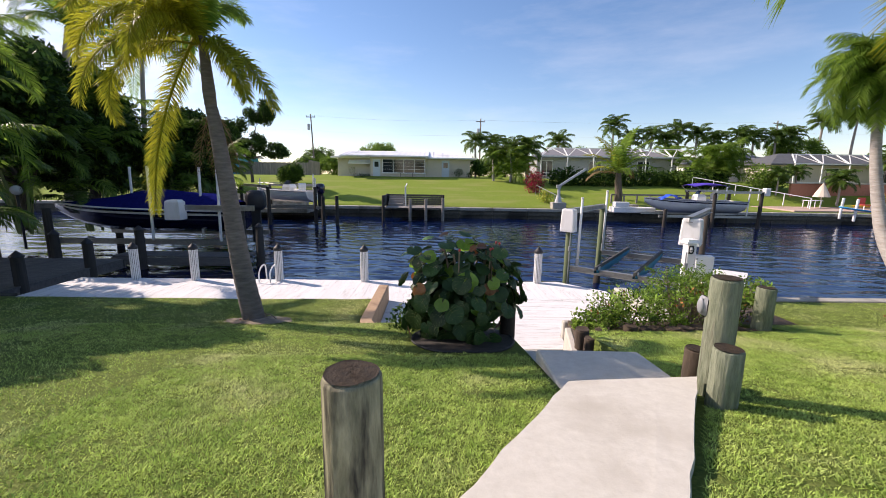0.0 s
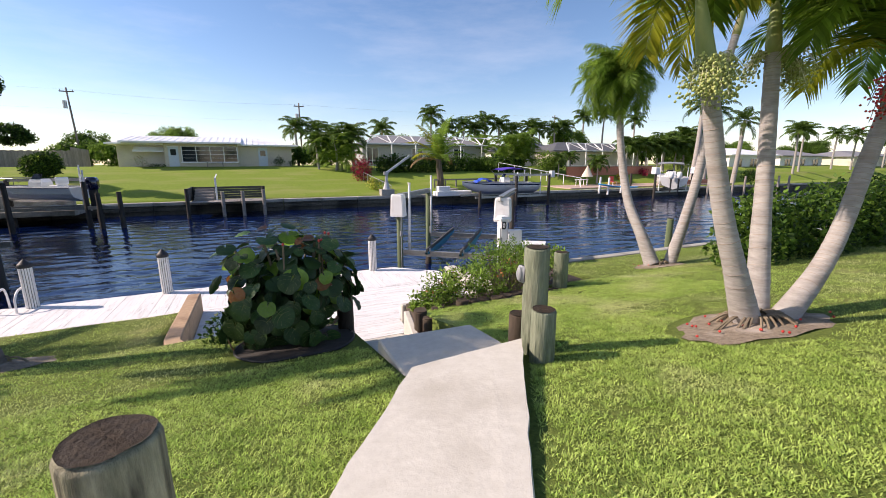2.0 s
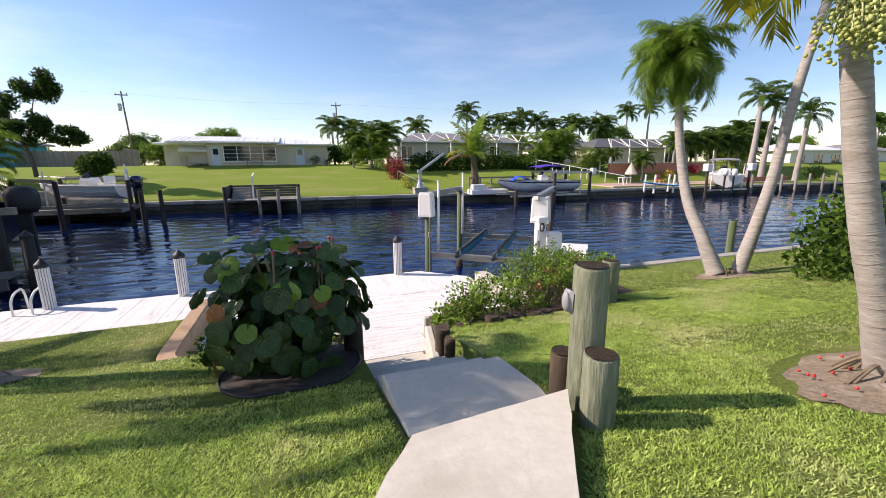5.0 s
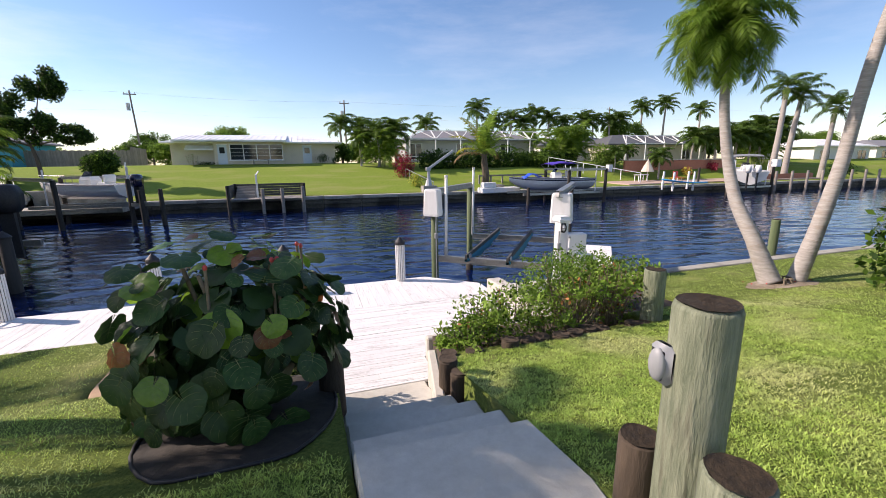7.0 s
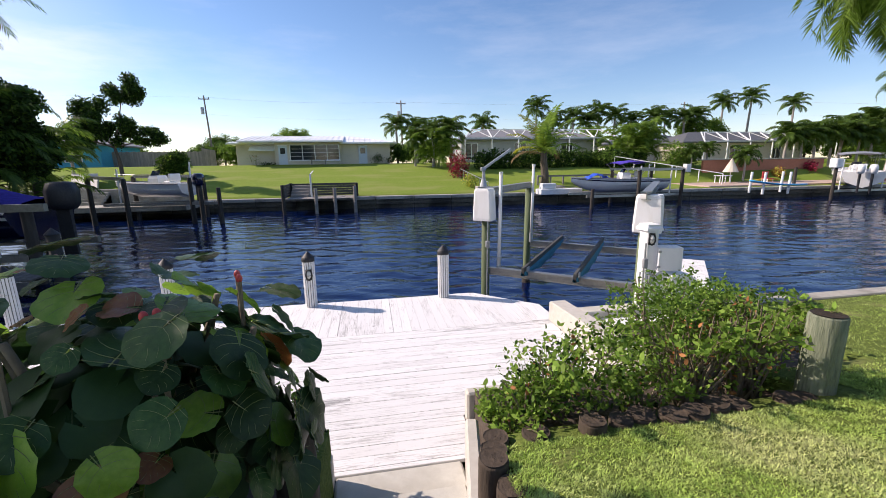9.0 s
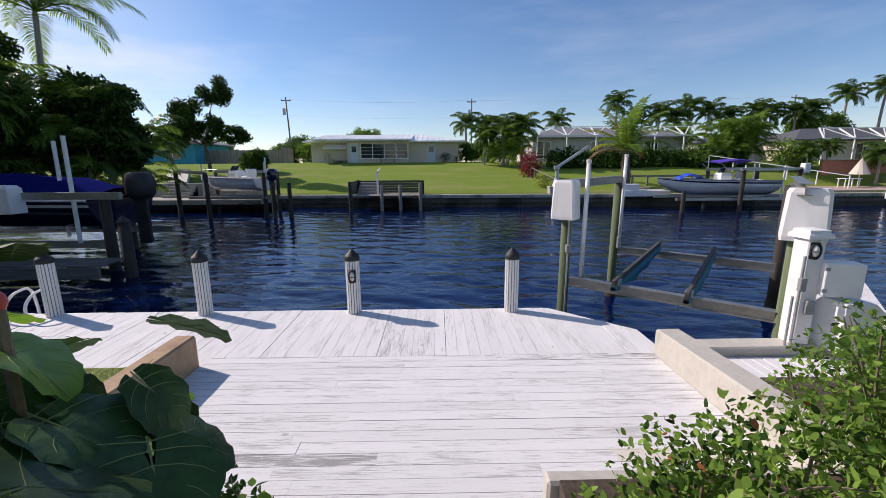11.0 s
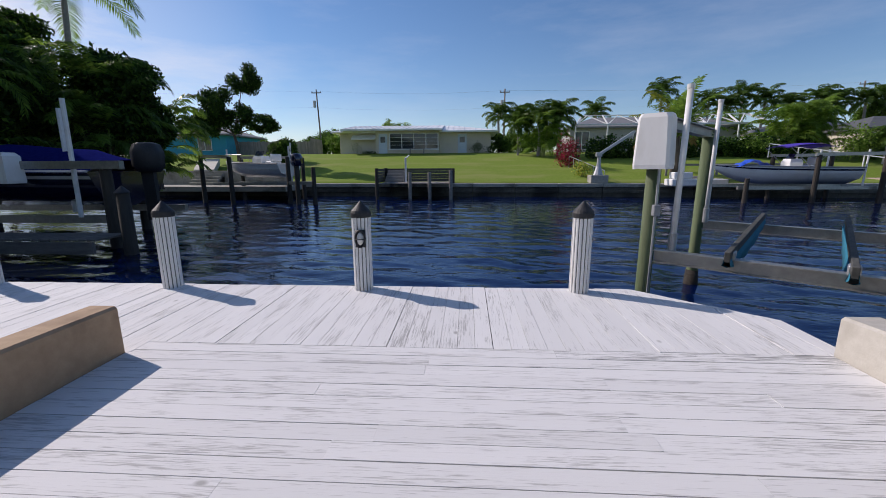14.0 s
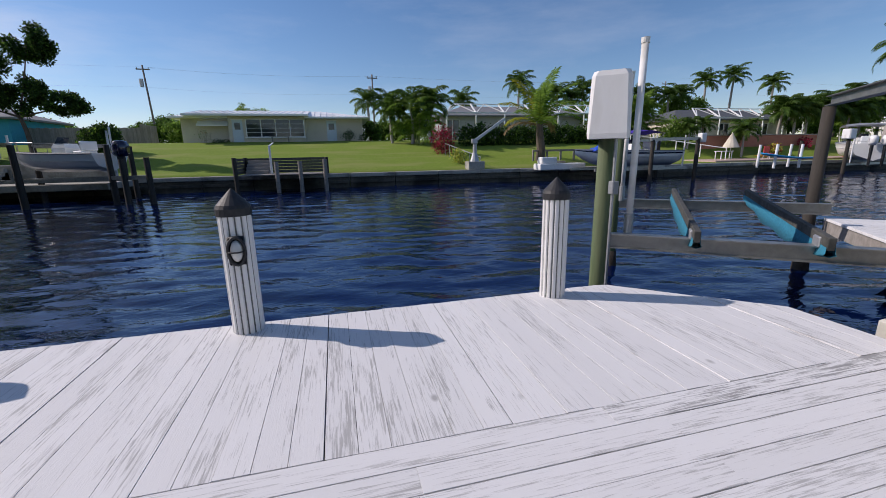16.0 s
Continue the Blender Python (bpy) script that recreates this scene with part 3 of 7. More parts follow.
def build_ground():
    xs = [-1500, -400, -150, -80, -50, -35, -26, -20, -16, -13, -11]
    xs += [round(-10 + 0.35 * i, 3) for i in range(58)] + [11, 12, 13, 15, 17, 20, 25, 32, 40, 50, 62, 80, 150, 400, 1500]
    xs += [-1.3, -1.28, 1.11, 1.13, 2.24, 2.26, 2.41, 2.43, 5.19, 5.21, 4.48, 4.51, 6.59, 6.62]
    ys = [-1500, -300, -80, -30, -15, -8, -5] + [round(-3 + 0.3 * i, 3) for i in range(40)] + [3.29, 3.32, 5.39, 5.41, 6.19, 6.21, 6.74, 6.76, 6.61, 6.64, 7.19, 7.22, 8.29, 8.32, 9.15, 9.21, 9.235]
    xs, ys = sorted(set(xs)), sorted(set(ys))
    ds = [-0.3, 0.35, 1, 2, 3, 4.5, 6, 8, 10, 12, 14.5, 18, 24, 35, 60, 120, 400, 1500]
    rows = []
    for y in ys:
        rows.append([(x, y, -1.75 if hole(x, y) else lawn_z(x, y)) for x in xs])
    rows.append([(x, 9.25, -3.2) for x in xs])
    for d in ds:
        rows.append([(x, bank_y(x) + d, -3.2 if d < 0 else far_z(d, x) + (0.03 * noise.noise((x * 0.3, d * 0.3, 4)) if d < 40 else 0)) for x in xs])
    g = Geo().loft(rows)
    g.f = [q[::-1] for q in g.f]
    ob = struct("ground", g, M_GROUND, "green lawn ground sloping down to a canal", "ground", smooth=True)
    ob.data.materials.append(M_FAR_LAWN)
    for q in ob.data.polygons:
        if q.center.y > 20:
            q.material_index = 1
    return ob


build_ground()


def build_water():
    """A rippled sheet: waves of many lengths and headings near the dock, flat far along the canal."""
    xs = np.unique(np.round(np.concatenate([[-700, -200, -80, -50], np.arange(-34, -10, 0.24), np.arange(-10, 12, 0.1), np.arange(12, 44, 0.24), [50, 60, 90, 200, 700]]), 3))
    ys = np.unique(np.round(np.concatenate([[9.0], np.arange(9.25, 18, 0.09), np.arange(18, 37.5, 0.16), [39, 45, 60]]), 3))
    X, Y = np.meshgrid(xs, ys)
    Z = np.full_like(X, WATER)
    rng = np.random.default_rng(17)
    for k in range(46):
        length = 0.34 * (1.7 / 0.34) ** rng.random()
        a = rng.normal(1.25, 0.42)
        q = 2 * np.pi / length
        Z += 0.016 / q * np.sin(q * (X * math.cos(a) + Y * math.sin(a)) + rng.uniform(0, 6.28))
    V = np.stack([X, Y, Z], -1).reshape(-1, 3)
    n = len(xs)
    i, j = np.meshgrid(np.arange(len(ys) - 1), np.arange(n - 1), indexing="ij")
    a = (i * n + j).ravel()
    me = fast_mesh("water", V, np.stack([a, a + 1, a + n + 1, a + n], 1))
    me.polygons.foreach_set("use_smooth", [True] * len(me.polygons))
    tagged(part("water", me, M_WATER), "dark blue rippled canal water", "water", kind="structure")


build_water()


def build_grass():
    """Coarse lawn blades, thickest by the path."""
    rng = np.random.default_rng(5)
    areas = [(-6.5, 9.0, 0.7, 6.6, 340000), (-9.5, -1.2, 5.0, 9.22, 60000), (4.7, 16.0, 5.8, 9.1, 70000), (9.0, 16.0, 1.5, 5.8, 50000), (-2.6, 4.5, 0.9, 4.4, 340000), (2.2, 7.2, 4.0, 6.4, 210000)]
    P = []
    for x0, x1, y0, y1, n in areas:
        x, y = rng.uniform(x0, x1, n), rng.uniform(y0, y1, n)
        left = 1.08 + 0.69 * (y - 3.06)
        keep = ~((x > left - 0.02) & (x < left + 1.14) & (y < 3.2))
        keep &= ~((x > 1.06) & (x < 2.27) & (y > 2.9))
        keep &= ~((x > -0.35) & (x < 1.2) & (y > 4.5))
        keep &= ~((x > -1.45) & (x < 2.3) & (y > 6.55))
        keep &= ~((x > 2.2) & (x < 5.6) & (y > 6.0) & (y < 9.2))
        keep &= ~((x > 4.4) & (x < 6.7) & (y > 6.6))
        keep &= ~(((x - 4.6) / 1.0) ** 2 + ((y - 2.55) / 0.62) ** 2 < 1)
        P.append(np.c_[x[keep], y[keep]])
    P = np.concatenate(P)
    z = np.array([lawn_z(a, b) for a, b in P])
    # thin, tired patches
    tired = np.array([noise.noise((a * 1.3, b * 1.3, 7.0)) for a, b in P])
    tuft = np.array([noise.noise((a * 9.0, b * 9.0, 3.0)) for a, b in P])
    keep = rng.random(len(P)) > 0.45 * np.clip(tired * 2.2, 0, 1) + np.clip(0.1 - 1.3 * tuft, 0, 0.6)
    P, z, tuft = P[keep], z[keep], tuft[keep]
    n = len(P)
    base = np.c_[P, z - 0.01]
    a = rng.uniform(0, 2 * np.pi, n)
    h = rng.uniform(0.014, 0.036, n) * (0.85 + 0.6 * np.clip(tuft, 0, 0.8))
    lean = np.c_[np.cos(a), np.sin(a)] * (h * rng.uniform(0.4, 1.7, n))[:, None]
    w = np.c_[-np.sin(a), np.cos(a)] * 0.0032
    mid = base + np.c_[lean * 0.4, h * 0.65]
    tip = base + np.c_[lean, h]
    zero = np.zeros((n, 1))
    W = np.c_[w, zero]
    V = np.stack([base, mid + W, tip, mid - W], 1).reshape(-1, 3)
    me = fast_mesh("grass", V, np.arange(4 * n).reshape(-1, 4))
    tagged(part("grass", me, M_GRASS), "bright green coarse lawn grass blades", "grass", kind="stuff")


build_grass()

# near seawall caps
g = Geo().box((6.6, 9.1, -2.9), (60, 9.4, -1.055), 0.02)
struct("seawall_near", g, M_CONCRETE_OLD, "weathered concrete seawall cap edging the lawn", "seawall")
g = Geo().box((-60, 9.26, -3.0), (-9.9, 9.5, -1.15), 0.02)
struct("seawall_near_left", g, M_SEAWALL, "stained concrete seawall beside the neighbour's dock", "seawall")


# ---- path and stairs ----
def slab(name, outline, z_top, thick, material, label, category):
    """A slab with a worn upper edge; outline counter-clockwise, z_top a function of place."""
    g = Geo()
    c = Vector((sum(p[0] for p in outline) / len(outline), sum(p[1] for p in outline) / len(outline)))
    n = len(outline)
    rings = []
    for inset, drop in ((0, thick), (0, 0.018), (0.018, 0.0)):
        r = []
        for x, y in outline:
            d = (c - Vector((x, y))).normalized() * inset
            r.append((x + d.x, y + d.y, z_top(x, y) - drop))
        rings.append(r)
    g.loft(rings, True)
    g.f.append(tuple(2 * n + k for k in range(n)))
    return struct(name, g, material, label, category)


def ragged(a, b, n, amount, seed):
    rng = random.Random(seed)
    a, b = Vector(a), Vector(b)
    return [tuple(a.lerp(b, k / n) + Vector((rng.uniform(-amount, amount), rng.uniform(-amount, amount)))) for k in range(n)]


edge = ragged((-1.84, -1.2), (-0.74, -1.2), 2, 0, 1) + ragged((-0.74, -1.2), (2.19, 3.15), 30, 0.008, 2) + ragged((2.19, 3.15), (1.09, 3.05), 6, 0.004, 3) + ragged((1.09, 3.05), (-1.84, -1.2), 30, 0.012, 4)
slab("walkway", edge, lambda x, y: 0.145 + 0.125 * (3.1 - y), 0.28, M_CONCRETE, "pale poured concrete garden path with chipped edges", "path")
edge = [(1.13, 3.0), (2.2, 3.0), (2.26, 3.6), (2.19, 4.14), (1.12, 4.18), (1.13, 3.6)]
slab("walkway_landing", edge, lambda x, y: -0.1, 0.5, M_CONCRETE, "grey shaded concrete slab above the steps", "path")
steps = thing("garden_steps", "worn grey concrete steps leading down to the deck", "steps", kind="structure")
for k, (y0, y1, z) in enumerate(((4.15, 4.62, -0.34), (4.62, 5.12, -0.56), (5.12, 5.6, -0.78), (5.6, 6.16, -1.0), (6.16, 6.64, -1.2))):
    part("step", Geo().box((1.13, y0 + 0.003, -1.7), (2.245 if y1 < 5.3 else (2.2 if y1 < 5.7 else (2.13 if y1 < 6.2 else 2.2)), y1, z), 0.02), M_CONCRETE, steps)
struct("wall_stair", Geo().beam((2.07, 5.605, -1.24), (2.285, 6.62, -1.24), 0.11, 0.9, 0.02), M_WALL_PALE, "pale low concrete wall beside the steps", "wall")


# ---- retaining walls ----
def low_wall(name, x0, x1, y0, y1, top0, top1, material, label):
    g = Geo()
    prof = lambda y, t: [(x0, y, -1.7), (x1, y, -1.7), (x1, y, t - 0.02), (x1 - 0.02, y, t), (x0 + 0.02, y, t), (x0, y, t - 0.02)]
    k = 8
    g.loft([prof(y0 + (y1 - y0) * i / k, top0 + (top1 - top0) * i / k) for i in range(k + 1)], True, True)
    return struct(name, g, material, label, "wall")


def swept_wall(name, pts, thick, top0, top1, material, label):
    """A low wall along a curved line."""
    line = curve_points(pts, 6)
    g, rings = Geo(), []
    for i, p in enumerate(line):
        t = (line[min(i + 1, len(line) - 1)] - line[max(i - 1, 0)]).normalized()
        s = Vector((t.y, -t.x, 0)) * (thick / 2)
        z = top0 + (top1 - top0) * i / (len(line) - 1)
        rings.append([(*(p - s).xy, -1.7), (*(p + s).xy, -1.7), (*(p + s).xy, z - 0.02), (*(p + s * 0.83).xy, z), (*(p - s * 0.83).xy, z), (*(p - s).xy, z - 0.02)])
    g.loft(rings, True, True)
    return struct(name, g, material, label, "wall")


swept_wall("wall_left", [(-0.72, 6.5, 0), (-0.98, 6.56, 0), (-1.14, 6.74, 0), (-1.205, 7.05, 0), (-1.205, 8.2, 0), (-1.205, 9.33, 0)], 0.23, -0.76, -0.82, M_WALL_TAN, "low tan painted retaining wall curving in beside the white deck")
low_wall("wall_right", 4.335, 4.625, 7.15, 9.53, -0.8, -0.89, M_WALL_PALE, "low pale concrete retaining wall beside the white deck")
struct("wall_bed", Geo().box((2.37, 7.12, -1.7), (4.39, 7.24, -0.88), 0.02), M_WALL_PALE, "pale wall holding the shrub bed", "wall")
struct("wall_grape", Geo().box((-0.72, 6.5, -1.7), (1.125, 6.63, -0.95), 0.02), M_WALL_PALE, "pale wall holding the sea grape bed", "wall")
struct("seawall_lift", Geo().box((4.63, 9.5, -2.9), (6.6, 9.78, -1.13), 0.02), M_CONCRETE, "concrete cap below the lift's power post", "seawall")


bed = [(2.4, 6.05), (5.21, 6.12), (5.3, 6.74), (6.6, 6.76), (6.6, 8.3), (4.63, 8.3), (4.63, 7.13), (2.44, 7.11)]
struct("shrub_bed", Geo().loft([[(x, y, z) for x, y in bed] for z in (-1.7, -0.85)], True, True), M_BEDSOIL, "dark mulched shrub bed behind log edging", "bed")

# ---- deck ----
deck = thing("deck", "whitewashed wooden canal deck with worn grain", "deck", kind="structure")
rng = random.Random(11)
pitch = 0.1414
row = 0
part("plank", Geo().box((-0.7, 6.645, DECK - 0.04), (2.34, 6.694, DECK), 0.0025), M_BOARD_X, deck)
y = 6.696
while y < 9.5:
    x0, x1 = -1.085, (2.34 if y < 6.73 else (2.36 if y < 7.25 else 4.325))
    cuts = [x0] + sorted(x0 + (x1 - x0) * u for u in (rng.uniform(0.2, 0.45), rng.uniform(0.6, 0.85))) + [x1]
    if row % 3:
        cuts.pop(row % 3)
    if 7.65 < y < 7.72:
        cuts = [x0, 1.2, 3.1, x1]
    for a, b in zip(cuts, cuts[1:]):
        board = M_BOARD_NEW if a == 3.1 else (M_BOARD_WORN if y > 9.3 and b > 2.5 or rng.random() < 0.03 else M_BOARD_X)
        dz = rng.uniform(-0.002, 0.002)
        part("plank", Geo().box((a + 0.0002, y + 0.0022, DECK - 0.04 + dz), (b - 0.0002, min(y + pitch, 9.522) - 0.0022, DECK + dz), 0.0008), board, deck)
    y += pitch
    row += 1


def strip_front(x):
    """The dock's water edge."""
    return 11.17 if x < 3.45 else 11.17 - (x - 3.45) * 0.9


def strip_back(x):
    return 9.525 if x > -1.09 else (9.335 if x > -1.4 else 9.27)


x = -9.85
while x < 4.42:
    w = pitch + 0.0015
    b = rng.uniform(-0.006, 0.006)
    y0 = strip_back(x + w / 2)
    yl, yr = strip_front(x) + b, strip_front(x + w) + b
    dz = rng.uniform(-0.003, 0.003)
    t, bo, c = DECK + dz, DECK - 0.04 + dz, 0.0005
    g = Geo().loft([[(x + 0.0019, y0, bo), (x + w - 0.0019, y0, bo), (x + w - 0.0019, y0, t - c), (x + w - 0.0019 - c, y0 + c, t), (x + 0.0019 + c, y0 + c, t), (x + 0.0019, y0, t - c)],
                    [(x + 0.0019, yl, bo), (x + w - 0.0019, yr, bo), (x + w - 0.0019, yr, t - c), (x + w - 0.0019 - c, yr - c, t), (x + 0.0019 + c, yl - c, t), (x + 0.0019, yl, t - c)]], True, True)
    part("plank", g, M_BOARD_Y, deck)
    x += pitch + (0.004 if rng.random() < 0.12 else 0)
part("fascia", Geo().box((-9.85, 11.02, DECK - 0.3), (3.4, 11.07, DECK - 0.045), 0.004), M_GREYWOOD, deck)
part("fascia", Geo().beam((3.4, 11.08, DECK - 0.18), (4.36, 10.2, DECK - 0.18), 0.05, 0.26), M_GREYWOOD, deck)
part("joist", Geo().box((-9.8, 9.7, DECK - 0.2), (4.3, 9.75, DECK - 0.045)), M_GREYWOOD, deck)
for xx in (-9, -6.5, -4, -1.5, 1, 3.2):
    part("support", Geo().tube([(xx, 10.7, -3.4), (xx, 10.7, DECK - 0.045)], 0.11, 10), M_PILE_DARK, deck)
# small lower platform by the lift's power post
plat = thing("platform", "small whitewashed wooden platform beside the lift", "platform", kind="structure")
x = 4.63
while x < 6.55:
    part("plank", Geo().box((x + 0.0025, 8.32, -1.29), (x + pitch - 0.004, 9.49, -1.25), 0.004), M_BOARD_Y, plat)
    x += pitch
part("joist", Geo().box((4.65, 8.5, -1.7), (6.55, 8.56, -1.295)), M_GREYWOOD, plat)


# ---- dock piles ----
def sleeve(r0, z0, z1, ribs=15):
    g = Geo()
    ring = []
    for k in range(ribs * 6):
        a = 2 * math.pi * k / (ribs * 6)
        ring.append((a, r0 if k % 6 < 4 else r0 - 0.011))
    rings = [[(r * math.cos(a), r * math.sin(a), z) for a, r in ring] for z in (z0, z1)]
    return g.loft(rings, True, True)


def cap_cone(r, z0, h):
    n = 20
    prof = [(r + 0.008, 0), (r + 0.008, 0.05), (r * 0.98, 0.075), (r * 0.06, h), (0.001, h + 0.003)]
    return Geo().loft([[(q * math.cos(2 * math.pi * k / n), q * math.sin(2 * math.pi * k / n), z0 + z) for k in range(n)] for q, z in prof], True, True)


def caged_light(parent, d, r, z):
    """An oval bulkhead lamp on a post's side, facing along d."""
    m = Matrix.Translation((0, 0, z)) @ Matrix.Rotation(math.atan2(d[1], d[0]) - math.pi / 2, 4, "Z")
    lamp = part("bulkhead_light", Geo().box((-0.055, r - 0.005, -0.1), (0.055, r + 0.02, 0.1), 0.02, m), M_BLACK, parent, "small black caged bulkhead lamp", True)
    g = Geo().ball((0, 0, 0), (0.04, 0.045, 0.075), 12, 8)
    g.v = [tuple(m @ Vector((p[0], p[1] + r + 0.022, p[2]))) for p in g.v]
    part("lens", g, M_LENS, lamp, "frosted glass lens", True)
    g = Geo()
    pts = [m @ Vector((0.052 * math.cos(a), r + 0.035, 0.095 * math.sin(a))) for a in (2 * math.pi * k / 20 for k in range(21))]
    g.tube(pts, 0.011, 6)
    pts = [m @ Vector((0.05 * math.cos(a), r + 0.03 + 0.055 * math.sin(a), 0)) for a in (math.pi * k / 8 for k in range(9))]
    g.tube(pts, 0.006, 5)
    part("cage", g, M_BLACK, lamp, "black wire cage", True)
    return lamp


def dock_pile(x, y, light, first=None):
    at = Matrix.Translation((x, y, DECK))
    if first is not None:
        return copy_thing(first, at)
    p = thing("dock_pile", "white ribbed vinyl dock pile with a black cone cap" + (" and lamp" if light else ""), "dock pile", "piles along the dock", at)
    part("sleeve", sleeve(0.108, -1.6, 0.86), M_VINYL, p)
    # dark cylinder that shows at the bottom of the sleeve's grooves
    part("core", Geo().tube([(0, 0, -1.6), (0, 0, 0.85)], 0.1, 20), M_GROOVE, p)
    part("cap", cap_cone(0.108, 0.85, 0.18), M_BLACK, p, "black cone cap")
    if light:
        caged_light(p, (0.12, -1), 0.105, 0.62)
    return p


plain = dock_pile(-1.97, 11.06, False)
for xx in (-4.32, 2.85, -6.63):
    dock_pile(xx, 11.06, False, plain)
lit = dock_pile(0.37, 11.06, True)
dock_pile(-8.25, 11.06, False, plain)


# ---- boat lift ----
LA, LB = Vector((3.95, 11.95, 0)), Vector((6.3, 10.0, 0))
LU = (LB - LA).normalized()
LV = Vector((-LU.y, LU.x, 0))
lift = thing("boat_lift", "empty four-pile aluminium boat lift with blue carpet bunks", "boat lift")
BACK = 2.9


def lp(u, v, z):
    p = LA + LU * u + LV * v
    return (p.x, p.y, z)


SPAN = (LB - LA).length
for u, v, top in ((0, 0, 0.66), (SPAN, 0, 0.68), (0.0, BACK, 0.68), (SPAN - 0.06, BACK + 0.88, 0.65)):
    x, y, z = lp(u, v, 0)
    pile = part("post", Geo().tube([(x, y, -3.4), (x, y, -1.5), (x, y, top)], [0.1, 0.092, 0.085], 16), M_PILE_DARK if v > BACK else M_PILE, lift, "green-tinged treated timber pile", True)
    part("growth", Geo().tube([(x, y, -3.3), (x, y, -2.1), (x, y, -1.72)], [0.135, 0.13, 0.105], 14), M_BARNACLE, pile, "dark barnacle growth at the waterline", True)


def channel(a, b, w, h, t=0.012):
    """An I-section bar."""
    a, b = Vector(a), Vector(b)
    side = (b - a).cross(Vector((0, 0, 1))).normalized()
    up = side.cross(b - a).normalized()
    prof = [(w / 2, h / 2), (-w / 2, h / 2), (-w / 2, h / 2 - t), (-t / 2, h / 2 - t), (-t / 2, t - h / 2), (-w / 2, t - h / 2), (-w / 2, -h / 2), (w / 2, -h / 2), (w / 2, t - h / 2), (t / 2, t - h / 2), (t / 2, h / 2 - t), (w / 2, h / 2 - t)]
    return Geo().loft([[p + side * u + up * v for u, v in prof] for p in (a, b)], True, True)


part("beam", channel(lp(0.1, 0, -0.95), lp(SPAN, 0, -0.95), 0.13, 0.16), M_ALU, lift, "aluminium cradle beam")
part("beam", channel(lp(0.08, BACK, -0.86), lp(SPAN - 0.1, BACK, -0.86), 0.13, 0.16), M_ALU, lift, "aluminium cradle beam")
for u in (0, SPAN):
    part("top_beam", channel(lp(u, -0.15, 0.75), lp(u, BACK + (0.2 if u == 0 else 1.05), 0.75), 0.15, 0.15), M_ALU, lift, "aluminium top beam")
for u, v, z0, top in ((0.28, 0.08, -0.87, 1.12), (0.12, BACK - 0.05, -0.78, 1.26)):
    x, y, z = lp(u, v, 0)
    pole = part("guide_pole", Geo().tube([(x, y, z0 + 0.06), (x + 0.02, y, top)], 0.037, 14), M_PVC, lift, "white plastic guide pole", True)
    part("pole_cap", Geo().tube([(x + 0.02, y, top - 0.02), (x + 0.02, y, top + 0.035)], 0.043, 14), M_PVC, pole)
    part("pole_foot", Geo().tube([(x, y, z0 - 0.03), (x, y, z0 + 0.22)], 0.05, 12), M_GALV, pole, "galvanised pole foot")
for u in (0.92, 1.95):
    a, b = Vector(lp(u, -0.22, -0.82)), Vector(lp(u, BACK + 0.2, -0.66))
    bunk = part("bunk", Geo().beam(a, b, 0.06, 0.12, 0.006), M_BUNK, lift, "weathered bunk timber")
    c = Vector(lp(u, 0, -0.83))
    part("bracket", Geo().beam(c - LV * 0.08, c + LV * 0.08, 0.1, 0.1, 0.01), M_GALV, lift)
    g = Geo()
    rows = []
    for i in range(17):
        s = i / 16
        c = a.lerp(b, s)
        sag = 0.0 + 0.12 * math.sin(math.pi * min(1.0, s * 1.05)) + 0.025 * math.sin(s * 23)
        rows.append([c - LU * 0.033 + Vector((0, 0, -0.03)), c - LU * 0.036 + Vector((0, 0, -0.085)), c - LU * 0.05 + Vector((0, 0, -0.10 - sag)), c + LU * 0.0 + Vector((0, 0, -0.12 - sag * 0.9)),
                     c + LU * 0.05 + Vector((0, 0, -0.1 - sag)), c + LU * 0.036 + Vector((0, 0, -0.085)), c + LU * 0.033 + Vector((0, 0, -0.03))])
    g.loft(rows)
    part("carpet", g, M_BLUECARPET, bunk, "torn blue carpet hanging below", True)


def motor_cover(u, v, top, wide, tall, deep):
    g = Geo()
    x, y, z = lp(u, v, 0)
    m = Matrix.Translation((x, y, top - tall)) @ Matrix.Rotation(math.atan2(LU.y, LU.x) , 4, "Z")
    rings = []
    for z, s, c in ((0, 1.0, 0.02), (0.05, 1.04, 0.03), (tall * 0.5, 1.0, 0.035), (tall - 0.05, 0.95, 0.04), (tall, 0.86, 0.05)):
        w, d = wide / 2 * s, deep / 2 * s
        rings.append([m @ Vector(p) for p in ((-w + c, -d, z), (w - c, -d, z), (w, -d + c, z), (w, d - c, z), (w - c, d, z), (-w + c, d, z), (-w, d - c, z), (-w, -d + c, z))])
    g.loft(rings, True, True)
    part("motor_cover", g, M_VINYL, lift, "moulded white plastic motor cover")


motor_cover(0.02, -0.12, 0.82, 0.4, 0.66, 0.3)
motor_cover(SPAN + 0.05, 0.06, 0.76, 0.46, 0.66, 0.34)
x, y, z = lp(0.1, -0.13, 0)
part("conduit", Geo().tube([(x, y, DECK - 0.3), (x, y, 0.2)], 0.017, 8), M_GALV, lift, "grey metal conduit")
part("switch_box", Geo().box((x - 0.04, y - 0.05, -0.42), (x + 0.04, y + 0.03, -0.28), 0.008), M_GREYPL, lift, "small grey switch box")

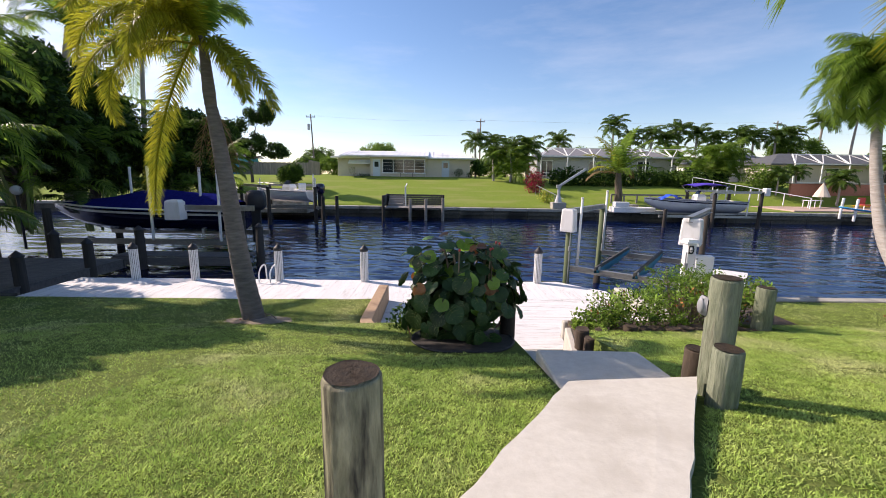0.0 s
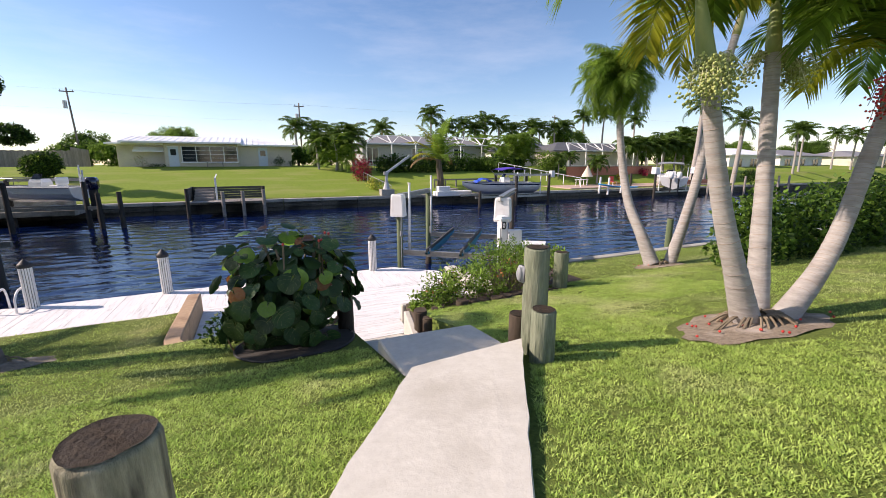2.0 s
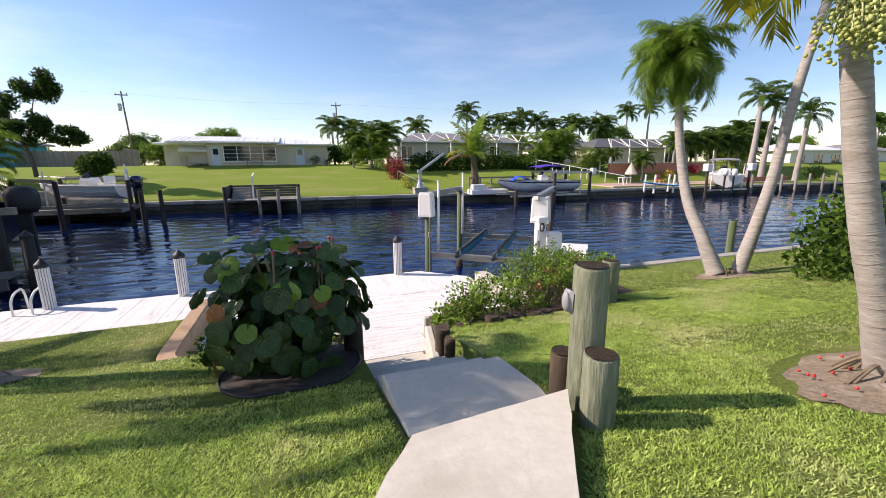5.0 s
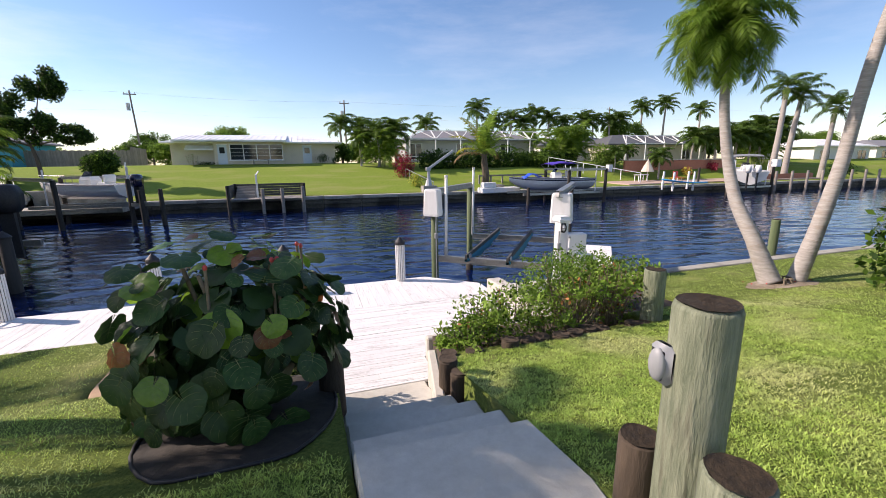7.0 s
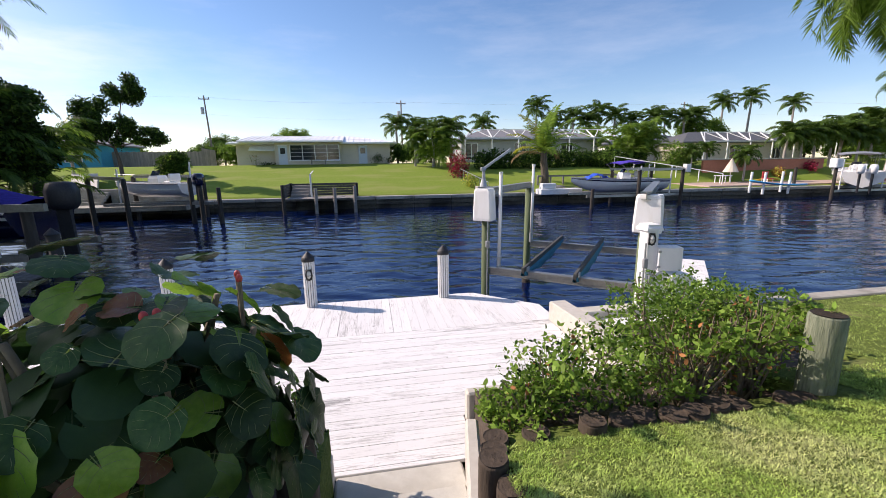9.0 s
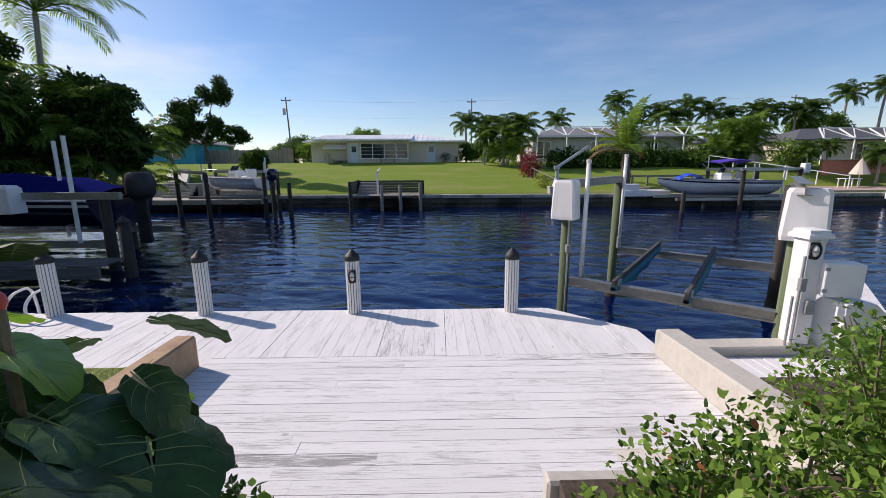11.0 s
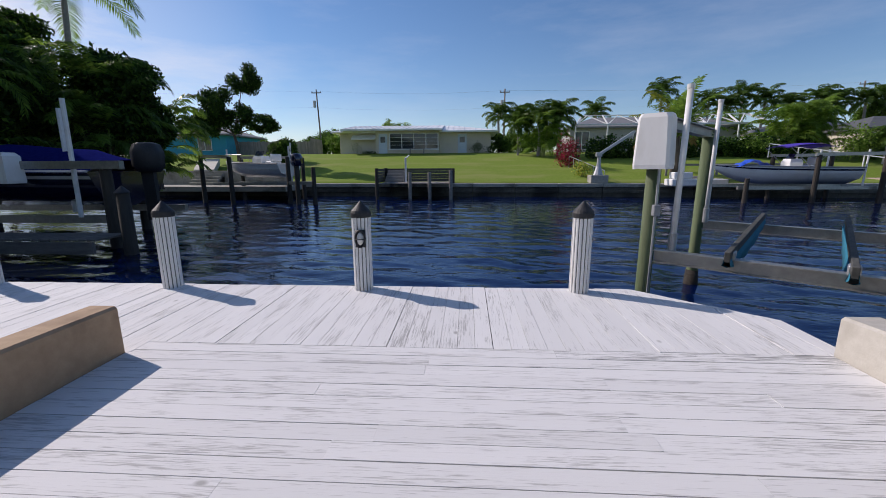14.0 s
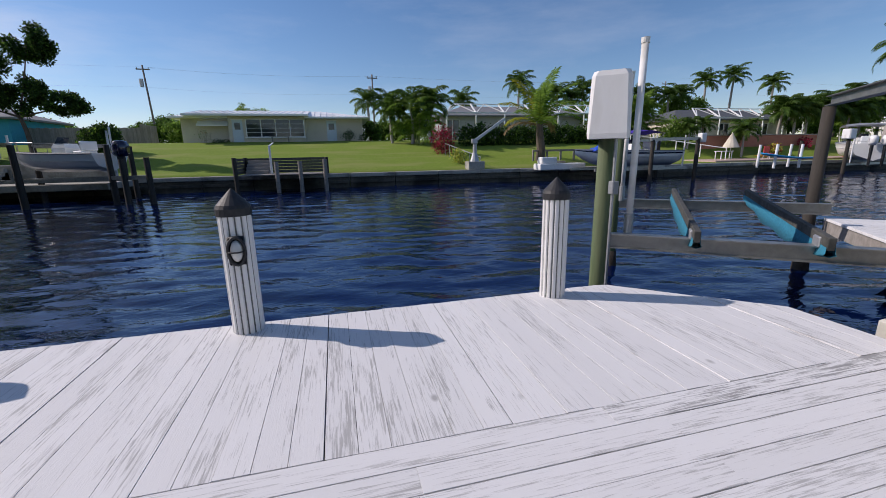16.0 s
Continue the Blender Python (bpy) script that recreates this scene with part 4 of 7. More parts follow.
# catwalk beyond the lift
cat = thing("catwalk", "white planked catwalk beside the boat lift", "catwalk")
o = LA + LU * (SPAN + 0.12)
for k in range(20):
    v = 0.98 + k * pitch
    a, b = o + LV * v, o + LU * 1.1 + LV * v
    part("plank", Geo().beam((a.x, a.y, -1.12), (b.x, b.y, -1.12), pitch - 0.006, 0.04, 0.004), M_BOARD_Y, cat)
for u in (0.05, 1.05):
    a, b = o + LU * u + LV * 0.98, o + LU * u + LV * (0.98 + 20 * pitch)
    part("stringer", Geo().beam((a.x, a.y, -1.24), (b.x, b.y, -1.24), 0.05, 0.2), M_GREYWOOD, cat)
for u, v in ((0.12, 1.15), (1.0, 1.15), (1.0, 3.6)):
    p = o + LU * u + LV * v
    part("support", Geo().tube([(p.x, p.y, -3.4), (p.x, p.y, -1.14)], 0.11, 10), M_PILE_DARK, cat)

# power post with fish table
post = thing("power_post", "white painted power post with boxes and cable coil", "power post")
part("column", Geo().box((6.04, 9.54, -1.128), (6.25, 9.76, 0.2), 0.012), M_WHITE, post)
part("post_cap", Geo().loft([[(6.145 + s * w, 9.65 + t * w, z) for s, t in ((-1, -1), (1, -1), (1, 1), (-1, 1))] for w, z in ((0.15, 0.2), (0.15, 0.24), (0.12, 0.27), (0.12, 0.3), (0.08, 0.31))], True, True), M_WHITE, post)
turn = Matrix.Translation((6.42, 9.5, 0)) @ Matrix.Rotation(radians(-18), 4, "Z")
cab = part("cabinet", Geo().box((-0.19, -0.12, -0.47), (0.19, 0.12, -0.07), 0.012, turn), M_WHITE, post, "white electric cabinet")
part("hinge", Geo().box((-0.2, -0.132, -0.16), (-0.15, -0.121, -0.12), 0.003, turn), M_GALV, cab)
part("hinge", Geo().box((-0.2, -0.132, -0.42), (-0.15, -0.121, -0.38), 0.003, turn), M_GALV, cab)
part("bench_box", Geo().loft([[(6.36 + dx * s, 9.28 + dy * s, z) for dx, dy in ((0, 0), (0.46, 0), (0.46, 0.42), (0, 0.42))] for s, z in ((1.0, -1.128), (1.0, -0.68), (1.04, -0.68), (1.04, -0.64), (0.75, -0.52))], True, True), M_WHITE, post, "white dock box")
lamp = caged_light(post, (-0.25, -1), 0.11, 0.06)
lamp.location = (6.14, 9.65, 0)
part("conduit", Geo().tube([(6.0, 9.52, -1.128), (6.0, 9.52, 0.0)], 0.016, 8), M_GALV, post, "grey metal conduit")
part("conduit", Geo().tube([(5.96, 9.55, -1.128), (5.96, 9.55, -0.5)], 0.014, 8), M_GALV, post, "grey metal conduit")
part("outlet_box", Geo().box((5.96, 9.47, -0.42), (6.04, 9.525, -0.26), 0.008), M_GREYPL, post)
part("outlet_box", Geo().box((6.1, 9.49, -0.72), (6.2, 9.539, -0.55), 0.008), M_GREYPL, post)

# swim ladder at the dock's edge
lad = thing("swim_ladder", "white tubular swim ladder hooked on the dock edge", "ladder")
for xx in (-4.75, -4.45):
    pts = curve_points([(xx, 10.75, DECK), (xx, 10.78, DECK + 0.28), (xx, 11.0, DECK + 0.42), (xx, 11.22, DECK + 0.28), (xx, 11.26, DECK - 0.9)], 5)
    part("rail", Geo().tube(pts, 0.021, 8), M_PVC, lad, smooth=True)
for z in (-1.35, -1.62, -1.9):
    part("rung", Geo().tube([(-4.75, 11.26, z), (-4.45, 11.26, z)], 0.018, 8), M_PVC, lad)


# ---- log posts ----
def log_post(x, y, z0, z1, r, label, material=None, lean=(0, 0), group="posts along the path", seed=0, end=None):
    rng = random.Random(seed)
    ob = thing("log_post", label, "post", group)
    n = 22
    wob = [1 + 0.035 * math.sin(3 * a + seed) + rng.uniform(-0.02, 0.02) for a in (2 * math.pi * k / n for k in range(n))]
    h = z1 - z0 + 0.15
    rings = []
    for s, k in ((0, 1.02), (0.3, 1.0), (0.7, 0.99), (0.985, 0.975), (1.0, 0.93)):
        rings.append([(x + lean[0] * s + r * k * wob[i] * math.cos(2 * math.pi * i / n), y + lean[1] * s + r * k * wob[i] * math.sin(2 * math.pi * i / n), z0 - 0.15 + h * s) for i in range(n)])
    part("trunk", Geo().loft(rings, True, True), material or M_LOG, ob, smooth=True)
    g = Geo()
    cx, cy = x + lean[0], y + lean[1]
    tops = []
    for q in (0.9, 0.8, 0.7, 0.6, 0.5, 0.4, 0.3, 0.2, 0.1, 0.02):
        tops.append([(cx + r * q * wob[i] * math.cos(2 * math.pi * i / n), cy + r * q * wob[i] * math.sin(2 * math.pi * i / n), z1 + 0.004 + (0.006 if int(q * 10) % 2 else 0) + rng.uniform(-0.002, 0.002)) for i in range(n)])
    g.loft(tops, True)
    part("end_grain", g, end or M_LOG_END, ob, "dark cracked end grain with growth rings", True)
    return ob


log_post(-0.272, 1.43, 0.25, 1.03, 0.11, "weathered brown log post with a dark cracked top", M_LOG_BROWN, seed=1)
tall = log_post(2.34, 3.18, -0.08, 0.955, 0.116, "tall greenish log post carrying a grey lamp", seed=2)
log_post(2.24, 2.93, -0.03, 0.47, 0.108, "short pale log post beside the concrete path", seed=3)
log_post(2.32, 3.4, -0.12, 0.26, 0.095, "low dark log post beside the concrete path", M_LOG_DARK, seed=4)
log_post(5.25, 6.2, -0.68, 0.055, 0.135, "greenish log post at the corner of the shrub bed", seed=5)
log_post(1.06, 5.62, -0.62, -0.03, 0.11, "dark wet log post beside the sea grape", M_LOG_DARK, seed=6)
log_post(13.4, 10.0, -2.6, -0.22, 0.11, "green mooring pile beyond the seawall", M_PILE, seed=7)
lamp = part("post_lamp", Geo().box((2.205, 3.2, 0.63), (2.265, 3.3, 0.79), 0.025), M_GREYPL, tall, "grey oval post lamp", True)
g = Geo().ball((2.205, 3.25, 0.71), (0.022, 0.038, 0.068), 12, 8)
part("lens", g, M_GREYPL, lamp, "frosted lens", True)
rng = random.Random(3)
for k in range(12):
    x = 2.66 + k * 0.215
    log_post(x + rng.uniform(-0.03, 0.03), 6.1 + rng.uniform(-0.05, 0.05), -0.9, -0.6 + rng.uniform(-0.06, 0.05), 0.103 * rng.uniform(0.85, 1.2), "short dark log edging the shrub bed", M_LOG_DARK, group="log edging", seed=20 + k, end=M_LOG_DARK)
for k, (x, y, z) in enumerate(((2.33, 6.09, -0.6), (2.27, 5.94, -0.58), (2.21, 5.77, -0.5), (2.27, 5.58, -0.55))):
    log_post(x, y, -1.6, z, 0.1, "short dark log beside the steps", M_LOG_DARK, group="log edging", seed=50 + k, end=M_LOG_DARK)

# weed mat and edging round the sea grape
ring = [(0.42 + 0.72 * math.cos(a) * (1 if math.cos(a) < 0 else 0.92), 5.35 + 0.82 * max(-1, min(1, 1.15 * math.sin(a)))) for a in (2 * math.pi * k / 32 for k in range(32))]
bedz = lambda x, y: lawn_z(x, min(y, 6.2)) + 0.012
g = Geo()
g.loft([[(0.42 + (x - 0.42) * s, 5.35 + (y - 5.35) * s, bedz(0.42 + (x - 0.42) * s, 5.35 + (y - 5.35) * s) + (1 - s) * 0.08 + rng.uniform(-0.01, 0.01)) for x, y in ring] for s in (1, 0.8, 0.55, 0.3, 0.02)], True)
tagged(part("weed_mat", g, M_WEEDMAT, smooth=True), "dark weed mat and soil under the sea grape", "weed mat")
tagged(part("edging", Geo().tube([(x, y, bedz(x, y) + 0.004) for x, y in ring + ring[:1]], 0.013, 8), M_BLACK, smooth=True), "black plastic edging round the planting bed", "edging")


# ---- sea grape ----
def round_leaf(seed, fold, n=24):
    """A leathery, nearly round leaf with a notched base, wavy rim and cupped blade."""
    rng = random.Random(seed)
    g = Geo()
    rim = []
    for k in range(n + 1):
        a = math.pi * (0.05 + 1.9 * k / n) + math.pi
        r = 0.5 * (1 + 0.03 * math.sin(5 * a + seed) + rng.uniform(-0.012, 0.012))
        rim.append((r * math.sin(a) * 1.08, 0.47 + r * math.cos(a) * 0.98, a))
    rings = []
    for q in (1.0, 0.72, 0.4):
        row = []
        for x, y, a in rim:
            px, py = x * q, 0.36 + (y - 0.36) * q
            ripple = 0.025 * math.sin(9 * a + seed) * q ** 3
            row.append((px, py, fold * abs(px) * (1.2 - 0.4 * q) + ripple - 0.16 * py * py * q))
        rings.append(row)
    m = n + 1
    v = rings[0] + rings[1] + rings[2] + [(0, 0.36, 0.0)]
    f = [(i * m + k, (i + 1) * m + k, (i + 1) * m + k + 1, i * m + k + 1) for i in range(2) for k in range(n)]
    g.add(v, f + [(2 * m + k, 3 * m, 2 * m + k + 1) for k in range(n)])
    return g


def vein_web(fold):
    """Pale midrib and side veins standing just above the blade."""
    g = Geo()

    def at(x, y):
        return (x, y, fold * abs(x) * 0.95 - 0.13 * y * y + 0.012)

    g.tube([at(0, 0.0), at(0, 0.35), at(0, 0.65), at(0, 0.92)], [0.011, 0.009, 0.006, 0.003], 3, False)
    for y0, reach, rise in ((0.06, 0.4, 0.0), (0.16, 0.46, 0.12), (0.3, 0.44, 0.2), (0.46, 0.36, 0.22), (0.62, 0.24, 0.18)):
        for sg in (-1, 1):
            g.tube([at(0, y0), at(sg * reach * 0.45, y0 + rise * 0.3), at(sg * reach * 0.8, y0 + rise * 0.75), at(sg * reach, y0 + rise * 1.2)], [0.006, 0.005, 0.004, 0.002], 3, False)
    return g


def build_sea_grape():
    bush = thing("sea_grape", "large sea grape shrub with round leathery green leaves", "shrub")
    rng = random.Random(21)
    cx, cy, z0 = 0.40, 5.5, -0.55
    stems = []
    for k in range(13):
        a, d = 2 * math.pi * k / 13 + rng.uniform(-0.2, 0.2), rng.uniform(0.35, 0.75)
        top = (cx + d * math.cos(a) * 0.95, cy + d * math.sin(a) * 0.85, rng.uniform(0.25, 0.85))
        pts = curve_points([(cx + 0.12 * math.cos(a), cy + 0.12 * math.sin(a), z0), (cx + 0.5 * d * math.cos(a + 0.4), cy + 0.5 * d * math.sin(a + 0.4), z0 + 0.45), top], 5)
        part("stem", Geo().tube(pts, [0.028 - 0.014 * i / (len(pts) - 1) for i in range(len(pts))], 7), M_STEM, bush, smooth=True)
        stems.append(pts)
    kinds = []
    for s, fold in ((1, 0.10), (2, 0.22), (3, -0.06), (4, 0.3)):
        kinds.append((round_leaf(s, fold).mesh("leaf", True), vein_web(fold).mesh("vein")))
    made = {}
    for i in range(340):
        u = rng.random()
        a = rng.uniform(0, 2 * math.pi)
        e = math.asin(rng.uniform(-0.72, 1.0))
        r = rng.uniform(0.72, 1.03) if u < 0.8 else rng.uniform(0.3, 0.7)
        sx, sy, sz = 0.84, 0.82, 0.8
        r *= 1 + 0.16 * math.sin(3 * a + 1) * math.cos(4 * e)
        p = Vector((cx + sx * r * math.cos(e) * math.cos(a), cy + sy * r * math.cos(e) * math.sin(a), 0.17 + sz * r * math.sin(e)))
        if p.z < -0.5 or p.x > 1.22 or (p.z < 0.0 and p.x > 0.55 and rng.random() < 0.8):
            continue
        outward = Vector((math.cos(e) * math.cos(a), math.cos(e) * math.sin(a), math.sin(e) + 0.25)).normalized()
        nrm = (outward + Vector((rng.uniform(-0.55, 0.55), rng.uniform(-0.55, 0.55), rng.uniform(-0.25, 0.6)))).normalized()
        down = Vector((rng.uniform(-0.7, 0.7), rng.uniform(-0.7, 0.7), -0.9))
        yv = (down - nrm * down.dot(nrm)).normalized()
        xv = yv.cross(nrm)
        size = rng.uniform(0.1, 0.27) * (0.8 if p.z > 0.7 else 1)
        v = rng.random()
        # backlit lime only higher up, so the low leaves stay dark as in shade
        material = M_GRAPE_RED if v < 0.06 else (M_GRAPE_LIME if v < 0.27 and p.z > 0.15 else M_GRAPE)
        k = rng.randrange(4)
        key = (k, material.name)
        if key not in made:
            me = kinds[k][0].copy()
            me.materials.append(material)
            made[key] = me
        ob = part("leaf", made[key], material, bush)
        ob.matrix_basis = Matrix(((xv.x * size, yv.x * size, nrm.x * size, p.x), (xv.y * size, yv.y * size, nrm.y * size, p.y), (xv.z * size, yv.z * size, nrm.z * size, p.z), (0, 0, 0, 1)))
        vn = part("vein", kinds[k][1], M_VEIN, ob)
    for k in range(5):
        a = rng.uniform(0, 6.28)
        x, y = cx + 0.5 * math.cos(a), cy + 0.45 * math.sin(a)
        part("shoot", Geo().tube([(x, y, 0.4), (x + 0.01, y, 0.8)], 0.011, 6), M_STEM, bush)
        part("bud", Geo().ball((x + 0.01, y, 0.815), (0.016, 0.016, 0.022), 8, 6), M_REDPL, bush, "red leaf bud", True)
    # leaves deeper in the bush, too many to tell apart
    g = Geo()
    blade = round_leaf(7, 0.15, 12)
    for k in range(330):
        a, e, r = rng.uniform(0, 6.28), math.asin(rng.uniform(-0.85, 0.95)), rng.uniform(0.35, 0.86)
        p = Vector((cx + 0.82 * r * math.cos(e) * math.cos(a), cy + 0.8 * r * math.cos(e) * math.sin(a), 0.15 + 0.76 * r * math.sin(e)))
        nrm = Vector((math.cos(e) * math.cos(a) + rng.uniform(-0.6, 0.6), math.cos(e) * math.sin(a) + rng.uniform(-0.6, 0.6), math.sin(e) + 0.2 + rng.uniform(-0.3, 0.6))).normalized()
        down = Vector((rng.uniform(-0.7, 0.7), rng.uniform(-0.7, 0.7), -0.9))
        yv = (down - nrm * down.dot(nrm)).normalized()
        xv = yv.cross(nrm)
        z = rng.uniform(0.12, 0.24)
        if p.z < -0.48 or p.x > 1.15 or (p.z < 0.0 and p.x > 0.6):
            continue
        g.add([p + (xv * q[0] + yv * q[1] + nrm * q[2]) * z for q in blade.v], blade.f)
    tagged(part("inner_leaves", g, M_GRAPE, bush, "shaded inner leaves", True), kind="stuff")


build_sea_grape()


# ---- shrubs ----
def shrub(label, clumps, per, size, materials, seed, stems=8, z0=-0.88, name="shrub", sprays=0):
    ob = thing(name, label, "shrub")
    rng = random.Random(seed)
    for k in range(stems):
        c = rng.choice(clumps)
        t = (c[0] + rng.uniform(-0.7, 0.7) * c[3], c[1] + rng.uniform(-0.7, 0.7) * c[4], c[2] + rng.uniform(0.2, 0.9) * c[5])
        b = (c[0] + rng.uniform(-0.25, 0.25) * c[3], c[1] + rng.uniform(-0.25, 0.25) * c[4], z0)
        mid = tuple((p + q) / 2 + rng.uniform(-0.06, 0.06) for p, q in zip(b, t))
        pts = curve_points([b, mid, t], 4)
        part("stem", Geo().tube(pts, [0.014 - 0.009 * i / (len(pts) - 1) for i in range(len(pts))], 5), M_STEM, ob)
    tufts = []
    for k in range(sprays):
        c = rng.choice(clumps)
        a = rng.uniform(0, 6.28)
        u = rng.uniform(1.0, 1.45)
        b = Vector((c[0], c[1], c[2] - 0.5 * c[5]))
        t = Vector((c[0] + u * c[3] * math.cos(a), c[1] + u * c[4] * math.sin(a), c[2] + rng.uniform(0.0, 1.15) * c[5]))
        if seed == 31 and (t.y > 6.8 or t.x < 2.7 and t.z > -0.46):
            continue
        pts = curve_points([b, b.lerp(t, 0.55) + Vector((0, 0, 0.3 * c[5])), t], 6)
        part("twig", Geo().tube(pts, [0.007 - 0.005 * i / (len(pts) - 1) for i in range(len(pts))], 4), M_STEM, ob)
        tufts += [(*p, 0.05, 0.05, 0.05) for p in pts[5:]]
    if tufts:
        part("foliage", leaf_cloud("foliage", tufts, 1800, size * 1.15, seed * 5, 0.1, 0.6), materials[0][0], ob)
    for j, (m, share) in enumerate(materials):
        part("foliage", leaf_cloud("foliage", clumps, per * share, size, seed * 7 + j, 0.35), m, ob)
    return ob


shrub("leafy lime green shrub with rust-red young shoots", [(2.95, 6.55, -0.42, 0.42, 0.4, 0.34), (3.4, 6.6, -0.38, 0.45, 0.42, 0.4), (2.68, 6.42, -0.55, 0.27, 0.24, 0.22), (2.85, 6.7, -0.62, 0.27, 0.26, 0.2), (3.15, 6.88, -0.66, 0.28, 0.22, 0.18), (2.52, 6.3, -0.72, 0.16, 0.22, 0.18), (2.52, 6.68, -0.78, 0.15, 0.3, 0.16), (3.75, 6.4, -0.62, 0.3, 0.24, 0.2)], 4200, 0.05,
      ((M_LEAF_LIME, 0.6), (M_LEAF, 0.5), (M_LEAF_DARK, 0.2), (M_LEAF_RUST, 0.03)), 31, 34, sprays=80)
shrub("dense small-leaved green shrub by the retaining wall", [(4.25, 7.0, -0.3, 0.55, 0.5, 0.52), (4.9, 7.2, -0.3, 0.55, 0.5, 0.48), (5.4, 7.35, -0.4, 0.5, 0.5, 0.4)], 8500, 0.045,
      ((M_LEAF, 0.7), (M_LEAF_LIME, 0.4)), 32, 20, sprays=16)
shrub("twiggy yellow-green shrub with bare brown stems", [(4.3, 6.5, -0.35, 0.5, 0.35, 0.38), (4.85, 6.5, -0.33, 0.5, 0.35, 0.42), (5.15, 6.75, -0.35, 0.4, 0.35, 0.4)], 2600, 0.05,
      ((M_LEAF_LIME, 0.6), (M_LEAF_RUST, 0.16), (M_LEAF, 0.2)), 33, 90, sprays=60)
shrub("small dark glossy shrub beside the sea grape", [(-0.35, 6.15, -0.55, 0.38, 0.3, 0.36), (-0.1, 6.35, -0.6, 0.3, 0.25, 0.35), (0.75, 6.4, -0.55, 0.3, 0.2, 0.4)], 6000, 0.06, ((M_LEAF_DARK, 0.8), (M_LEAF, 0.25)), 34, 16)
hedge = shrub("tall green hibiscus hedge with a few red flowers", [(9.9 + 0.95 * k, 5.55 + 0.25 * math.sin(k * 2), 0.05 + 0.12 * math.sin(k * 1.7) + 0.04 * k, 0.85, 0.7, 1.08) for k in range(9)], 1700, 0.13,
              ((M_LEAF, 0.75), (M_LEAF_DARK, 0.5)), 35, 24, -0.7, "hedge")
for k in range(6):
    part("flower", leaf_cloud("flower", [(10.0 + 8 * rng.random(), 4.85 + rng.uniform(-0.1, 0.15), rng.uniform(-0.3, 1.0), 0.05, 0.05, 0.05)], 9000, 0.052, 60 + k), M_FRUIT_RED, hedge, "red flower")


# ---- palms ----
def ringed_trunk(parent, pts, radii, rings, n=16, bark=None):
    line = curve_points(pts, 14)
    m = len(line) - 1
    rad = [np.interp(i / m, np.linspace(0, 1, len(radii)), radii) * (1 + 0.012 * math.sin(i * 2.1)) for i in range(m + 1)]
    part("trunk", Geo().tube(line, rad, n), bark or M_BARK, parent, "ringed palm trunk", True)
    g = Geo()
    for k in range(rings):
        s = (k + 0.6) / rings
        x = (0.12 + 0.88 * s ** 0.8) * m * 0.995
        i = min(int(x), m - 1)
        p = line[i].lerp(line[i + 1], x - i)
        t = (line[i + 1] - line[i]).normalized()
        r = rad[i] + 0.0018
        g.tube([p - t * 0.004, p, p + t * 0.004], [r - 0.003, r, r - 0.003], n, False)
    tagged(part("ring_scar", g, bark or M_BARK_RING, parent, "brown leaf scar rings", True), kind="stuff")
    return line, rad


def fruit_bunch(parent, at, out, length, count, spread, material, seed, label):
    rng = random.Random(seed)
    g, b = Geo(), Geo()
    a = Vector(at)
    o = Vector(out).normalized()
    for k in range(28):
        d = (o + Vector((rng.uniform(-1, 1), rng.uniform(-1, 1), rng.uniform(-0.7, 0.5))) * spread).normalized()
        tip = a + d * length * rng.uniform(0.6, 1.0) + Vector((0, 0, -0.35 * length))
        mid = a + (d + Vector((0, 0, 0.2))) * length * 0.5
        pts = curve_points([a, mid, tip], 4)
        g.tube(pts, [0.009, 0.008, 0.007, 0.006, 0.005, 0.004, 0.004, 0.003, 0.003], 4, False)
        for j in range(count // 28):
            i = rng.randrange(3, len(pts))
            c = pts[i] + Vector((rng.uniform(-0.05, 0.05), rng.uniform(-0.05, 0.05), rng.uniform(-0.07, 0.02)))
            b.ball(c, 0.012, 6, 4)
    st = part("fruit_stalk", g, M_STALK if material is M_FRUIT else M_STEM, parent, "branched pale fruit stalk")
    tagged(part("fruit", b, material, st, label, True), kind="stuff")


def palm(label, trunk_pts, radii, rings, crown, seed, shaft=0.9, count=13, length=2.4, leaf=0.5, width=0.045, droop=1.9, fan=None, mats=None, fluffy=1, group="lawn palms", pairs=44, rise=(0.2, 1.35), lowest=None):
    ob = thing("palm_tree", label, "palm tree", group)
    line, rad = ringed_trunk(ob, trunk_pts, radii, rings)
    top = line[-1]
    t = (line[-1] - line[-3]).normalized()
    hub = top + t * shaft
    if shaft > 0.1:
        pts = [top + t * shaft * s for s in (-0.02, 0.15, 0.4, 0.75, 1.0)]
        r = rad[-1]
        part("crownshaft", Geo().tube(pts, [r * 1.02, r * 1.12, r * 0.98, r * 0.72, r * 0.42], 14), M_SHAFT, ob, "smooth green crownshaft", True)
    rng = random.Random(seed)
    for k in range(count):
        yaw = 2.4 * k + rng.uniform(-0.3, 0.3)
        s = k / max(1, count - 1)
        e = rise[1] + (rise[0] - rise[1]) * s
        if fan:
            yaw = fan(yaw, s)
        m = (mats or (M_FROND,))[k % len(mats or (1,))]
        base = hub - t * 0.25 * s * shaft
        geos = [frond(rng, base, yaw, e, length * rng.uniform(0.85, 1.08), droop * rng.uniform(0.8, 1.15), pairs, leaf, width, 0.45, 0.5, f) for f in ((0.35,) if fluffy == 1 else (0.9, 0.1, -0.6))]
        part("frond", merge(geos), m, ob)
    return ob, hub, top


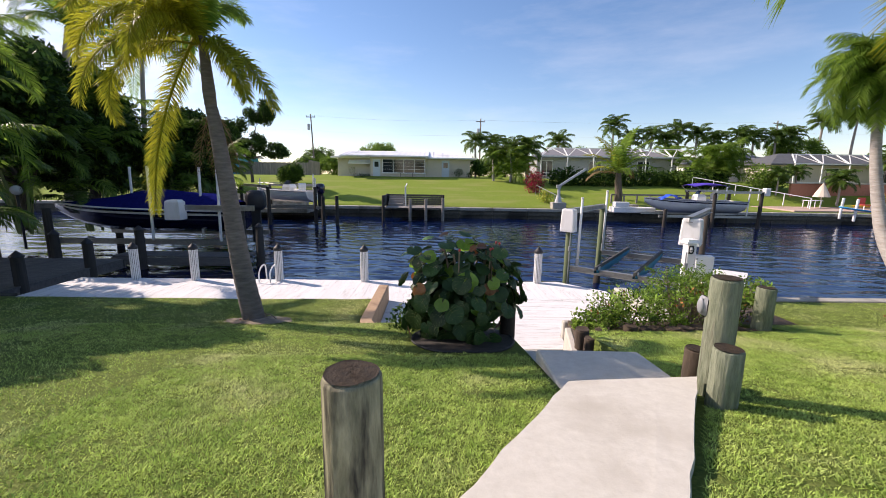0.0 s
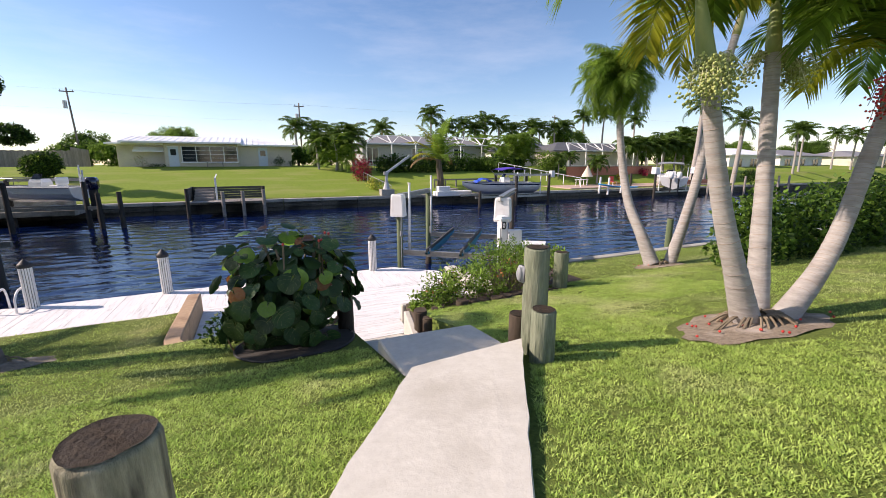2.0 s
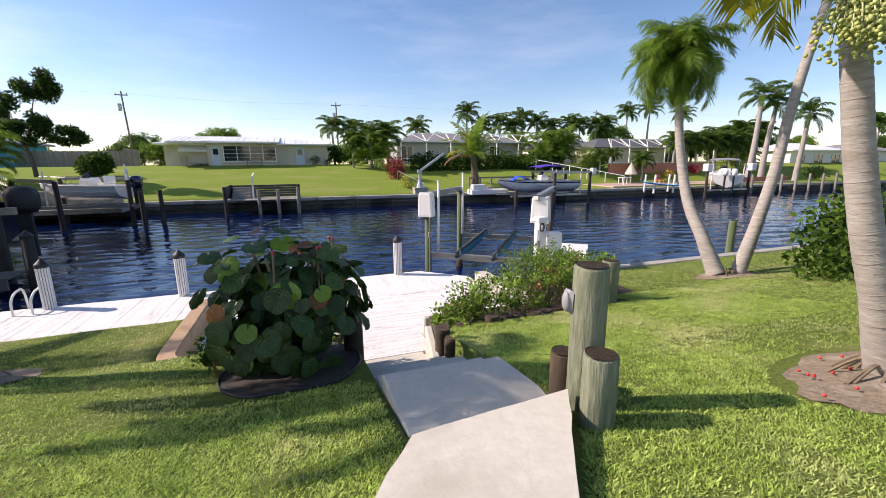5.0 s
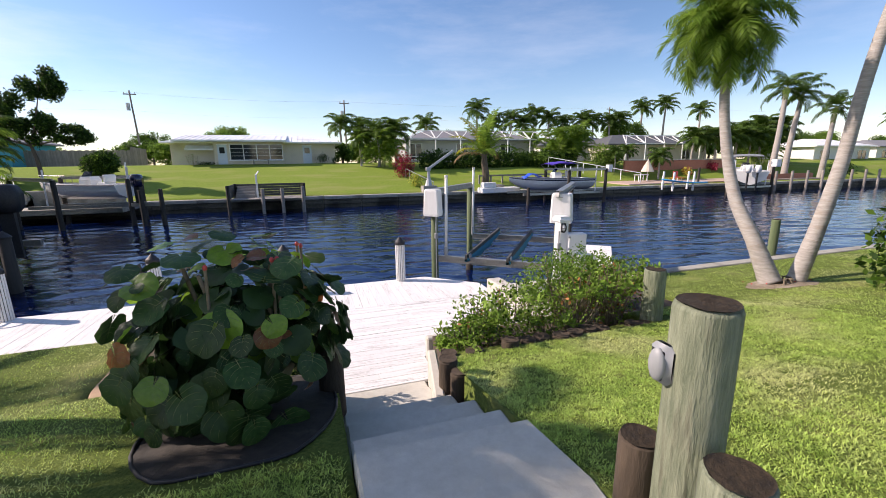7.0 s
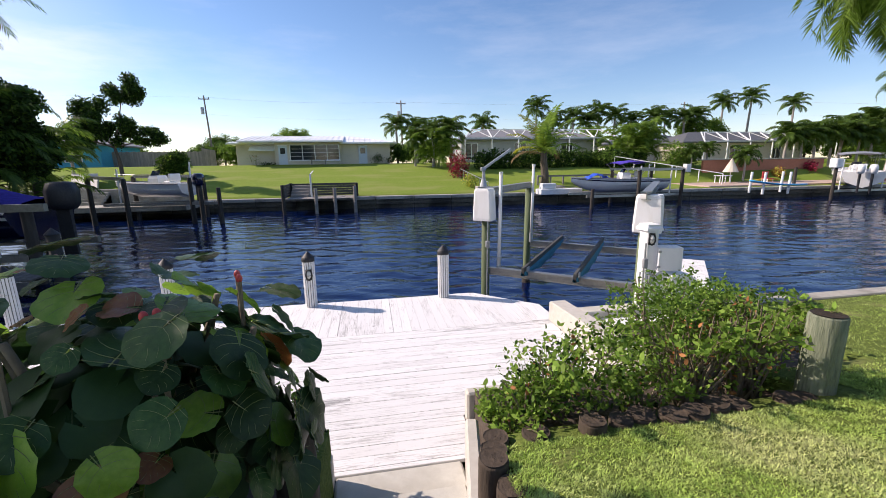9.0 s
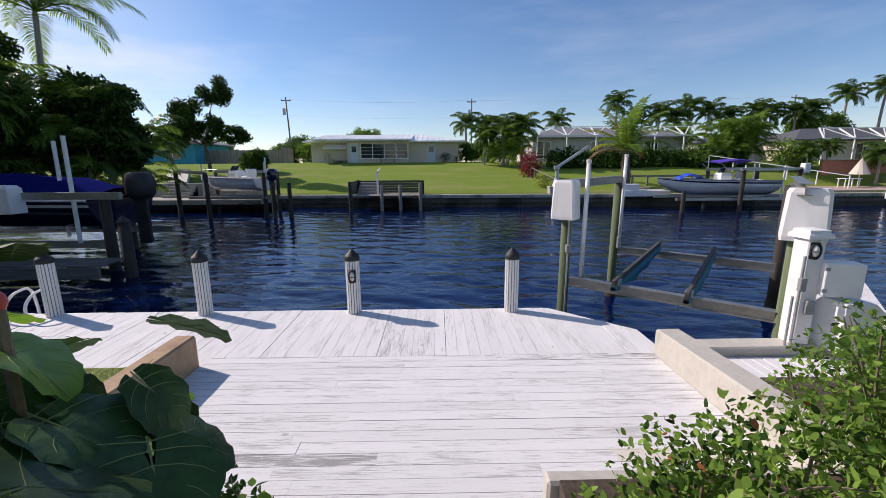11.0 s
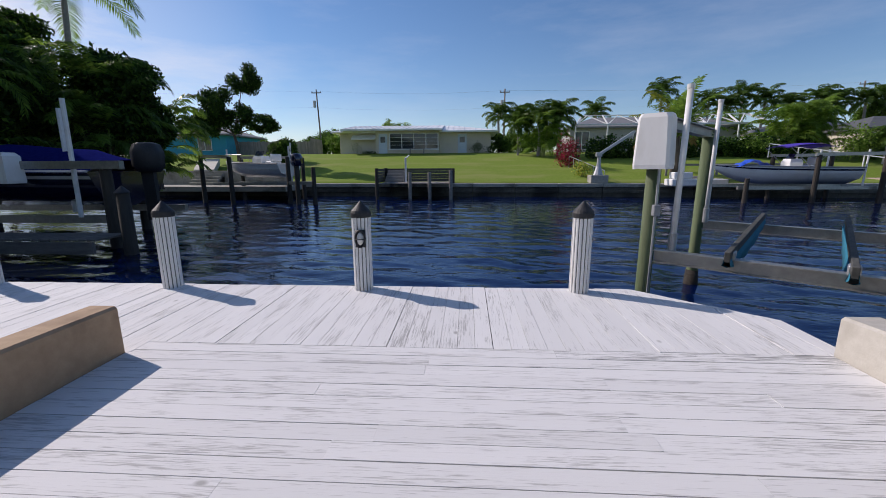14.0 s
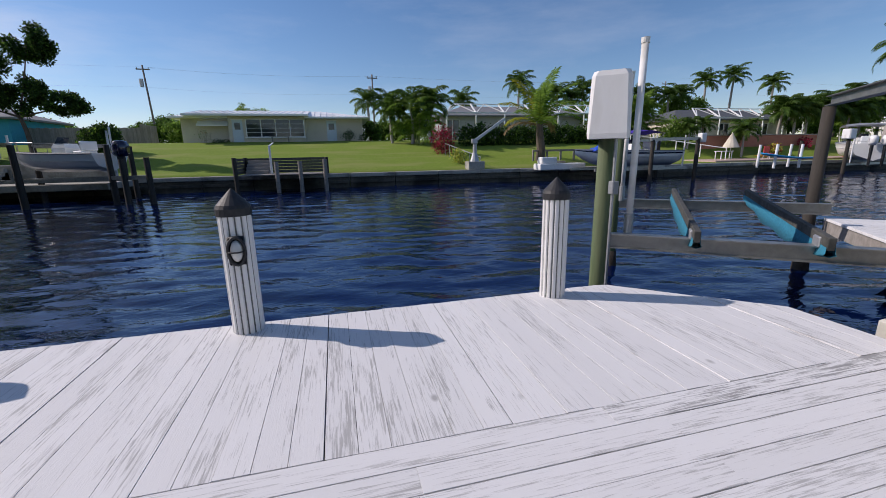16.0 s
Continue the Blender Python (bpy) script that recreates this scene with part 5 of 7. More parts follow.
P1, h1, t1 = palm("leaning ringed palm with green fruit clusters", [(4.52, 2.56, 0.08), (4.26, 2.6, 0.68), (4.1, 2.66, 1.13), (3.97, 2.72, 1.64), (3.85, 2.75, 2.1), (3.75, 2.78, 2.5)], [0.145, 0.1, 0.088, 0.08, 0.075, 0.07], 34, None, 71, 0.6, 12, 1.65, 0.5, 0.045, 2.4, rise=(1.0, 1.5), pairs=56, mats=(M_FROND, M_FROND, M_FROND, M_FROND_YEL))
fruit_bunch(P1, t1 + Vector((0, 0, 0.0)), (-0.6, -0.5, -0.1), 0.45, 900, 0.5, M_FRUIT, 1, "green palm fruit")
fruit_bunch(P1, t1 + Vector((0, 0, 0.05)), (0.7, -0.4, 0.0), 0.3, 140, 0.6, M_FRUIT, 2, "green palm fruit")
P2, h2, t2 = palm("upright ringed palm with green fruit clusters", [(4.84, 2.64, 0.06), (5.05, 2.84, 0.98), (5.19, 2.96, 1.6), (5.28, 3.08, 2.5), (5.3, 3.12, 2.85)], [0.115, 0.086, 0.077, 0.07], 34, None, 72, 0.6, 12, 2.0, 0.55, 0.05, 2.5, rise=(0.85, 1.45), pairs=56, mats=(M_FROND, M_FROND, M_FROND, M_FROND_YEL))
fruit_bunch(P2, t2, (0.6, -0.3, -0.1), 0.46, 840, 0.55, M_FRUIT, 3, "green palm fruit")
fruit_bunch(P2, t2, (-0.3, 0.5, -0.2), 0.3, 140, 0.6, M_FRUIT, 4, "green palm fruit")
P3, h3, t3 = palm("strongly leaning ringed palm with red fruit", [(4.86, 2.45, 0.08), (5.45, 2.45, 0.56), (5.77, 2.45, 1.03), (6.03, 2.45, 1.72), (6.26, 2.45, 2.3)], [0.13, 0.096, 0.085, 0.078, 0.072], 40, None, 73, 0.6, 12, 2.0, 0.55, 0.05, 2.5, rise=(0.85, 1.45), pairs=56, mats=(M_FROND, M_FROND, M_FROND, M_FROND_YEL))
fruit_bunch(P3, t3 + Vector((0, 0, 0.2)), (-0.8, -0.3, -0.1), 0.6, 420, 0.35, M_FRUIT_RED, 5, "red palm fruit")
palm("curved ringed palm with a round bushy crown", [(8.95, 7.12, -0.78), (8.85, 7.45, -0.05), (8.87, 7.9, 0.64), (8.95, 8.22, 1.36), (8.92, 8.4, 2.24), (8.87, 8.45, 2.97), (8.85, 8.47, 3.45)], [0.19, 0.135, 0.115, 0.102, 0.09, 0.084, 0.08], 40, None, 74, 0.45, 30, 1.25, 0.36, 0.03, 2.0, fan=lambda a, s: math.atan2(math.sin(a), math.cos(a) - 0.5), fluffy=3, pairs=30, rise=(-0.5, 1.45))
palm("ringed palm leaning out over the canal", [(9.42, 7.0, -0.78), (9.79, 7.0, 0.26), (10.1, 7.0, 1.37), (10.27, 7.0, 2.45), (10.5, 7.0, 3.5), (10.85, 7.0, 4.7)], [0.155, 0.122, 0.108, 0.1, 0.092, 0.085], 40, None, 75, 0.9, 12, 2.3, 0.5, 0.045, 1.6, rise=(0.4, 1.4))
PL = thing("palm_tree", "leaning palm with drooping yellow-green fronds", "palm tree", "lawn palms")
lineL, radL = ringed_trunk(PL, [(-3.2, 7.0, -0.85), (-3.33, 7.0, -0.05), (-3.41, 7.0, 0.63), (-3.5, 7.0, 1.56), (-3.6, 7.0, 2.44), (-3.65, 7.0, 2.8)], [0.19, 0.165, 0.15, 0.13, 0.105, 0.085], 44, 16, M_BARK_DARK)
tL = lineL[-1]
part("crownshaft", Geo().tube([tL - Vector((0, 0, 0.02)), tL + Vector((-0.01, 0, 0.2)), tL + Vector((-0.03, 0, 0.7)), tL + Vector((-0.09, 0, 1.3))], [0.088, 0.095, 0.075, 0.045], 12), M_BARK_DARK, PL, "brownish green crownshaft", smooth=True)
rng = random.Random(76)
# direction, rise, length, droop of each foxtail frond: most hang on the windward side
for k, (yaw, e, ln, dr) in enumerate(((3.14, 0.75, 2.75, 2.6), (3.45, 0.45, 2.3, 2.4), (2.8, -0.85, 3.3, 0.7), (3.9, -0.1, 2.2, 1.5), (0.1, -0.45, 1.6, 0.9), (-0.4, -0.5, 1.4, 0.9), (2.2, 0.9, 1.9, 2.2), (1.4, 1.2, 1.6, 1.8), (4.5, 0.5, 1.7, 2.3), (5.3, 1.2, 1.5, 2.0), (3.0, 1.3, 1.6, 1.5), (3.2, 0.2, 2.3, 2.3), (4.4, 0.8, 2.2, 2.1), (4.9, 0.9, 1.9, 2.0))):
    geos = [frond(rng, tL + Vector((-0.08, 0, 1.22 - 0.03 * k)), yaw, e, ln, dr, 50, 0.3, 0.03, 0.5, 0.5, f) for f in (1.3, 0.6, 0.0, -0.6)]
    part("frond", merge(geos), M_FROND if k in (6, 7, 9, 10) else M_FROND_YEL, PL)
part("dead_fronds", merge([frond(random.Random(k), tL + Vector((0.02, 0, 0.0)), 0.3 + k * 0.9, -1.1, 1.1, 0.4, 16, 0.25, 0.02, 0.8) for k in range(4)]), M_FROND_DRY, PL, "brown dead hanging fronds")


def mulch_ring(cx, cy, rx, ry, seed, roots):
    rng = random.Random(seed)
    g = Geo()
    n = 30
    w = [1 + 0.1 * math.sin(1.3 * k + seed) * math.sin(0.6 * k) + rng.uniform(-0.015, 0.015) for k in range(n)]
    g.loft([[(cx + rx * s * w[k] * math.cos(2 * math.pi * k / n), cy + ry * s * w[k] * math.sin(2 * math.pi * k / n), lawn_z(cx + rx * s * math.cos(2 * math.pi * k / n), cy + ry * s * math.sin(2 * math.pi * k / n)) + 0.006 + 0.06 * (1 - s) + rng.uniform(-0.008, 0.008)) for k in range(n)] for s in (1, 0.85, 0.65, 0.4, 0.15, 0.01)], True)
    ob = tagged(part("soil_ring", g, M_MULCH, smooth=True), "bare brown soil ring with palm roots", "soil")
    g = Geo()
    for k in range(roots):
        a, d = rng.uniform(0, 6.28), rng.uniform(0.25, 0.6)
        p0 = Vector((cx + 0.12 * math.cos(a), cy + 0.1 * math.sin(a), lawn_z(cx, cy) + 0.12))
        x, y = cx + rx * d * math.cos(a), cy + ry * d * 1.1 * math.sin(a)
        g.tube(curve_points([p0, p0.lerp(Vector((x, y, lawn_z(x, y) + 0.06)), 0.5) + Vector((0, 0, 0.03)), (x, y, lawn_z(x, y) + 0.03)], 3), 0.012, 5, False)
    tagged(part("root", g, M_STEM, ob, "exposed tangled roots"), kind="stuff")
    g = Geo()
    for k in range(roots // 3):
        a, d = rng.uniform(0, 6.28), rng.uniform(0.3, 1.1)
        x, y = cx + rx * d * math.cos(a), cy + ry * d * math.sin(a)
        g.ball((x, y, lawn_z(x, y) + 0.05), 0.013, 6, 4)
    tagged(part("fallen_fruit", g, M_FRUIT_RED, ob, "fallen red palm fruit", True), kind="stuff")


mulch_ring(4.6, 2.55, 0.92, 0.5, 1, 80)
mulch_ring(9.15, 7.05, 0.75, 0.4, 2, 20)
mulch_ring(-3.1, 6.95, 0.6, 0.35, 3, 4)


# ---- far bank: seawall ----
BANK = math.atan(-0.05)


def bank(x, d, z):
    """A pose on the far bank: x along it, d behind its seawall."""
    return Matrix.Translation((x, bank_y(x) + d, z)) @ Matrix.Rotation(BANK, 4, "Z")


sea = thing("seawall_far", "long stained concrete seawall along the far bank", "seawall", kind="structure")
x = -58
while x < 78:
    m = bank(x, 0, 0)
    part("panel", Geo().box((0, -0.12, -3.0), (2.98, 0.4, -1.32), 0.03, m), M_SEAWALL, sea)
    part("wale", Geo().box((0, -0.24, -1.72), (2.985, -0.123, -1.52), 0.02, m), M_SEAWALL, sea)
    part("cap_block", Geo().box((0, -0.22, -1.318), (2.985, 0.45, -1.06), 0.03, m), M_CONCRETE_OLD, sea)
    x += 3
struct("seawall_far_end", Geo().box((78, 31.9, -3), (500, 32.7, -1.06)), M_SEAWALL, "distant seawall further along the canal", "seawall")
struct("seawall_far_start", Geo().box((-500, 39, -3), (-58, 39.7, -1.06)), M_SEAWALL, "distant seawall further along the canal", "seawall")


# ---- houses ----
def hip_roof(parent, x0, x1, y0, y1, z, h, over, material, ribs=0.0, label="", run=None):
    g = Geo()
    X0, X1, Y0, Y1 = x0 - over, x1 + over, y0 - over, y1 + over
    run = run or (Y1 - Y0) / 2
    a, b = (X0 + run, (Y0 + Y1) / 2, z + h), (X1 - run, (Y0 + Y1) / 2, z + h)
    e = [(X0, Y0, z), (X1, Y0, z), (X1, Y1, z), (X0, Y1, z)]
    lo = [(p[0], p[1], z - 0.16) for p in e]
    g.add(e + [a, b], [(0, 1, 5, 4), (1, 2, 5), (2, 3, 4, 5), (3, 0, 4)])
    g.add(e + lo, [(0, 4, 5, 1), (1, 5, 6, 2), (2, 6, 7, 3), (3, 7, 4, 0), (4, 7, 6, 5)])
    roof = part("roof", g, material, parent, label)
    if ribs:
        r = Geo()
        n = int((X1 - X0) / ribs)
        for k in range(1, n):
            x = X0 + k * ribs
            s = min(1.0, (x - X0) / run, (X1 - x) / run)
            r.beam((x, Y0, z + 0.02), (x, Y0 + (Y1 - Y0) / 2 * s, z + h * s + 0.02), 0.05, 0.04)
        part("standing_seam", r, material, roof)
    return roof


def window(parent, x0, x1, z0, z1, y, panes, jalousie=False):
    w = part("window", Geo().box((x0, y - 0.03, z0), (x1, y, z1)), M_GLASS, parent, "dark glazed window")
    g = Geo()
    g.box((x0 - 0.06, y - 0.09, z0 - 0.06), (x1 + 0.06, y - 0.032, z0), 0.01)
    g.box((x0 - 0.06, y - 0.09, z1), (x1 + 0.06, y - 0.032, z1 + 0.06), 0.01)
    for k in range(panes + 1):
        xx = x0 + (x1 - x0) * k / panes
        g.box((xx - 0.04, y - 0.085, z0), (xx + 0.04, y - 0.032, z1), 0.008)
    part("window_frame", g, M_WHITE, w, "white window frame")
    if jalousie:
        g = Geo()
        for k in range(panes):
            for zz in (0.25, 0.5, 0.75):
                xx = x0 + (x1 - x0) * k / panes
                g.box((xx + 0.04, y - 0.06, z0 + (z1 - z0) * zz - 0.015), (xx + (x1 - x0) / panes - 0.04, y - 0.04, z0 + (z1 - z0) * zz + 0.015))
        part("muntin", g, M_WHITE, w)


def door(parent, x0, x1, z0, z1, y):
    d = part("door", Geo().box((x0, y - 0.06, z0), (x1, y, z1), 0.01), M_DOOR, parent, "pale blue door with a small window")
    part("pane", Geo().box((x0 + 0.2, y - 0.07, z0 + 1.15), (x1 - 0.2, y - 0.061, z1 - 0.25)), M_GLASS, d)
    part("frame", Geo().box((x0 - 0.07, y - 0.04, z1), (x1 + 0.07, y - 0.001, z1 + 0.07)), M_WHITE, d)


h = thing("house", "low beige ranch house with a white metal roof", "house")
part("wall", Geo().box((-12.45, 52.0, 1.2), (4.1, 60.5, 3.78), 0.02), M_STUCCO, h)
hip_roof(h, -12.45, 4.1, 52.0, 60.5, 3.86, 0.95, 0.75, M_METALROOF, 0.6, "white standing seam metal roof")
part("wall", Geo().box((-8.3, 51.2, 1.2), (-1.45, 52.05, 3.85), 0.02), M_STUCCO, h)
g = Geo().add([(-11.9, 50.4, 4.02), (-1.1, 50.4, 4.02), (-1.1, 56, 4.82), (-11.9, 56, 4.82), (-11.9, 50.4, 3.84), (-1.1, 50.4, 3.84), (-1.1, 56, 4.1), (-11.9, 56, 4.1)], [(0, 1, 2, 3), (0, 4, 5, 1), (1, 5, 6, 2), (3, 7, 4, 0), (4, 7, 6, 5), (2, 6, 7, 3)])
ro = part("porch_roof", g, M_METALROOF, h, "white flat porch roof")
g = Geo()
for k in range(17):
    g.beam((-11.6 + 0.62 * k, 50.4, 4.045), (-11.6 + 0.62 * k, 56, 4.845), 0.05, 0.04)
part("standing_seam", g, M_METALROOF, ro)
window(h, -6.75, -1.55, 2.0, 3.55, 51.2, 4, True)
door(h, -7.95, -7.05, 1.5, 3.52, 51.2)
door(h, 0.55, 1.5, 1.5, 3.5, 52.0)
g = Geo().add([(-11.0, 52.0, 3.5), (-8.35, 52.0, 3.5), (-8.35, 51.2, 3.1), (-11.0, 51.2, 3.1), (-11.0, 51.2, 2.98), (-8.35, 51.2, 2.98), (-11, 52, 3.42), (-8.35, 52, 3.42)], [(0, 3, 2, 1), (3, 4, 5, 2), (0, 6, 4, 3), (1, 2, 5, 7), (6, 7, 5, 4)])
part("awning", g, M_METALROOF, h, "white metal awning")
part("ledge", Geo().box((-6.9, 51.05, 1.85), (-1.45, 51.19, 1.98), 0.02), M_WHITE, h)
ben = thing("garden_bench", "small dark slatted bench before the house window", "bench")
for k in range(4):
    part("slat", Geo().box((-4.6, 50.2 + 0.11 * k, 1.95), (-2.9, 50.3 + 0.11 * k, 1.98), 0.008), M_GREYWOOD, ben)
for xx in (-4.5, -3.05):
    part("leg", Geo().box((xx, 50.22, 1.45), (xx + 0.08, 50.6, 1.948)), M_GREYWOOD, ben)


def blob_bush(label, x, y, z, r, hgt, mats, seed, size=0.16, name="bush", per=260):
    rng = random.Random(seed)
    cl = [(x + rng.uniform(-0.4, 0.4) * r, y + rng.uniform(-0.4, 0.4) * r, z + hgt * rng.uniform(0.35, 0.65), r * 0.7, r * 0.7, hgt * 0.42) for _ in range(5)]
    return shrub(label, cl, per, size, mats, seed, 6, z - 0.1, name)


blob_bush("round dark clipped bush by the house", 2.6, 51.0, 1.45, 0.75, 1.15, ((M_LEAF_DARK, 1.5),), 101, 0.12)
blob_bush("round dark clipped bush by the house", 4.0, 50.6, 1.45, 0.6, 0.9, ((M_LEAF_DARK, 1.5),), 102, 0.12)
blob_bush("leggy grey-brown shrub against the house wall", -10.4, 51.0, 1.4, 0.7, 1.4, ((M_LEAF_RUST, 0.15), (M_LEAF, 0.25)), 103, 0.12)
blob_bush("low green planting under the awning", -9.2, 51.4, 1.35, 1.1, 0.45, ((M_LEAF_DARK, 1.0),), 104, 0.12)
blob_bush("big rounded dark green bush on the lawn", -16.3, 46.0, 0.35, 1.5, 2.5, ((M_LEAF_DARK, 0.8), (M_LEAF, 0.5)), 105, 0.2, per=900)
blob_bush("dark red bougainvillea bush", 9.6, 41.5, -0.1, 1.35, 2.9, ((M_LEAF_RED, 1.0), (M_LEAF_DARK, 0.3)), 106, 0.16)
blob_bush("yellow-green croton at the bank's edge", 10.2, 38.0, -1.0, 0.75, 1.5, ((M_LEAF_YEL, 0.7), (M_LEAF_LIME, 0.5)), 107, 0.16)
for k, (x0, w) in enumerate(((12.5, 19.5),)):
    cl = [(x0 + 0.8 + 1.3 * j, 45.5 + 0.2 * math.sin(j), 1.5 + 0.12 * math.sin(j * 1.9), 1.0, 0.8, 1.25) for j in range(15)]
    shrub("long dense dark green clipped hedge", cl, 800, 0.24, ((M_LEAF_DARK, 1.0), (M_LEAF, 0.35)), 110, 8, 0.2, "hedge")

# board fence and turquoise house
f = thing("board_fence", "tall weathered grey board fence", "fence")
for k in range(80):
    x = -31 + 0.172 * k
    part("board", Geo().box((x, 56.0, 1.3), (x + 0.16, 56.04, 3.15 + 0.04 * math.sin(k * 1.7)), 0.005), M_FENCE, f)
for k in range(10):
    x = -17.2 + 0.172 * k
    part("board", Geo().beam((x, 55.9 - 0.5 * k * 0.172, 1.3), (x, 55.9 - 0.5 * k * 0.172, 3.5 - 0.03 * k), 0.16, 0.03), M_FENCE, f)
h = thing("house", "small turquoise house with a grey roof", "house")
part("wall", Geo().box((-36, 54, 1.2), (-26.6, 62, 3.9), 0.02), M_STUCCO_TEAL, h)
hip_roof(h, -36, -26.6, 54, 62, 3.95, 1.5, 0.6, M_GREYROOF, 0, "grey shingle roof")
window(h, -30, -28.4, 2.1, 3.3, 54, 2)


# ---- screened pool cages ----
def pool_cage(label, x0, x1, y0, y1, z0, eave, peak, bays, roof_material, wall_material):
    """A white-framed screen enclosure before a house."""
    ob = thing("pool_cage", label, "screen enclosure")
    w = (x1 - x0) / bays
    for k in range(bays + 1):
        x = x0 + w * k
        part("post", Geo().box((x - 0.06, y0 - 0.06, z0), (x + 0.06, y0 + 0.06, eave), 0.01), M_WHITE, ob)
        part("rafter", Geo().beam((x, y0, eave), (x + (w * 0.35 if k == 0 else (-w * 0.35 if k == bays else 0)), y0 + 2.0, peak), 0.11, 0.13), M_WHITE, ob)
        if k < bays:
            part("brace", Geo().beam((x, y0, eave), (x + w * 0.5, y0 + 2.0, peak), 0.08, 0.08), M_WHITE, ob)
            part("brace", Geo().beam((x + w, y0, eave), (x + w * 0.5, y0 + 2.0, peak), 0.08, 0.08), M_WHITE, ob)
    part("eave_rail", Geo().beam((x0, y0, eave), (x1, y0, eave), 0.12, 0.14), M_WHITE, ob)
    part("chair_rail", Geo().beam((x0, y0, z0 + 0.9), (x1, y0, z0 + 0.9), 0.07, 0.07), M_WHITE, ob)
    part("ridge_rail", Geo().beam((x0 + w * 0.35, y0 + 2, peak), (x1 - w * 0.35, y0 + 2, peak), 0.1, 0.1), M_WHITE, ob)
    hs = thing("house", "low house with a grey roof behind its screen cage", "house")
    part("wall", Geo().box((x0 + 0.5, y1, z0 - 0.3), (x1 - 0.3, y1 + 7, eave + 0.1), 0.02), wall_material, hs)
    hip_roof(hs, x0 + 0.5, x1 - 0.3, y1, y1 + 7, eave + 0.15, peak - eave + 0.25, 0.5, roof_material, 0.0, "grey roof")
    for k in range(bays):
        if k % 2 == 0:
            window(hs, x0 + w * k + 1.0, x0 + w * k + w - 0.6, z0 + 0.6, eave - 0.4, y1, 2)
    return ob


pool_cage("white-framed pool screen enclosure", 12.6, 31.8, 50.2, 54.5, 1.3, 4.2, 5.3, 6, M_GREYROOF, M_SHADEWALL)
pool_cage("dark-roofed pool screen enclosure behind a terracotta wall", 41.5, 61, 47.5, 51.5, 0.6, 3.6, 4.8, 6, M_SCREEN, M_STUCCO)
h = thing("house", "white gabled house with a grey shingle roof", "house")
part("wall", Geo().box((37.5, 57, 1.0), (49, 66, 3.9), 0.02), M_STUCCO_W, h)
hip_roof(h, 37.5, 49, 57, 66, 3.95, 1.7, 0.5, M_GREYROOF, 0, "grey shingle roof")
window(h, 39, 41, 2, 3.2, 57, 2)
for x, y, w, d, mw, mr in ((78, 47, 14, 9, M_STUCCO_W, M_METALROOF), (98, 49, 16, 9, M_STUCCO_W, M_GREYROOF), (120, 46, 18, 10, M_STUCCO, M_GREYROOF), (145, 44, 18, 10, M_STUCCO_W, M_GREYROOF)):
    h = thing("house", "distant low waterfront house with a pale wall", "house")
    part("wall", Geo().box((x, y, -1), (x + w, y + d, 3.3), 0.02), mw, h)
    hip_roof(h, x, x + w, y, y + d, 3.35, 1.3, 0.6, mr)
    for k in range(3):
        window(h, x + 1.5 + k * w / 3, x + 1.5 + k * w / 3 + 2.2, 0.9, 2.6, y, 2)
part_wall = thing("patio_wall", "low terracotta garden wall behind the patio", "wall")
part("wall", Geo().box((36.8, 42.2, -0.9), (52.5, 42.5, 1.35), 0.03), M_BRICKRED, part_wall)
part("coping", Geo().box((36.7, 42.1, 1.354), (52.6, 42.6, 1.45), 0.02), M_CONCRETE_OLD, part_wall)
pat = thing("patio", "pink paved waterside patio with low terracotta edge", "patio", kind="structure")
part("paving", Geo().box((31.5, 35.4, -1.2), (60, 42.1, -0.9), 0.03), M_PAVER, pat)
part("edge", Geo().box((47.5, 36.2, -0.898), (60, 36.5, -0.35), 0.02), M_BRICKRED, pat)
rail = thing("handrail", "pale sloping metal handrail down to the patio", "railing")
part("top_rail", Geo().beam((27.5, 44.0, 1.9), (34.5, 37.2, 0.1), 0.07, 0.07), M_WHITE, rail)
for k in range(6):
    s = k / 5
    part("baluster", Geo().box((27.5 + 7 * s - 0.03, 44 - 6.8 * s - 0.03, 0.75 - 1.75 * s), (27.5 + 7 * s + 0.03, 44 - 6.8 * s + 0.03, 1.87 - 1.77 * s)), M_WHITE, rail)
umb = thing("patio_umbrella", "closed striped beige patio umbrella", "umbrella")
part("canopy", Geo().loft([[(37.6 + r * math.cos(a), 39.5 + r * math.sin(a), z) for a in (2 * math.pi * k / 12 for k in range(12))] for r, z in ((0.72, 0.15), (0.55, 0.5), (0.25, 1.1), (0.03, 1.5))], True, True), M_STUCCO, umb, "folded striped canopy")
part("pole", Geo().tube([(37.6, 39.5, -0.9), (37.6, 39.5, 1.55)], 0.03, 8), M_WHITE, umb)
tb = thing("patio_table", "small pale patio table on the far patio", "table")
part("tabletop", Geo().box((35.6, 38.6, -0.2), (37.0, 39.4, -0.15), 0.01), M_WHITE, tb)
for dx, dy in ((0.1, 0.1), (1.3, 0.1), (0.1, 0.7), (1.3, 0.7)):
    part("leg", Geo().box((35.6 + dx - 0.03, 38.6 + dy - 0.03, -0.9), (35.6 + dx + 0.03, 38.6 + dy + 0.03, -0.204)), M_WHITE, tb)


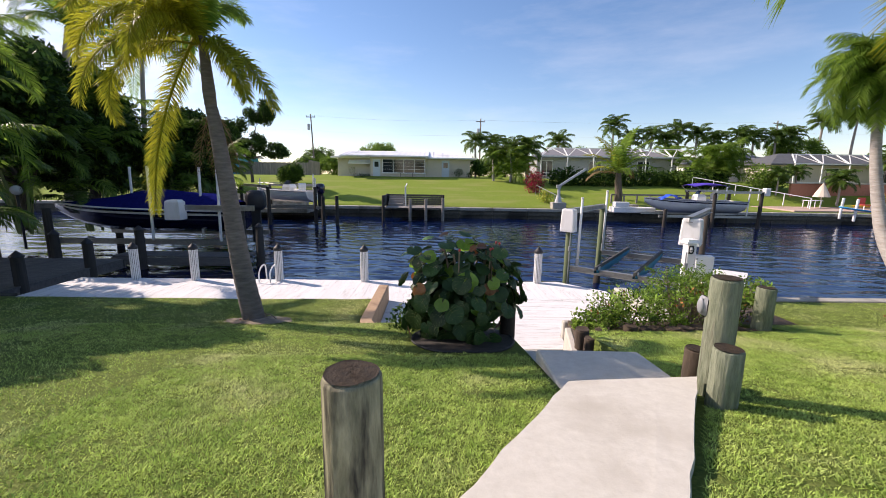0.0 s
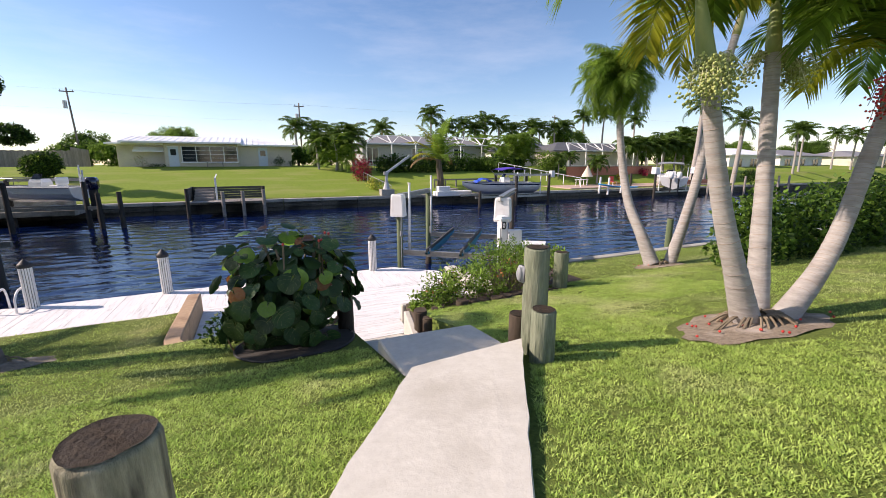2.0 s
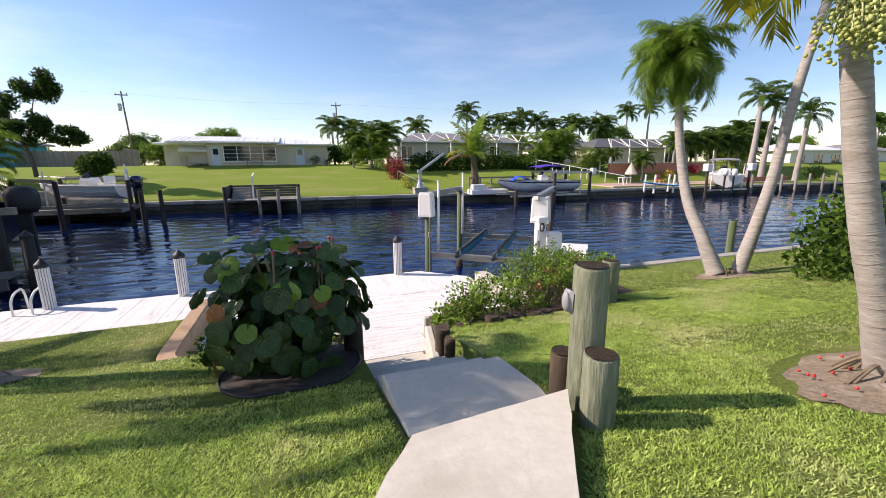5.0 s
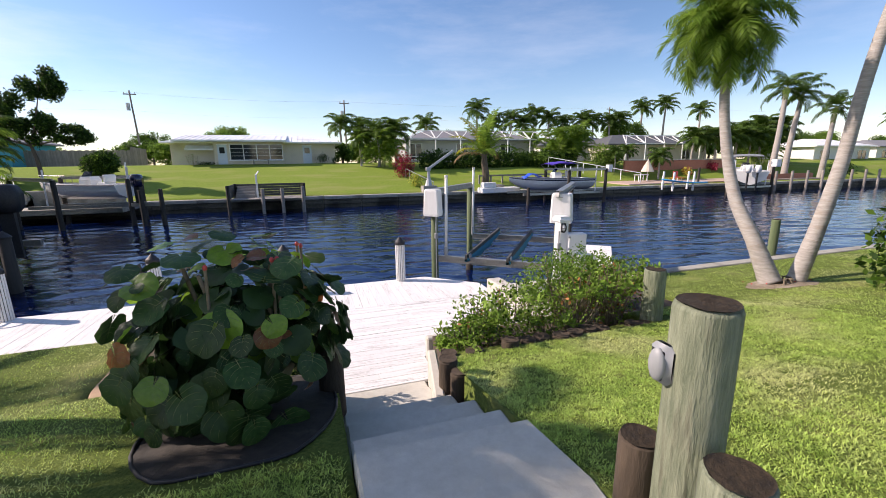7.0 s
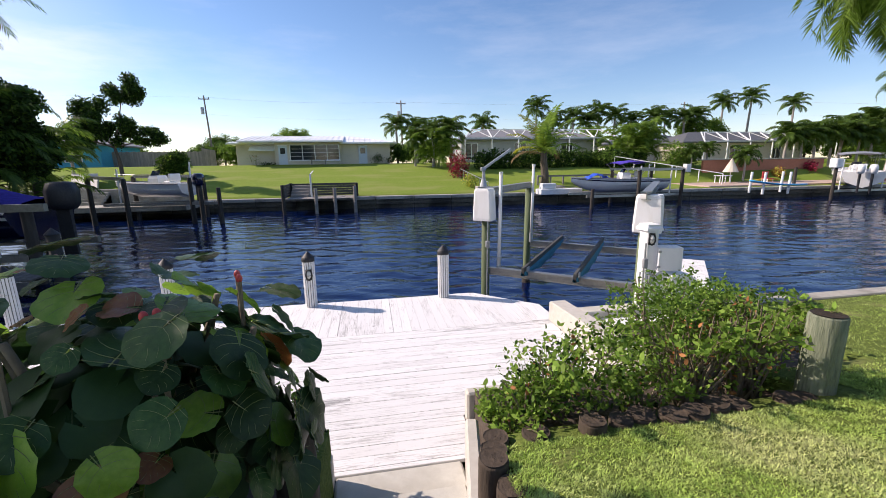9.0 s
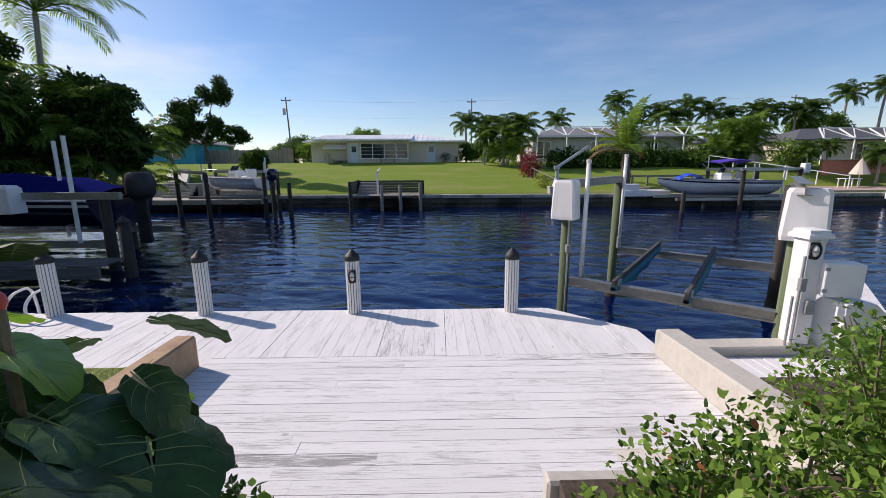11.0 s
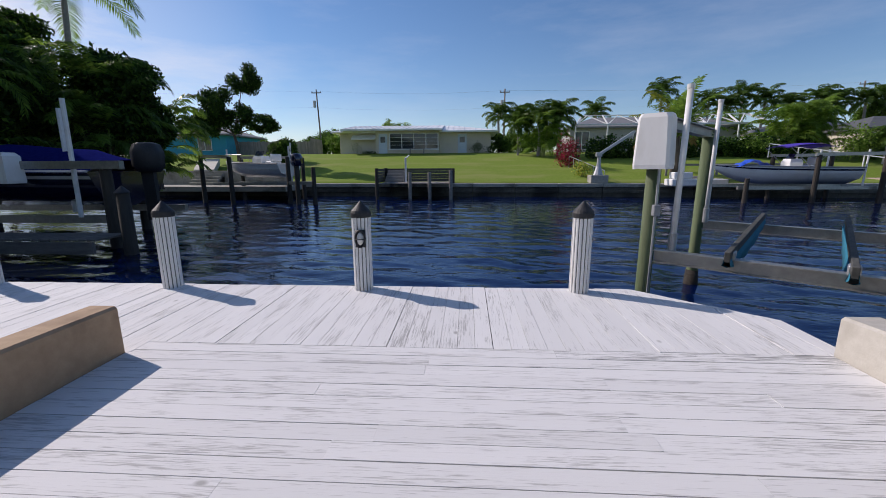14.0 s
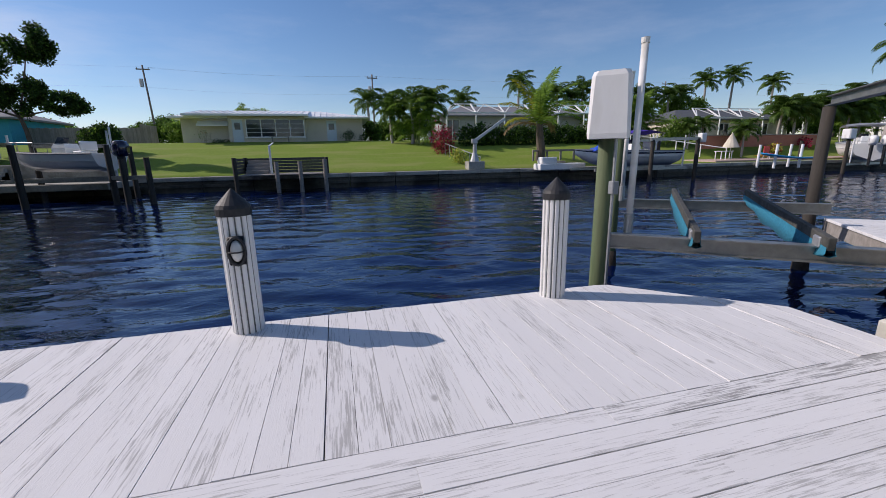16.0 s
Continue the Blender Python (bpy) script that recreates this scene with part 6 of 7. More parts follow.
# ---- utility poles ----
def utility_pole(x, y, z0, z1, lean, label):
    ob = thing("utility_pole", label, "utility pole", "poles")
    part("pole", Geo().tube([(x + lean, y, z0), (x, y, z1)], [0.13, 0.09], 10), M_POLE, ob, smooth=True)
    part("cross_arm", Geo().box((x - 0.7, y - 0.05, z1 - 0.5), (x + 0.7, y + 0.05, z1 - 0.38)), M_POLE, ob)
    part("transformer", Geo().tube([(x - 0.35, y, z1 - 2.4), (x - 0.35, y, z1 - 1.5)], 0.22, 10), M_GALV, ob)
    for dx in (-0.6, 0.6):
        part("insulator", Geo().tube([(x + dx, y, z1 - 0.38), (x + dx, y, z1 - 0.2)], 0.04, 6), M_GREYPL, ob)
    return ob


utility_pole(-19.8, 66, 1.2, 10.8, 0.35, "leaning grey wooden utility pole")
utility_pole(6.7, 66, 1.2, 10.5, 0, "grey wooden utility pole with a transformer")
utility_pole(57, 70, 1.2, 11.5, 0, "thin grey utility pole behind houses")
for dx, dz in ((-0.6, 0), (0.6, 0), (0, -2.2)):
    wire = Geo()
    posts = [(-150, 12), (-19.8, 10.6), (6.7, 10.3), (57, 11.3), (200, 12)]
    for (xa, za), (xb, zb) in zip(posts, posts[1:]):
        wire.tube([(xa + dx + (xb - xa) * s, 66 + (4 * s if xa > 0 else 0), za + dz + (zb - za) * s - 1.6 * s * (1 - s)) for s in (k / 12 for k in range(13))], 0.0035, 4, False)
    tagged(part("power_line", wire, M_GREYPL), "thin grey power line between poles", "power line", "power lines")


# ---- far trees and palms ----
def tree(label, x, y, z0, trunk, crowns, per, size, mats, seed, r=0.18, group="far trees"):
    ob = thing("tree", label, "tree", group)
    rng = random.Random(seed)
    top = (x + rng.uniform(-0.3, 0.3), y, z0 + trunk)
    part("trunk", Geo().tube(curve_points([(x, y, z0 - 0.2), (x + rng.uniform(-0.15, 0.15), y, z0 + trunk * 0.5), top], 4), [r - 0.4 * r * i / 8 for i in range(9)], 8), M_TRUNK, ob, smooth=True)
    for c in crowns:
        mid = tuple((p + q) / 2 + rng.uniform(-0.2, 0.2) for p, q in zip(top, c[:3]))
        part("limb", Geo().tube(curve_points([top, mid, c[:3]], 4), [r * 0.5 - 0.05 * r * i for i in range(9)], 6), M_TRUNK, ob, smooth=True)
    rng2 = np.random.default_rng(seed)
    cl = []
    for cx, cy, cz, rx, ry, rz in crowns:
        for k in range(9):
            d = rng2.normal(size=3)
            d /= np.linalg.norm(d)
            cl.append((cx + d[0] * rx * 0.65, cy + d[1] * ry * 0.65, cz + d[2] * rz * 0.65, rx * 0.42, ry * 0.42, rz * 0.4))
    for j, (m, share) in enumerate(mats):
        part("crown", leaf_cloud("crown", cl, per * share, size, seed * 3 + j, 0.2), m, ob)
    return ob


tree("open dark tree with clumped leaves on the lawn", -19.6, 44, 0.9, 2.2, [(-21.1, 44, 5.4, 1.7, 1.4, 2.2), (-18.5, 44, 7.9, 1.6, 1.3, 1.5), (-19.2, 44, 4.5, 1.3, 1.2, 1.5), (-17.0, 44, 3.8, 1.4, 1.2, 1.1), (-22.4, 44, 3.9, 1.5, 1.3, 1.3)], 1500, 0.2, ((M_LEAF_DARK, 1.0), (M_LEAF, 0.2)), 201)
far = [(5.6, 60, 4.6, 1.8), (8.8, 66, 5.2, 2.6), (-15.8, 63, 4.6, 2.2), (-20, 66, 5.2, 2.8), (39, 78, 6, 4), (-12, 85, 8, 3.5), (-24, 85, 7, 4), (-40, 88, 7, 5), (-6, 95, 7, 3), (12, 72, 6.5, 3.5), (24, 78, 7, 4), (-14, 68, 4.6, 2.2), (63, 53, 6.6, 4.0), (70, 52, 7.0, 4.5), (56, 64, 8, 5), (90, 62, 8, 6), (110, 66, 8, 7), (46, 82, 8, 5), (76, 56, 6, 4), (-55, 60, 8, 6), (-70, 55, 9, 7), (135, 62, 8, 7), (-9.5, 64, 6.3, 1.6)]
for k, (x, y, top, r) in enumerate(far):
    rng = random.Random(k)
    z0 = 1.2 if y > 45 else 0.4
    cs = [(x + rng.uniform(-0.55, 0.55) * r, y + rng.uniform(-0.3, 0.3) * r, z0 + (top - z0) * rng.uniform(0.3, 0.75), r * 0.6, r * 0.6, (top - z0) * 0.36) for _ in range(5)]
    tree("leafy green tree beyond the waterfront houses", x, y, z0, (top - z0) * 0.35, cs, 300, 0.27, ((M_LEAF, 0.7), (M_LEAF_LIME if k % 3 else M_LEAF_DARK, 0.4)), 300 + k, 0.2)


def far_palm(label, height, r, length, count, seed, droop=1.9, pairs=26):
    """A tall feather palm at the origin, to be copied about."""
    ob = thing("palm_tree", label, "palm tree", "far palms")
    line = curve_points([(0, 0, -0.3), (0.12, 0, height * 0.5), (0, 0.05, height)], 6)
    part("trunk", Geo().tube(line, [r * (1.25 - 0.45 * i / (len(line) - 1)) for i in range(len(line))], 9), M_BARK, ob, smooth=True)
    part("crownshaft", Geo().tube([(0, 0.05, height - 0.02), (0, 0.05, height + 0.25), (0, 0.05, height + 0.8)], [r * 0.95, r * 1.1, r * 0.45], 9), M_SHAFT, ob, smooth=True)
    rng = random.Random(seed)
    for k in range(count):
        s = k / (count - 1)
        part("frond", frond(rng, (0, 0.05, height + 0.75 - 0.3 * s), 2.4 * k + rng.uniform(-0.3, 0.3), 1.5 - 1.6 * s, length * rng.uniform(0.85, 1.1), droop * rng.uniform(0.8, 1.2), pairs, 0.75, 0.13, 0.85), M_FROND_DEEP, ob)
    return ob


royal = far_palm("tall royal palm with a smooth grey trunk", 8.0, 0.17, 2.6, 18, 401, 1.7)
royal.matrix_basis = Matrix.Translation((48.0, 63, -0.8))
for k, (x, hub) in enumerate(((5.6, 6.9), (8.4, 6.7), (18.2, 7.1), (26.4, 9.6), (31.8, 8.1), (34.2, 7.6), (36.3, 8.9), (39.2, 8.4), (45.2, 8.3), (50.8, 8.2), (53.3, 8.6), (58.2, 10.7), (62.4, 11.4), (71, 10.6), (29.0, 7.4), (42.0, 7.8))):
    copy_thing(royal, Matrix.Translation((x, 62 + 0.3 * (k % 4), hub - 8.95)) @ Matrix.Rotation(k * 1.3, 4, "Z"))
short = far_palm("short feathery palm in a garden planting", 3.0, 0.13, 2.3, 18, 402, 1.7)
short.matrix_basis = Matrix.Translation((50.5, 43.4, 0.3))
for k, (x, y, z) in enumerate(((52.5, 43.6, 0.6), (54.5, 43.2, 0.4), (56.5, 43.6, 0.5), (48.5, 43.4, 0.5), (58.5, 43.3, 0.2), (57.2, 44.4, 1.2), (60.5, 43.5, 0.8), (8.4, 47.5, 1.0), (10.4, 47.8, 1.2), (6.6, 48.2, 0.4), (64, 46, 2.2), (66.5, 45, 2.0), (40.5, 40.8, -1.9), (35.5, 42.5, -1.4), (38.3, 43.5, -1.2), (-24, 45, 0.0))):
    base = far_z(y - bank_y(x), x)
    copy_thing(short, Matrix.Translation((x, y, base)) @ Matrix.Rotation(k * 0.9, 4, "Z") @ Matrix.Scale((z + 3.9 - base) / 3.9, 4))
big = far_palm("tall royal palm with a pale leaning trunk", 9.6, 0.3, 3.1, 15, 403, 1.8, 26)
big.matrix_basis = Matrix.Translation((53.5, 36.9, -0.9)) @ Matrix.Rotation(radians(4), 4, "Y")
copy_thing(big, Matrix.Translation((56.3, 37.2, -1.4)) @ Matrix.Rotation(radians(6), 4, "Y") @ Matrix.Rotation(2, 4, "Z"))
copy_thing(big, Matrix.Translation((63.4, 37.5, -2.6)) @ Matrix.Rotation(radians(5), 4, "Y") @ Matrix.Rotation(4, 4, "Z"))
for k, (x, y) in enumerate(((84, 40), (88, 41), (104, 43), (109, 42), (128, 44))):
    copy_thing(royal, Matrix.Translation((x, y, -1.5)) @ Matrix.Rotation(k, 4, "Z"))
# rough-trunked coconut palm by the far seawall
ob = thing("palm_tree", "young coconut palm with a rough booted trunk", "palm tree")
part("trunk", Geo().tube([(16.9, 38, -1.0), (16.95, 38, 0.3), (16.8, 38, 1.3), (16.75, 38, 2.5)], [0.42, 0.34, 0.3, 0.22], 10), M_TRUNK, ob)
rng = random.Random(9)
for k in range(18):
    s = k / 17
    part("frond", frond(rng, (16.75, 38, 2.4 - 0.5 * s), 2.4 * k, 1.5 - 1.0 * s, 4.2 - 1.0 * s, 0.7 + 0.9 * s, 34, 0.7, 0.11, 0.5), M_FROND_DRY if k > 15 else (M_FROND_YEL if k % 5 == 4 else M_FROND), ob)
blob_bush("leafy garden shrubs along the terrace", 37.0, 45, 0.3, 1.8, 2.6, ((M_LEAF, 0.9), (M_LEAF_LIME, 0.3)), 120, 0.2)
blob_bush("feathery green shrub on the slope", 34, 43.5, 0.2, 1.6, 3.2, ((M_LEAF_LIME, 0.5), (M_LEAF, 0.4)), 121, 0.2)
blob_bush("red-leaved ti plants by the patio", 50.0, 41.8, -0.9, 0.9, 2.3, ((M_LEAF_RED, 1.0),), 122, 0.2)
blob_bush("orange and yellow croton by the patio", 45.5, 41.5, -0.9, 1.0, 1.5, ((M_LEAF_YEL, 0.6), (M_LEAF_RUST, 0.5)), 123, 0.2)
blob_bush("dark rounded shrub at the water's edge", 66, 37, -1.0, 1.6, 2.0, ((M_LEAF_DARK, 1.0),), 124, 0.2)
blob_bush("leafy shrub row by the terrace rail", 26.5, 46, 0.8, 2.5, 1.8, ((M_LEAF, 0.8), (M_LEAF_LIME, 0.3)), 125, 0.2)


# ---- far docks ----
dk = thing("far_dock", "recessed grey wooden dock in the far seawall", "dock")
for k in range(24):
    part("plank", Geo().box((-4.3 + 0.2 * k, 33.6, -0.98), (-4.12 + 0.2 * k, 36.6, -0.93), 0.006), M_GREYWOOD, dk)
for xx, yy, top in ((-4.4, 33.5, 0.05), (-2.2, 33.5, -0.2), (-0.9, 33.5, -0.2), (0.5, 33.5, -0.1), (-4.4, 36.6, 0.05), (0.55, 36.6, 0.0)):
    part("post", Geo().tube([(xx, yy, -3.2), (xx, yy, top)], 0.12, 10), M_PILE_DARK if yy > 35 or xx in (-4.4,) else M_GREYWOOD, dk)
# darker timber than the planks: the recess's inner shade put into the boards
for k in range(5):
    part("back_board", Geo().box((-4.4, 36.75, -0.92 + 0.19 * k), (0.6, 36.8, -0.75 + 0.19 * k), 0.006), M_BUNK, dk)
    part("side_board", Geo().box((-4.5, 33.8 + 0.0 * k, -0.92 + 0.19 * k), (-4.42, 36.7, -0.75 + 0.19 * k), 0.006), M_BUNK, dk)
for k in range(4):
    part("step", Geo().box((-4.2, 35.2 + 0.35 * k, -0.93 + 0.0), (-2.9, 35.5 + 0.35 * k, -0.72 + 0.2 * k), 0.01), M_GREYWOOD, dk)
part("white_post", Geo().box((-2.75, 35.0, -0.93), (-2.63, 35.12, 0.75), 0.01), M_WHITE, dk, "white handrail post")
part("hand_rail", Geo().beam((-2.7, 35.05, 0.7), (-2.7, 36.9, 0.95), 0.08, 0.06), M_WHITE, dk, "white handrail")

crane = thing("davit_crane", "grey steel davit crane on a concrete block", "crane")
part("base_block", Geo().box((10.2, 35.75, -1.06), (11.4, 36.7, -0.5), 0.03), M_CONCRETE_OLD, crane, "concrete base block")
part("column", Geo().tube([(10.8, 36.2, -0.52), (10.8, 36.2, 0.1), (10.8, 36.2, 0.9)], [0.35, 0.16, 0.12], 10), M_GALV, crane)
part("arm", Geo().beam((10.65, 36.1, 0.85), (13.2, 36.6, 2.45), 0.14, 0.18), M_GALV, crane)
part("winch", Geo().box((10.55, 36.0, 0.75), (10.95, 36.3, 1.05), 0.03), M_GALV, crane)
block = thing("planter_block", "grey concrete block by the seawall", "block")
part("body", Geo().box((16.2, 35.7, -1.06), (17.8, 36.7, -0.6), 0.03), M_CONCRETE_OLD, block)
mf = thing("mesh_fence", "short leaning wire mesh fence by the seawall", "fence")
part("top_rail", Geo().beam((9.9, 41, 0.9), (11.3, 36.4, -0.2), 0.05, 0.05), M_GALV, mf)
for k in range(8):
    s = k / 7
    part("picket", Geo().box((9.9 + 1.4 * s - 0.015, 41 - 4.6 * s, -0.5 - 0.6 * s), (9.9 + 1.4 * s + 0.015, 41 - 4.6 * s + 0.03, 0.9 - 1.1 * s)), M_GALV, mf)


# ---- boats ----
def hull_rings(L, beam, low, high, flare=0.25, n=14):
    rings = []
    for i in range(n + 1):
        s = i / n
        half = beam / 2 * (1 - max(0.0, (s - 0.45) / 0.55) ** 2.2)
        half = max(half, 0.012)
        keel = low + (high - low) * 0.85 * max(0.0, (s - 0.6) / 0.4) ** 2.4
        gun = high + 0.18 * (high - low) * s ** 2
        chine = keel + (gun - keel) * 0.35
        x = L * s
        side = [(half, gun), (half * (1 - flare * 0.4), (gun + chine) / 2), (half * (1 - flare), chine), (0, keel)]
        ring = [(x, y, z) for y, z in side] + [(x, -y, z) for y, z in side[-2::-1]]
        rings.append(ring)
    return rings


def boat(at, label, L, beam, low, high, hull_mat, stripe=None, console=True, outboards=1, bimini=None, cover=None, rails=False, arch=False, motor_z=0.0):
    b = thing("boat", label, "boat", at=at)
    rings = hull_rings(L, beam, low, high)
    part("hull", Geo().loft(rings, False, False), hull_mat, b, "", True)
    part("transom", Geo().add([p for p in rings[0]], [tuple(range(7))[::-1]]), hull_mat, b)
    if stripe:
        g = Geo()
        for sg in (0, 6):
            j = 1 if sg == 0 else 5
            strip = [[tuple(Vector(r[sg]).lerp(Vector(r[j]), u) + Vector((0, 0.008 * (1 if sg == 0 else -1), 0))) for u in (0.35, 0.62)] for r in rings]
            g.loft(strip)
        part("stripe", g, stripe, b, "contrasting hull stripe")
    # gunwale and inner floor
    g = Geo()
    g.tube([r[0] for r in rings], 0.04, 6)
    g.tube([r[6] for r in rings], 0.04, 6)
    part("rub_rail", g, M_GEL if hull_mat is not M_GEL else M_GREYPL, b)
    if cover is None:
        g = Geo().loft([[(r[0][0], r[0][1] * 0.96, r[0][2] - (0.02 if r[0][0] > L * 0.62 else 0.35)), (r[0][0], -r[0][1] * 0.96, r[0][2] - (0.02 if r[0][0] > L * 0.62 else 0.35))] for r in rings])
        part("deck", g, M_GEL, b)
    if console:
        cx = L * 0.42
        c = part("console", Geo().loft([[(cx + dx * s, dy * s, z) for dx, dy in ((-0.35, -0.42), (0.35, -0.42), (0.35, 0.42), (-0.35, 0.42))] for s, z in ((1, high - 0.34), (1, high + 0.3), (0.8, high + 0.5))], True, True), M_GEL, b)
        part("windscreen", Geo().add([(cx + 0.2, -0.35, high + 0.5), (cx + 0.2, 0.35, high + 0.5), (cx + 0.02, 0.3, high + 0.8), (cx + 0.02, -0.3, high + 0.8)], [(0, 1, 2, 3)]), M_GLASS, c)
        part("seat", Geo().box((cx - 1.2, -0.45, high - 0.34), (cx - 0.7, 0.45, high + 0.15), 0.05), M_GEL, b)
        part("seat_back", Geo().box((cx - 1.25, -0.45, high + 0.154), (cx - 1.1, 0.45, high + 0.6), 0.04), M_GEL, b)
    for k in range(outboards):
        yy = (k - (outboards - 1) / 2) * 0.75
        hi = high + motor_z
        o = part("outboard", Geo().loft([[(-0.55 + dx * s, yy + dy * s, z) for dx, dy in ((-0.3, -0.2), (0.15, -0.24), (0.33, -0.16), (0.33, 0.16), (0.15, 0.24), (-0.3, 0.2))] for s, z in ((0.7, hi - 0.15), (1.0, hi + 0.0), (1.05, hi + 0.35), (0.85, hi + 0.55), (0.5, hi + 0.6))], True, True), M_NAVY_HULL if cover is None and hull_mat is M_GEL and not arch else (M_GEL if arch else M_BLACK), b, "outboard motor", True)
        part("leg", Geo().loft([[(-0.55 + dx, yy + dy * s, z) for dx, dy in ((-0.14, -0.06), (0.2, -0.06), (0.2, 0.06), (-0.14, 0.06))] for s, z in ((1, hi - 0.15), (0.8, low + 0.1), (0.6, low - 0.4))], True, True), M_BLACK, o)
    if bimini:
        x0, x1, z, m = bimini
        g = Geo().loft([[(x0 + (x1 - x0) * s, beam * 0.45 * t, z + 0.18 * math.sin(math.pi * s) - 0.1 * t * t) for t in (-1, -0.5, 0, 0.5, 1)] for s in (0, 0.25, 0.5, 0.75, 1)])
        g.loft([[(x0 + (x1 - x0) * s, beam * 0.45 * t, z - 0.05 + 0.18 * math.sin(math.pi * s) - 0.1 * t * t) for t in (-1, -0.5, 0, 0.5, 1)] for s in (0, 0.25, 0.5, 0.75, 1)])
        bi = part("bimini", g, m, b, "canvas sun top")
        for s in (-1, 1):
            for xx in (x0 + 0.1, x1 - 0.1):
                part("strut", Geo().tube([((x0 + x1) / 2, s * beam * 0.46, high), (xx, s * beam * 0.44, z - 0.08)], 0.02, 6), M_ALU, bi)
    if rails:
        g = Geo()
        for s in (-1, 1):
            pts = [(L * u, s * beam / 2 * 0.9 * (1 - max(0, (u - 0.45) / 0.55) ** 2.2), high + 0.5 + 0.1 * u) for u in (0.55, 0.65, 0.75, 0.85, 0.95, 1.0)]
            g.tube(pts, 0.018, 5)
            for p in pts[::2]:
                g.tube([p, (p[0], p[1], p[2] - 0.5)], 0.014, 5)
        part("bow_rail", g, M_ALU, b, "steel bow rail")
    return b


def boat_lift_far(posts, beams, label, guide=()):
    ob = thing("boat_lift", label, "boat lift")
    for x, y, top in posts:
        part("post", Geo().tube([(x, y, -3.3), (x, y, top)], [0.15, 0.12], 10), M_PILE_DARK, ob)
    for a, b in beams:
        part("beam", Geo().beam(a, b, 0.14, 0.18), M_ALU, ob)
    for x, y, z0, z1 in guide:
        part("guide_pole", Geo().tube([(x, y, z0), (x + 0.05, y, z1)], 0.05, 8), M_PVC, ob, "white guide pole")
    return ob


boat(Matrix.Translation((-9.5, 31.8, 0.28)) @ Matrix.Rotation(radians(162), 4, "Z"), "white centre console fishing boat raised on a lift", 5.3, 2.1, -0.75, 0.1, M_GEL, None, True, 1, None, None, True)
boat_lift_far([(-14.7, 31.0, 0.9), (-12.2, 29.8, 0.75), (-13.6, 33.6, 0.8), (-9.4, 33.6, 0.75), (-9.0, 30.4, 0.75), (-8.3, 29.9, 0.1), (-7.3, 29.9, 0.15)], [((-14.7, 31.0, 0.85), (-12.2, 29.8, 0.75)), ((-13.6, 33.6, 0.8), (-9.4, 33.6, 0.78)), ((-14.4, 31.6, -0.85), (-8.8, 31.2, -0.85)), ((-13.6, 33.0, -0.85), (-9.0, 32.8, -0.85)), ((-8.9, 30.2, -0.75), (-7.2, 29.9, -0.75))], "weathered boat lift holding a white boat", [(-14.0, 32.6, -0.8, 1.3), (-9.9, 32.9, -0.8, 1.7), (-9.2, 31.0, -0.8, 1.4)])
dk = thing("far_dock", "pale concrete dock beside the raised white boat", "dock", kind="structure")
part("slab", Geo().box((-24, 33.2, -1.45), (-10.5, 36.4, -1.1), 0.03), M_CONCRETE_OLD, dk)
part("wall", Geo().box((-24, 36.42, -1.2), (-11.5, 36.8, -0.1), 0.03), M_CONCRETE_OLD, dk, "grey concrete retaining wall")
for k in range(4):
    part("step", Geo().box((-18.6, 35.2 + 0.3 * k, -1.1), (-16.6, 36.4, -0.9 + 0.2 * k), 0.01), M_CONCRETE_OLD, dk)
struct("far_walk", Geo().add([(-19.2, 36.8, 0.0), (-17.6, 36.8, 0.0), (-21.5, 44, 0.95), (-23.5, 44, 0.95), (-19.2, 36.8, -0.5), (-17.6, 36.8, -0.5), (-21.5, 44, 0.4), (-23.5, 44, 0.4)], [(0, 1, 2, 3), (0, 4, 5, 1), (1, 5, 6, 2), (3, 7, 4, 0), (2, 6, 7, 3)]), M_CONCRETE, "pale concrete garden walk on the far lawn", "path")

boat(Matrix.Translation((24.3, 32.6, 0)) @ Matrix.Rotation(radians(176), 4, "Z"), "white and navy bowrider boat under a purple sun top", 7.4, 2.5, -1.0, 0.0, M_GEL, M_NAVY_HULL, True, 0, (1.4, 4.1, 1.25, M_PURPLE))
tp = thing("boat_tarp", "crumpled bright blue tarp on the boat's bow", "tarp")
rng = random.Random(4)
g = Geo().loft([[(17.8 + 1.9 * s, 32.1 + 1.1 * t, 0.02 + 0.35 * math.sin(math.pi * s) * math.cos(t * 1.4 - 0.7) + rng.uniform(0, 0.16)) for t in (0, 0.25, 0.5, 0.75, 1)] for s in (k / 8 for k in range(9))])
part("sheet", g, M_BLUE, tp)
boat_lift_far([(21.2, 30.9, 0.7), (24.8, 30.9, 0.75), (17.5, 30.9, -0.6), (21.2, 34.4, 0.7), (24.8, 34.4, 0.75)], [((21.0, 30.9, 0.72), (25.0, 30.9, 0.76)), ((21.0, 34.4, 0.72), (25.0, 34.4, 0.76)), ((17.2, 31.2, -1.15), (24.9, 31.2, -1.15)), ((17.2, 34, -1.15), (24.9, 34, -1.15))], "boat lift holding the white and navy boat", [(21.6, 31.4, -1.1, 1.0), (24.2, 31.4, -1.1, 1.0), (24.2, 34, -1.1, 1.1)])
lb = thing("lift_box", "white lift motor box on the far dock", "motor box")
part("body", Geo().box((24.9, 30.7, 0.5), (25.3, 31.1, 1.1), 0.04), M_VINYL, lb)
dk = thing("far_dock", "white dock and grey rail beside the navy boat", "dock")
part("slab", Geo().box((15.0, 34.3, -1.2), (18.6, 35.4, -0.75), 0.05), M_WHITE, dk)
part("bin", Geo().box((15.2, 34.5, -0.748), (16.4, 35.2, -0.3), 0.05), M_WHITE, dk)
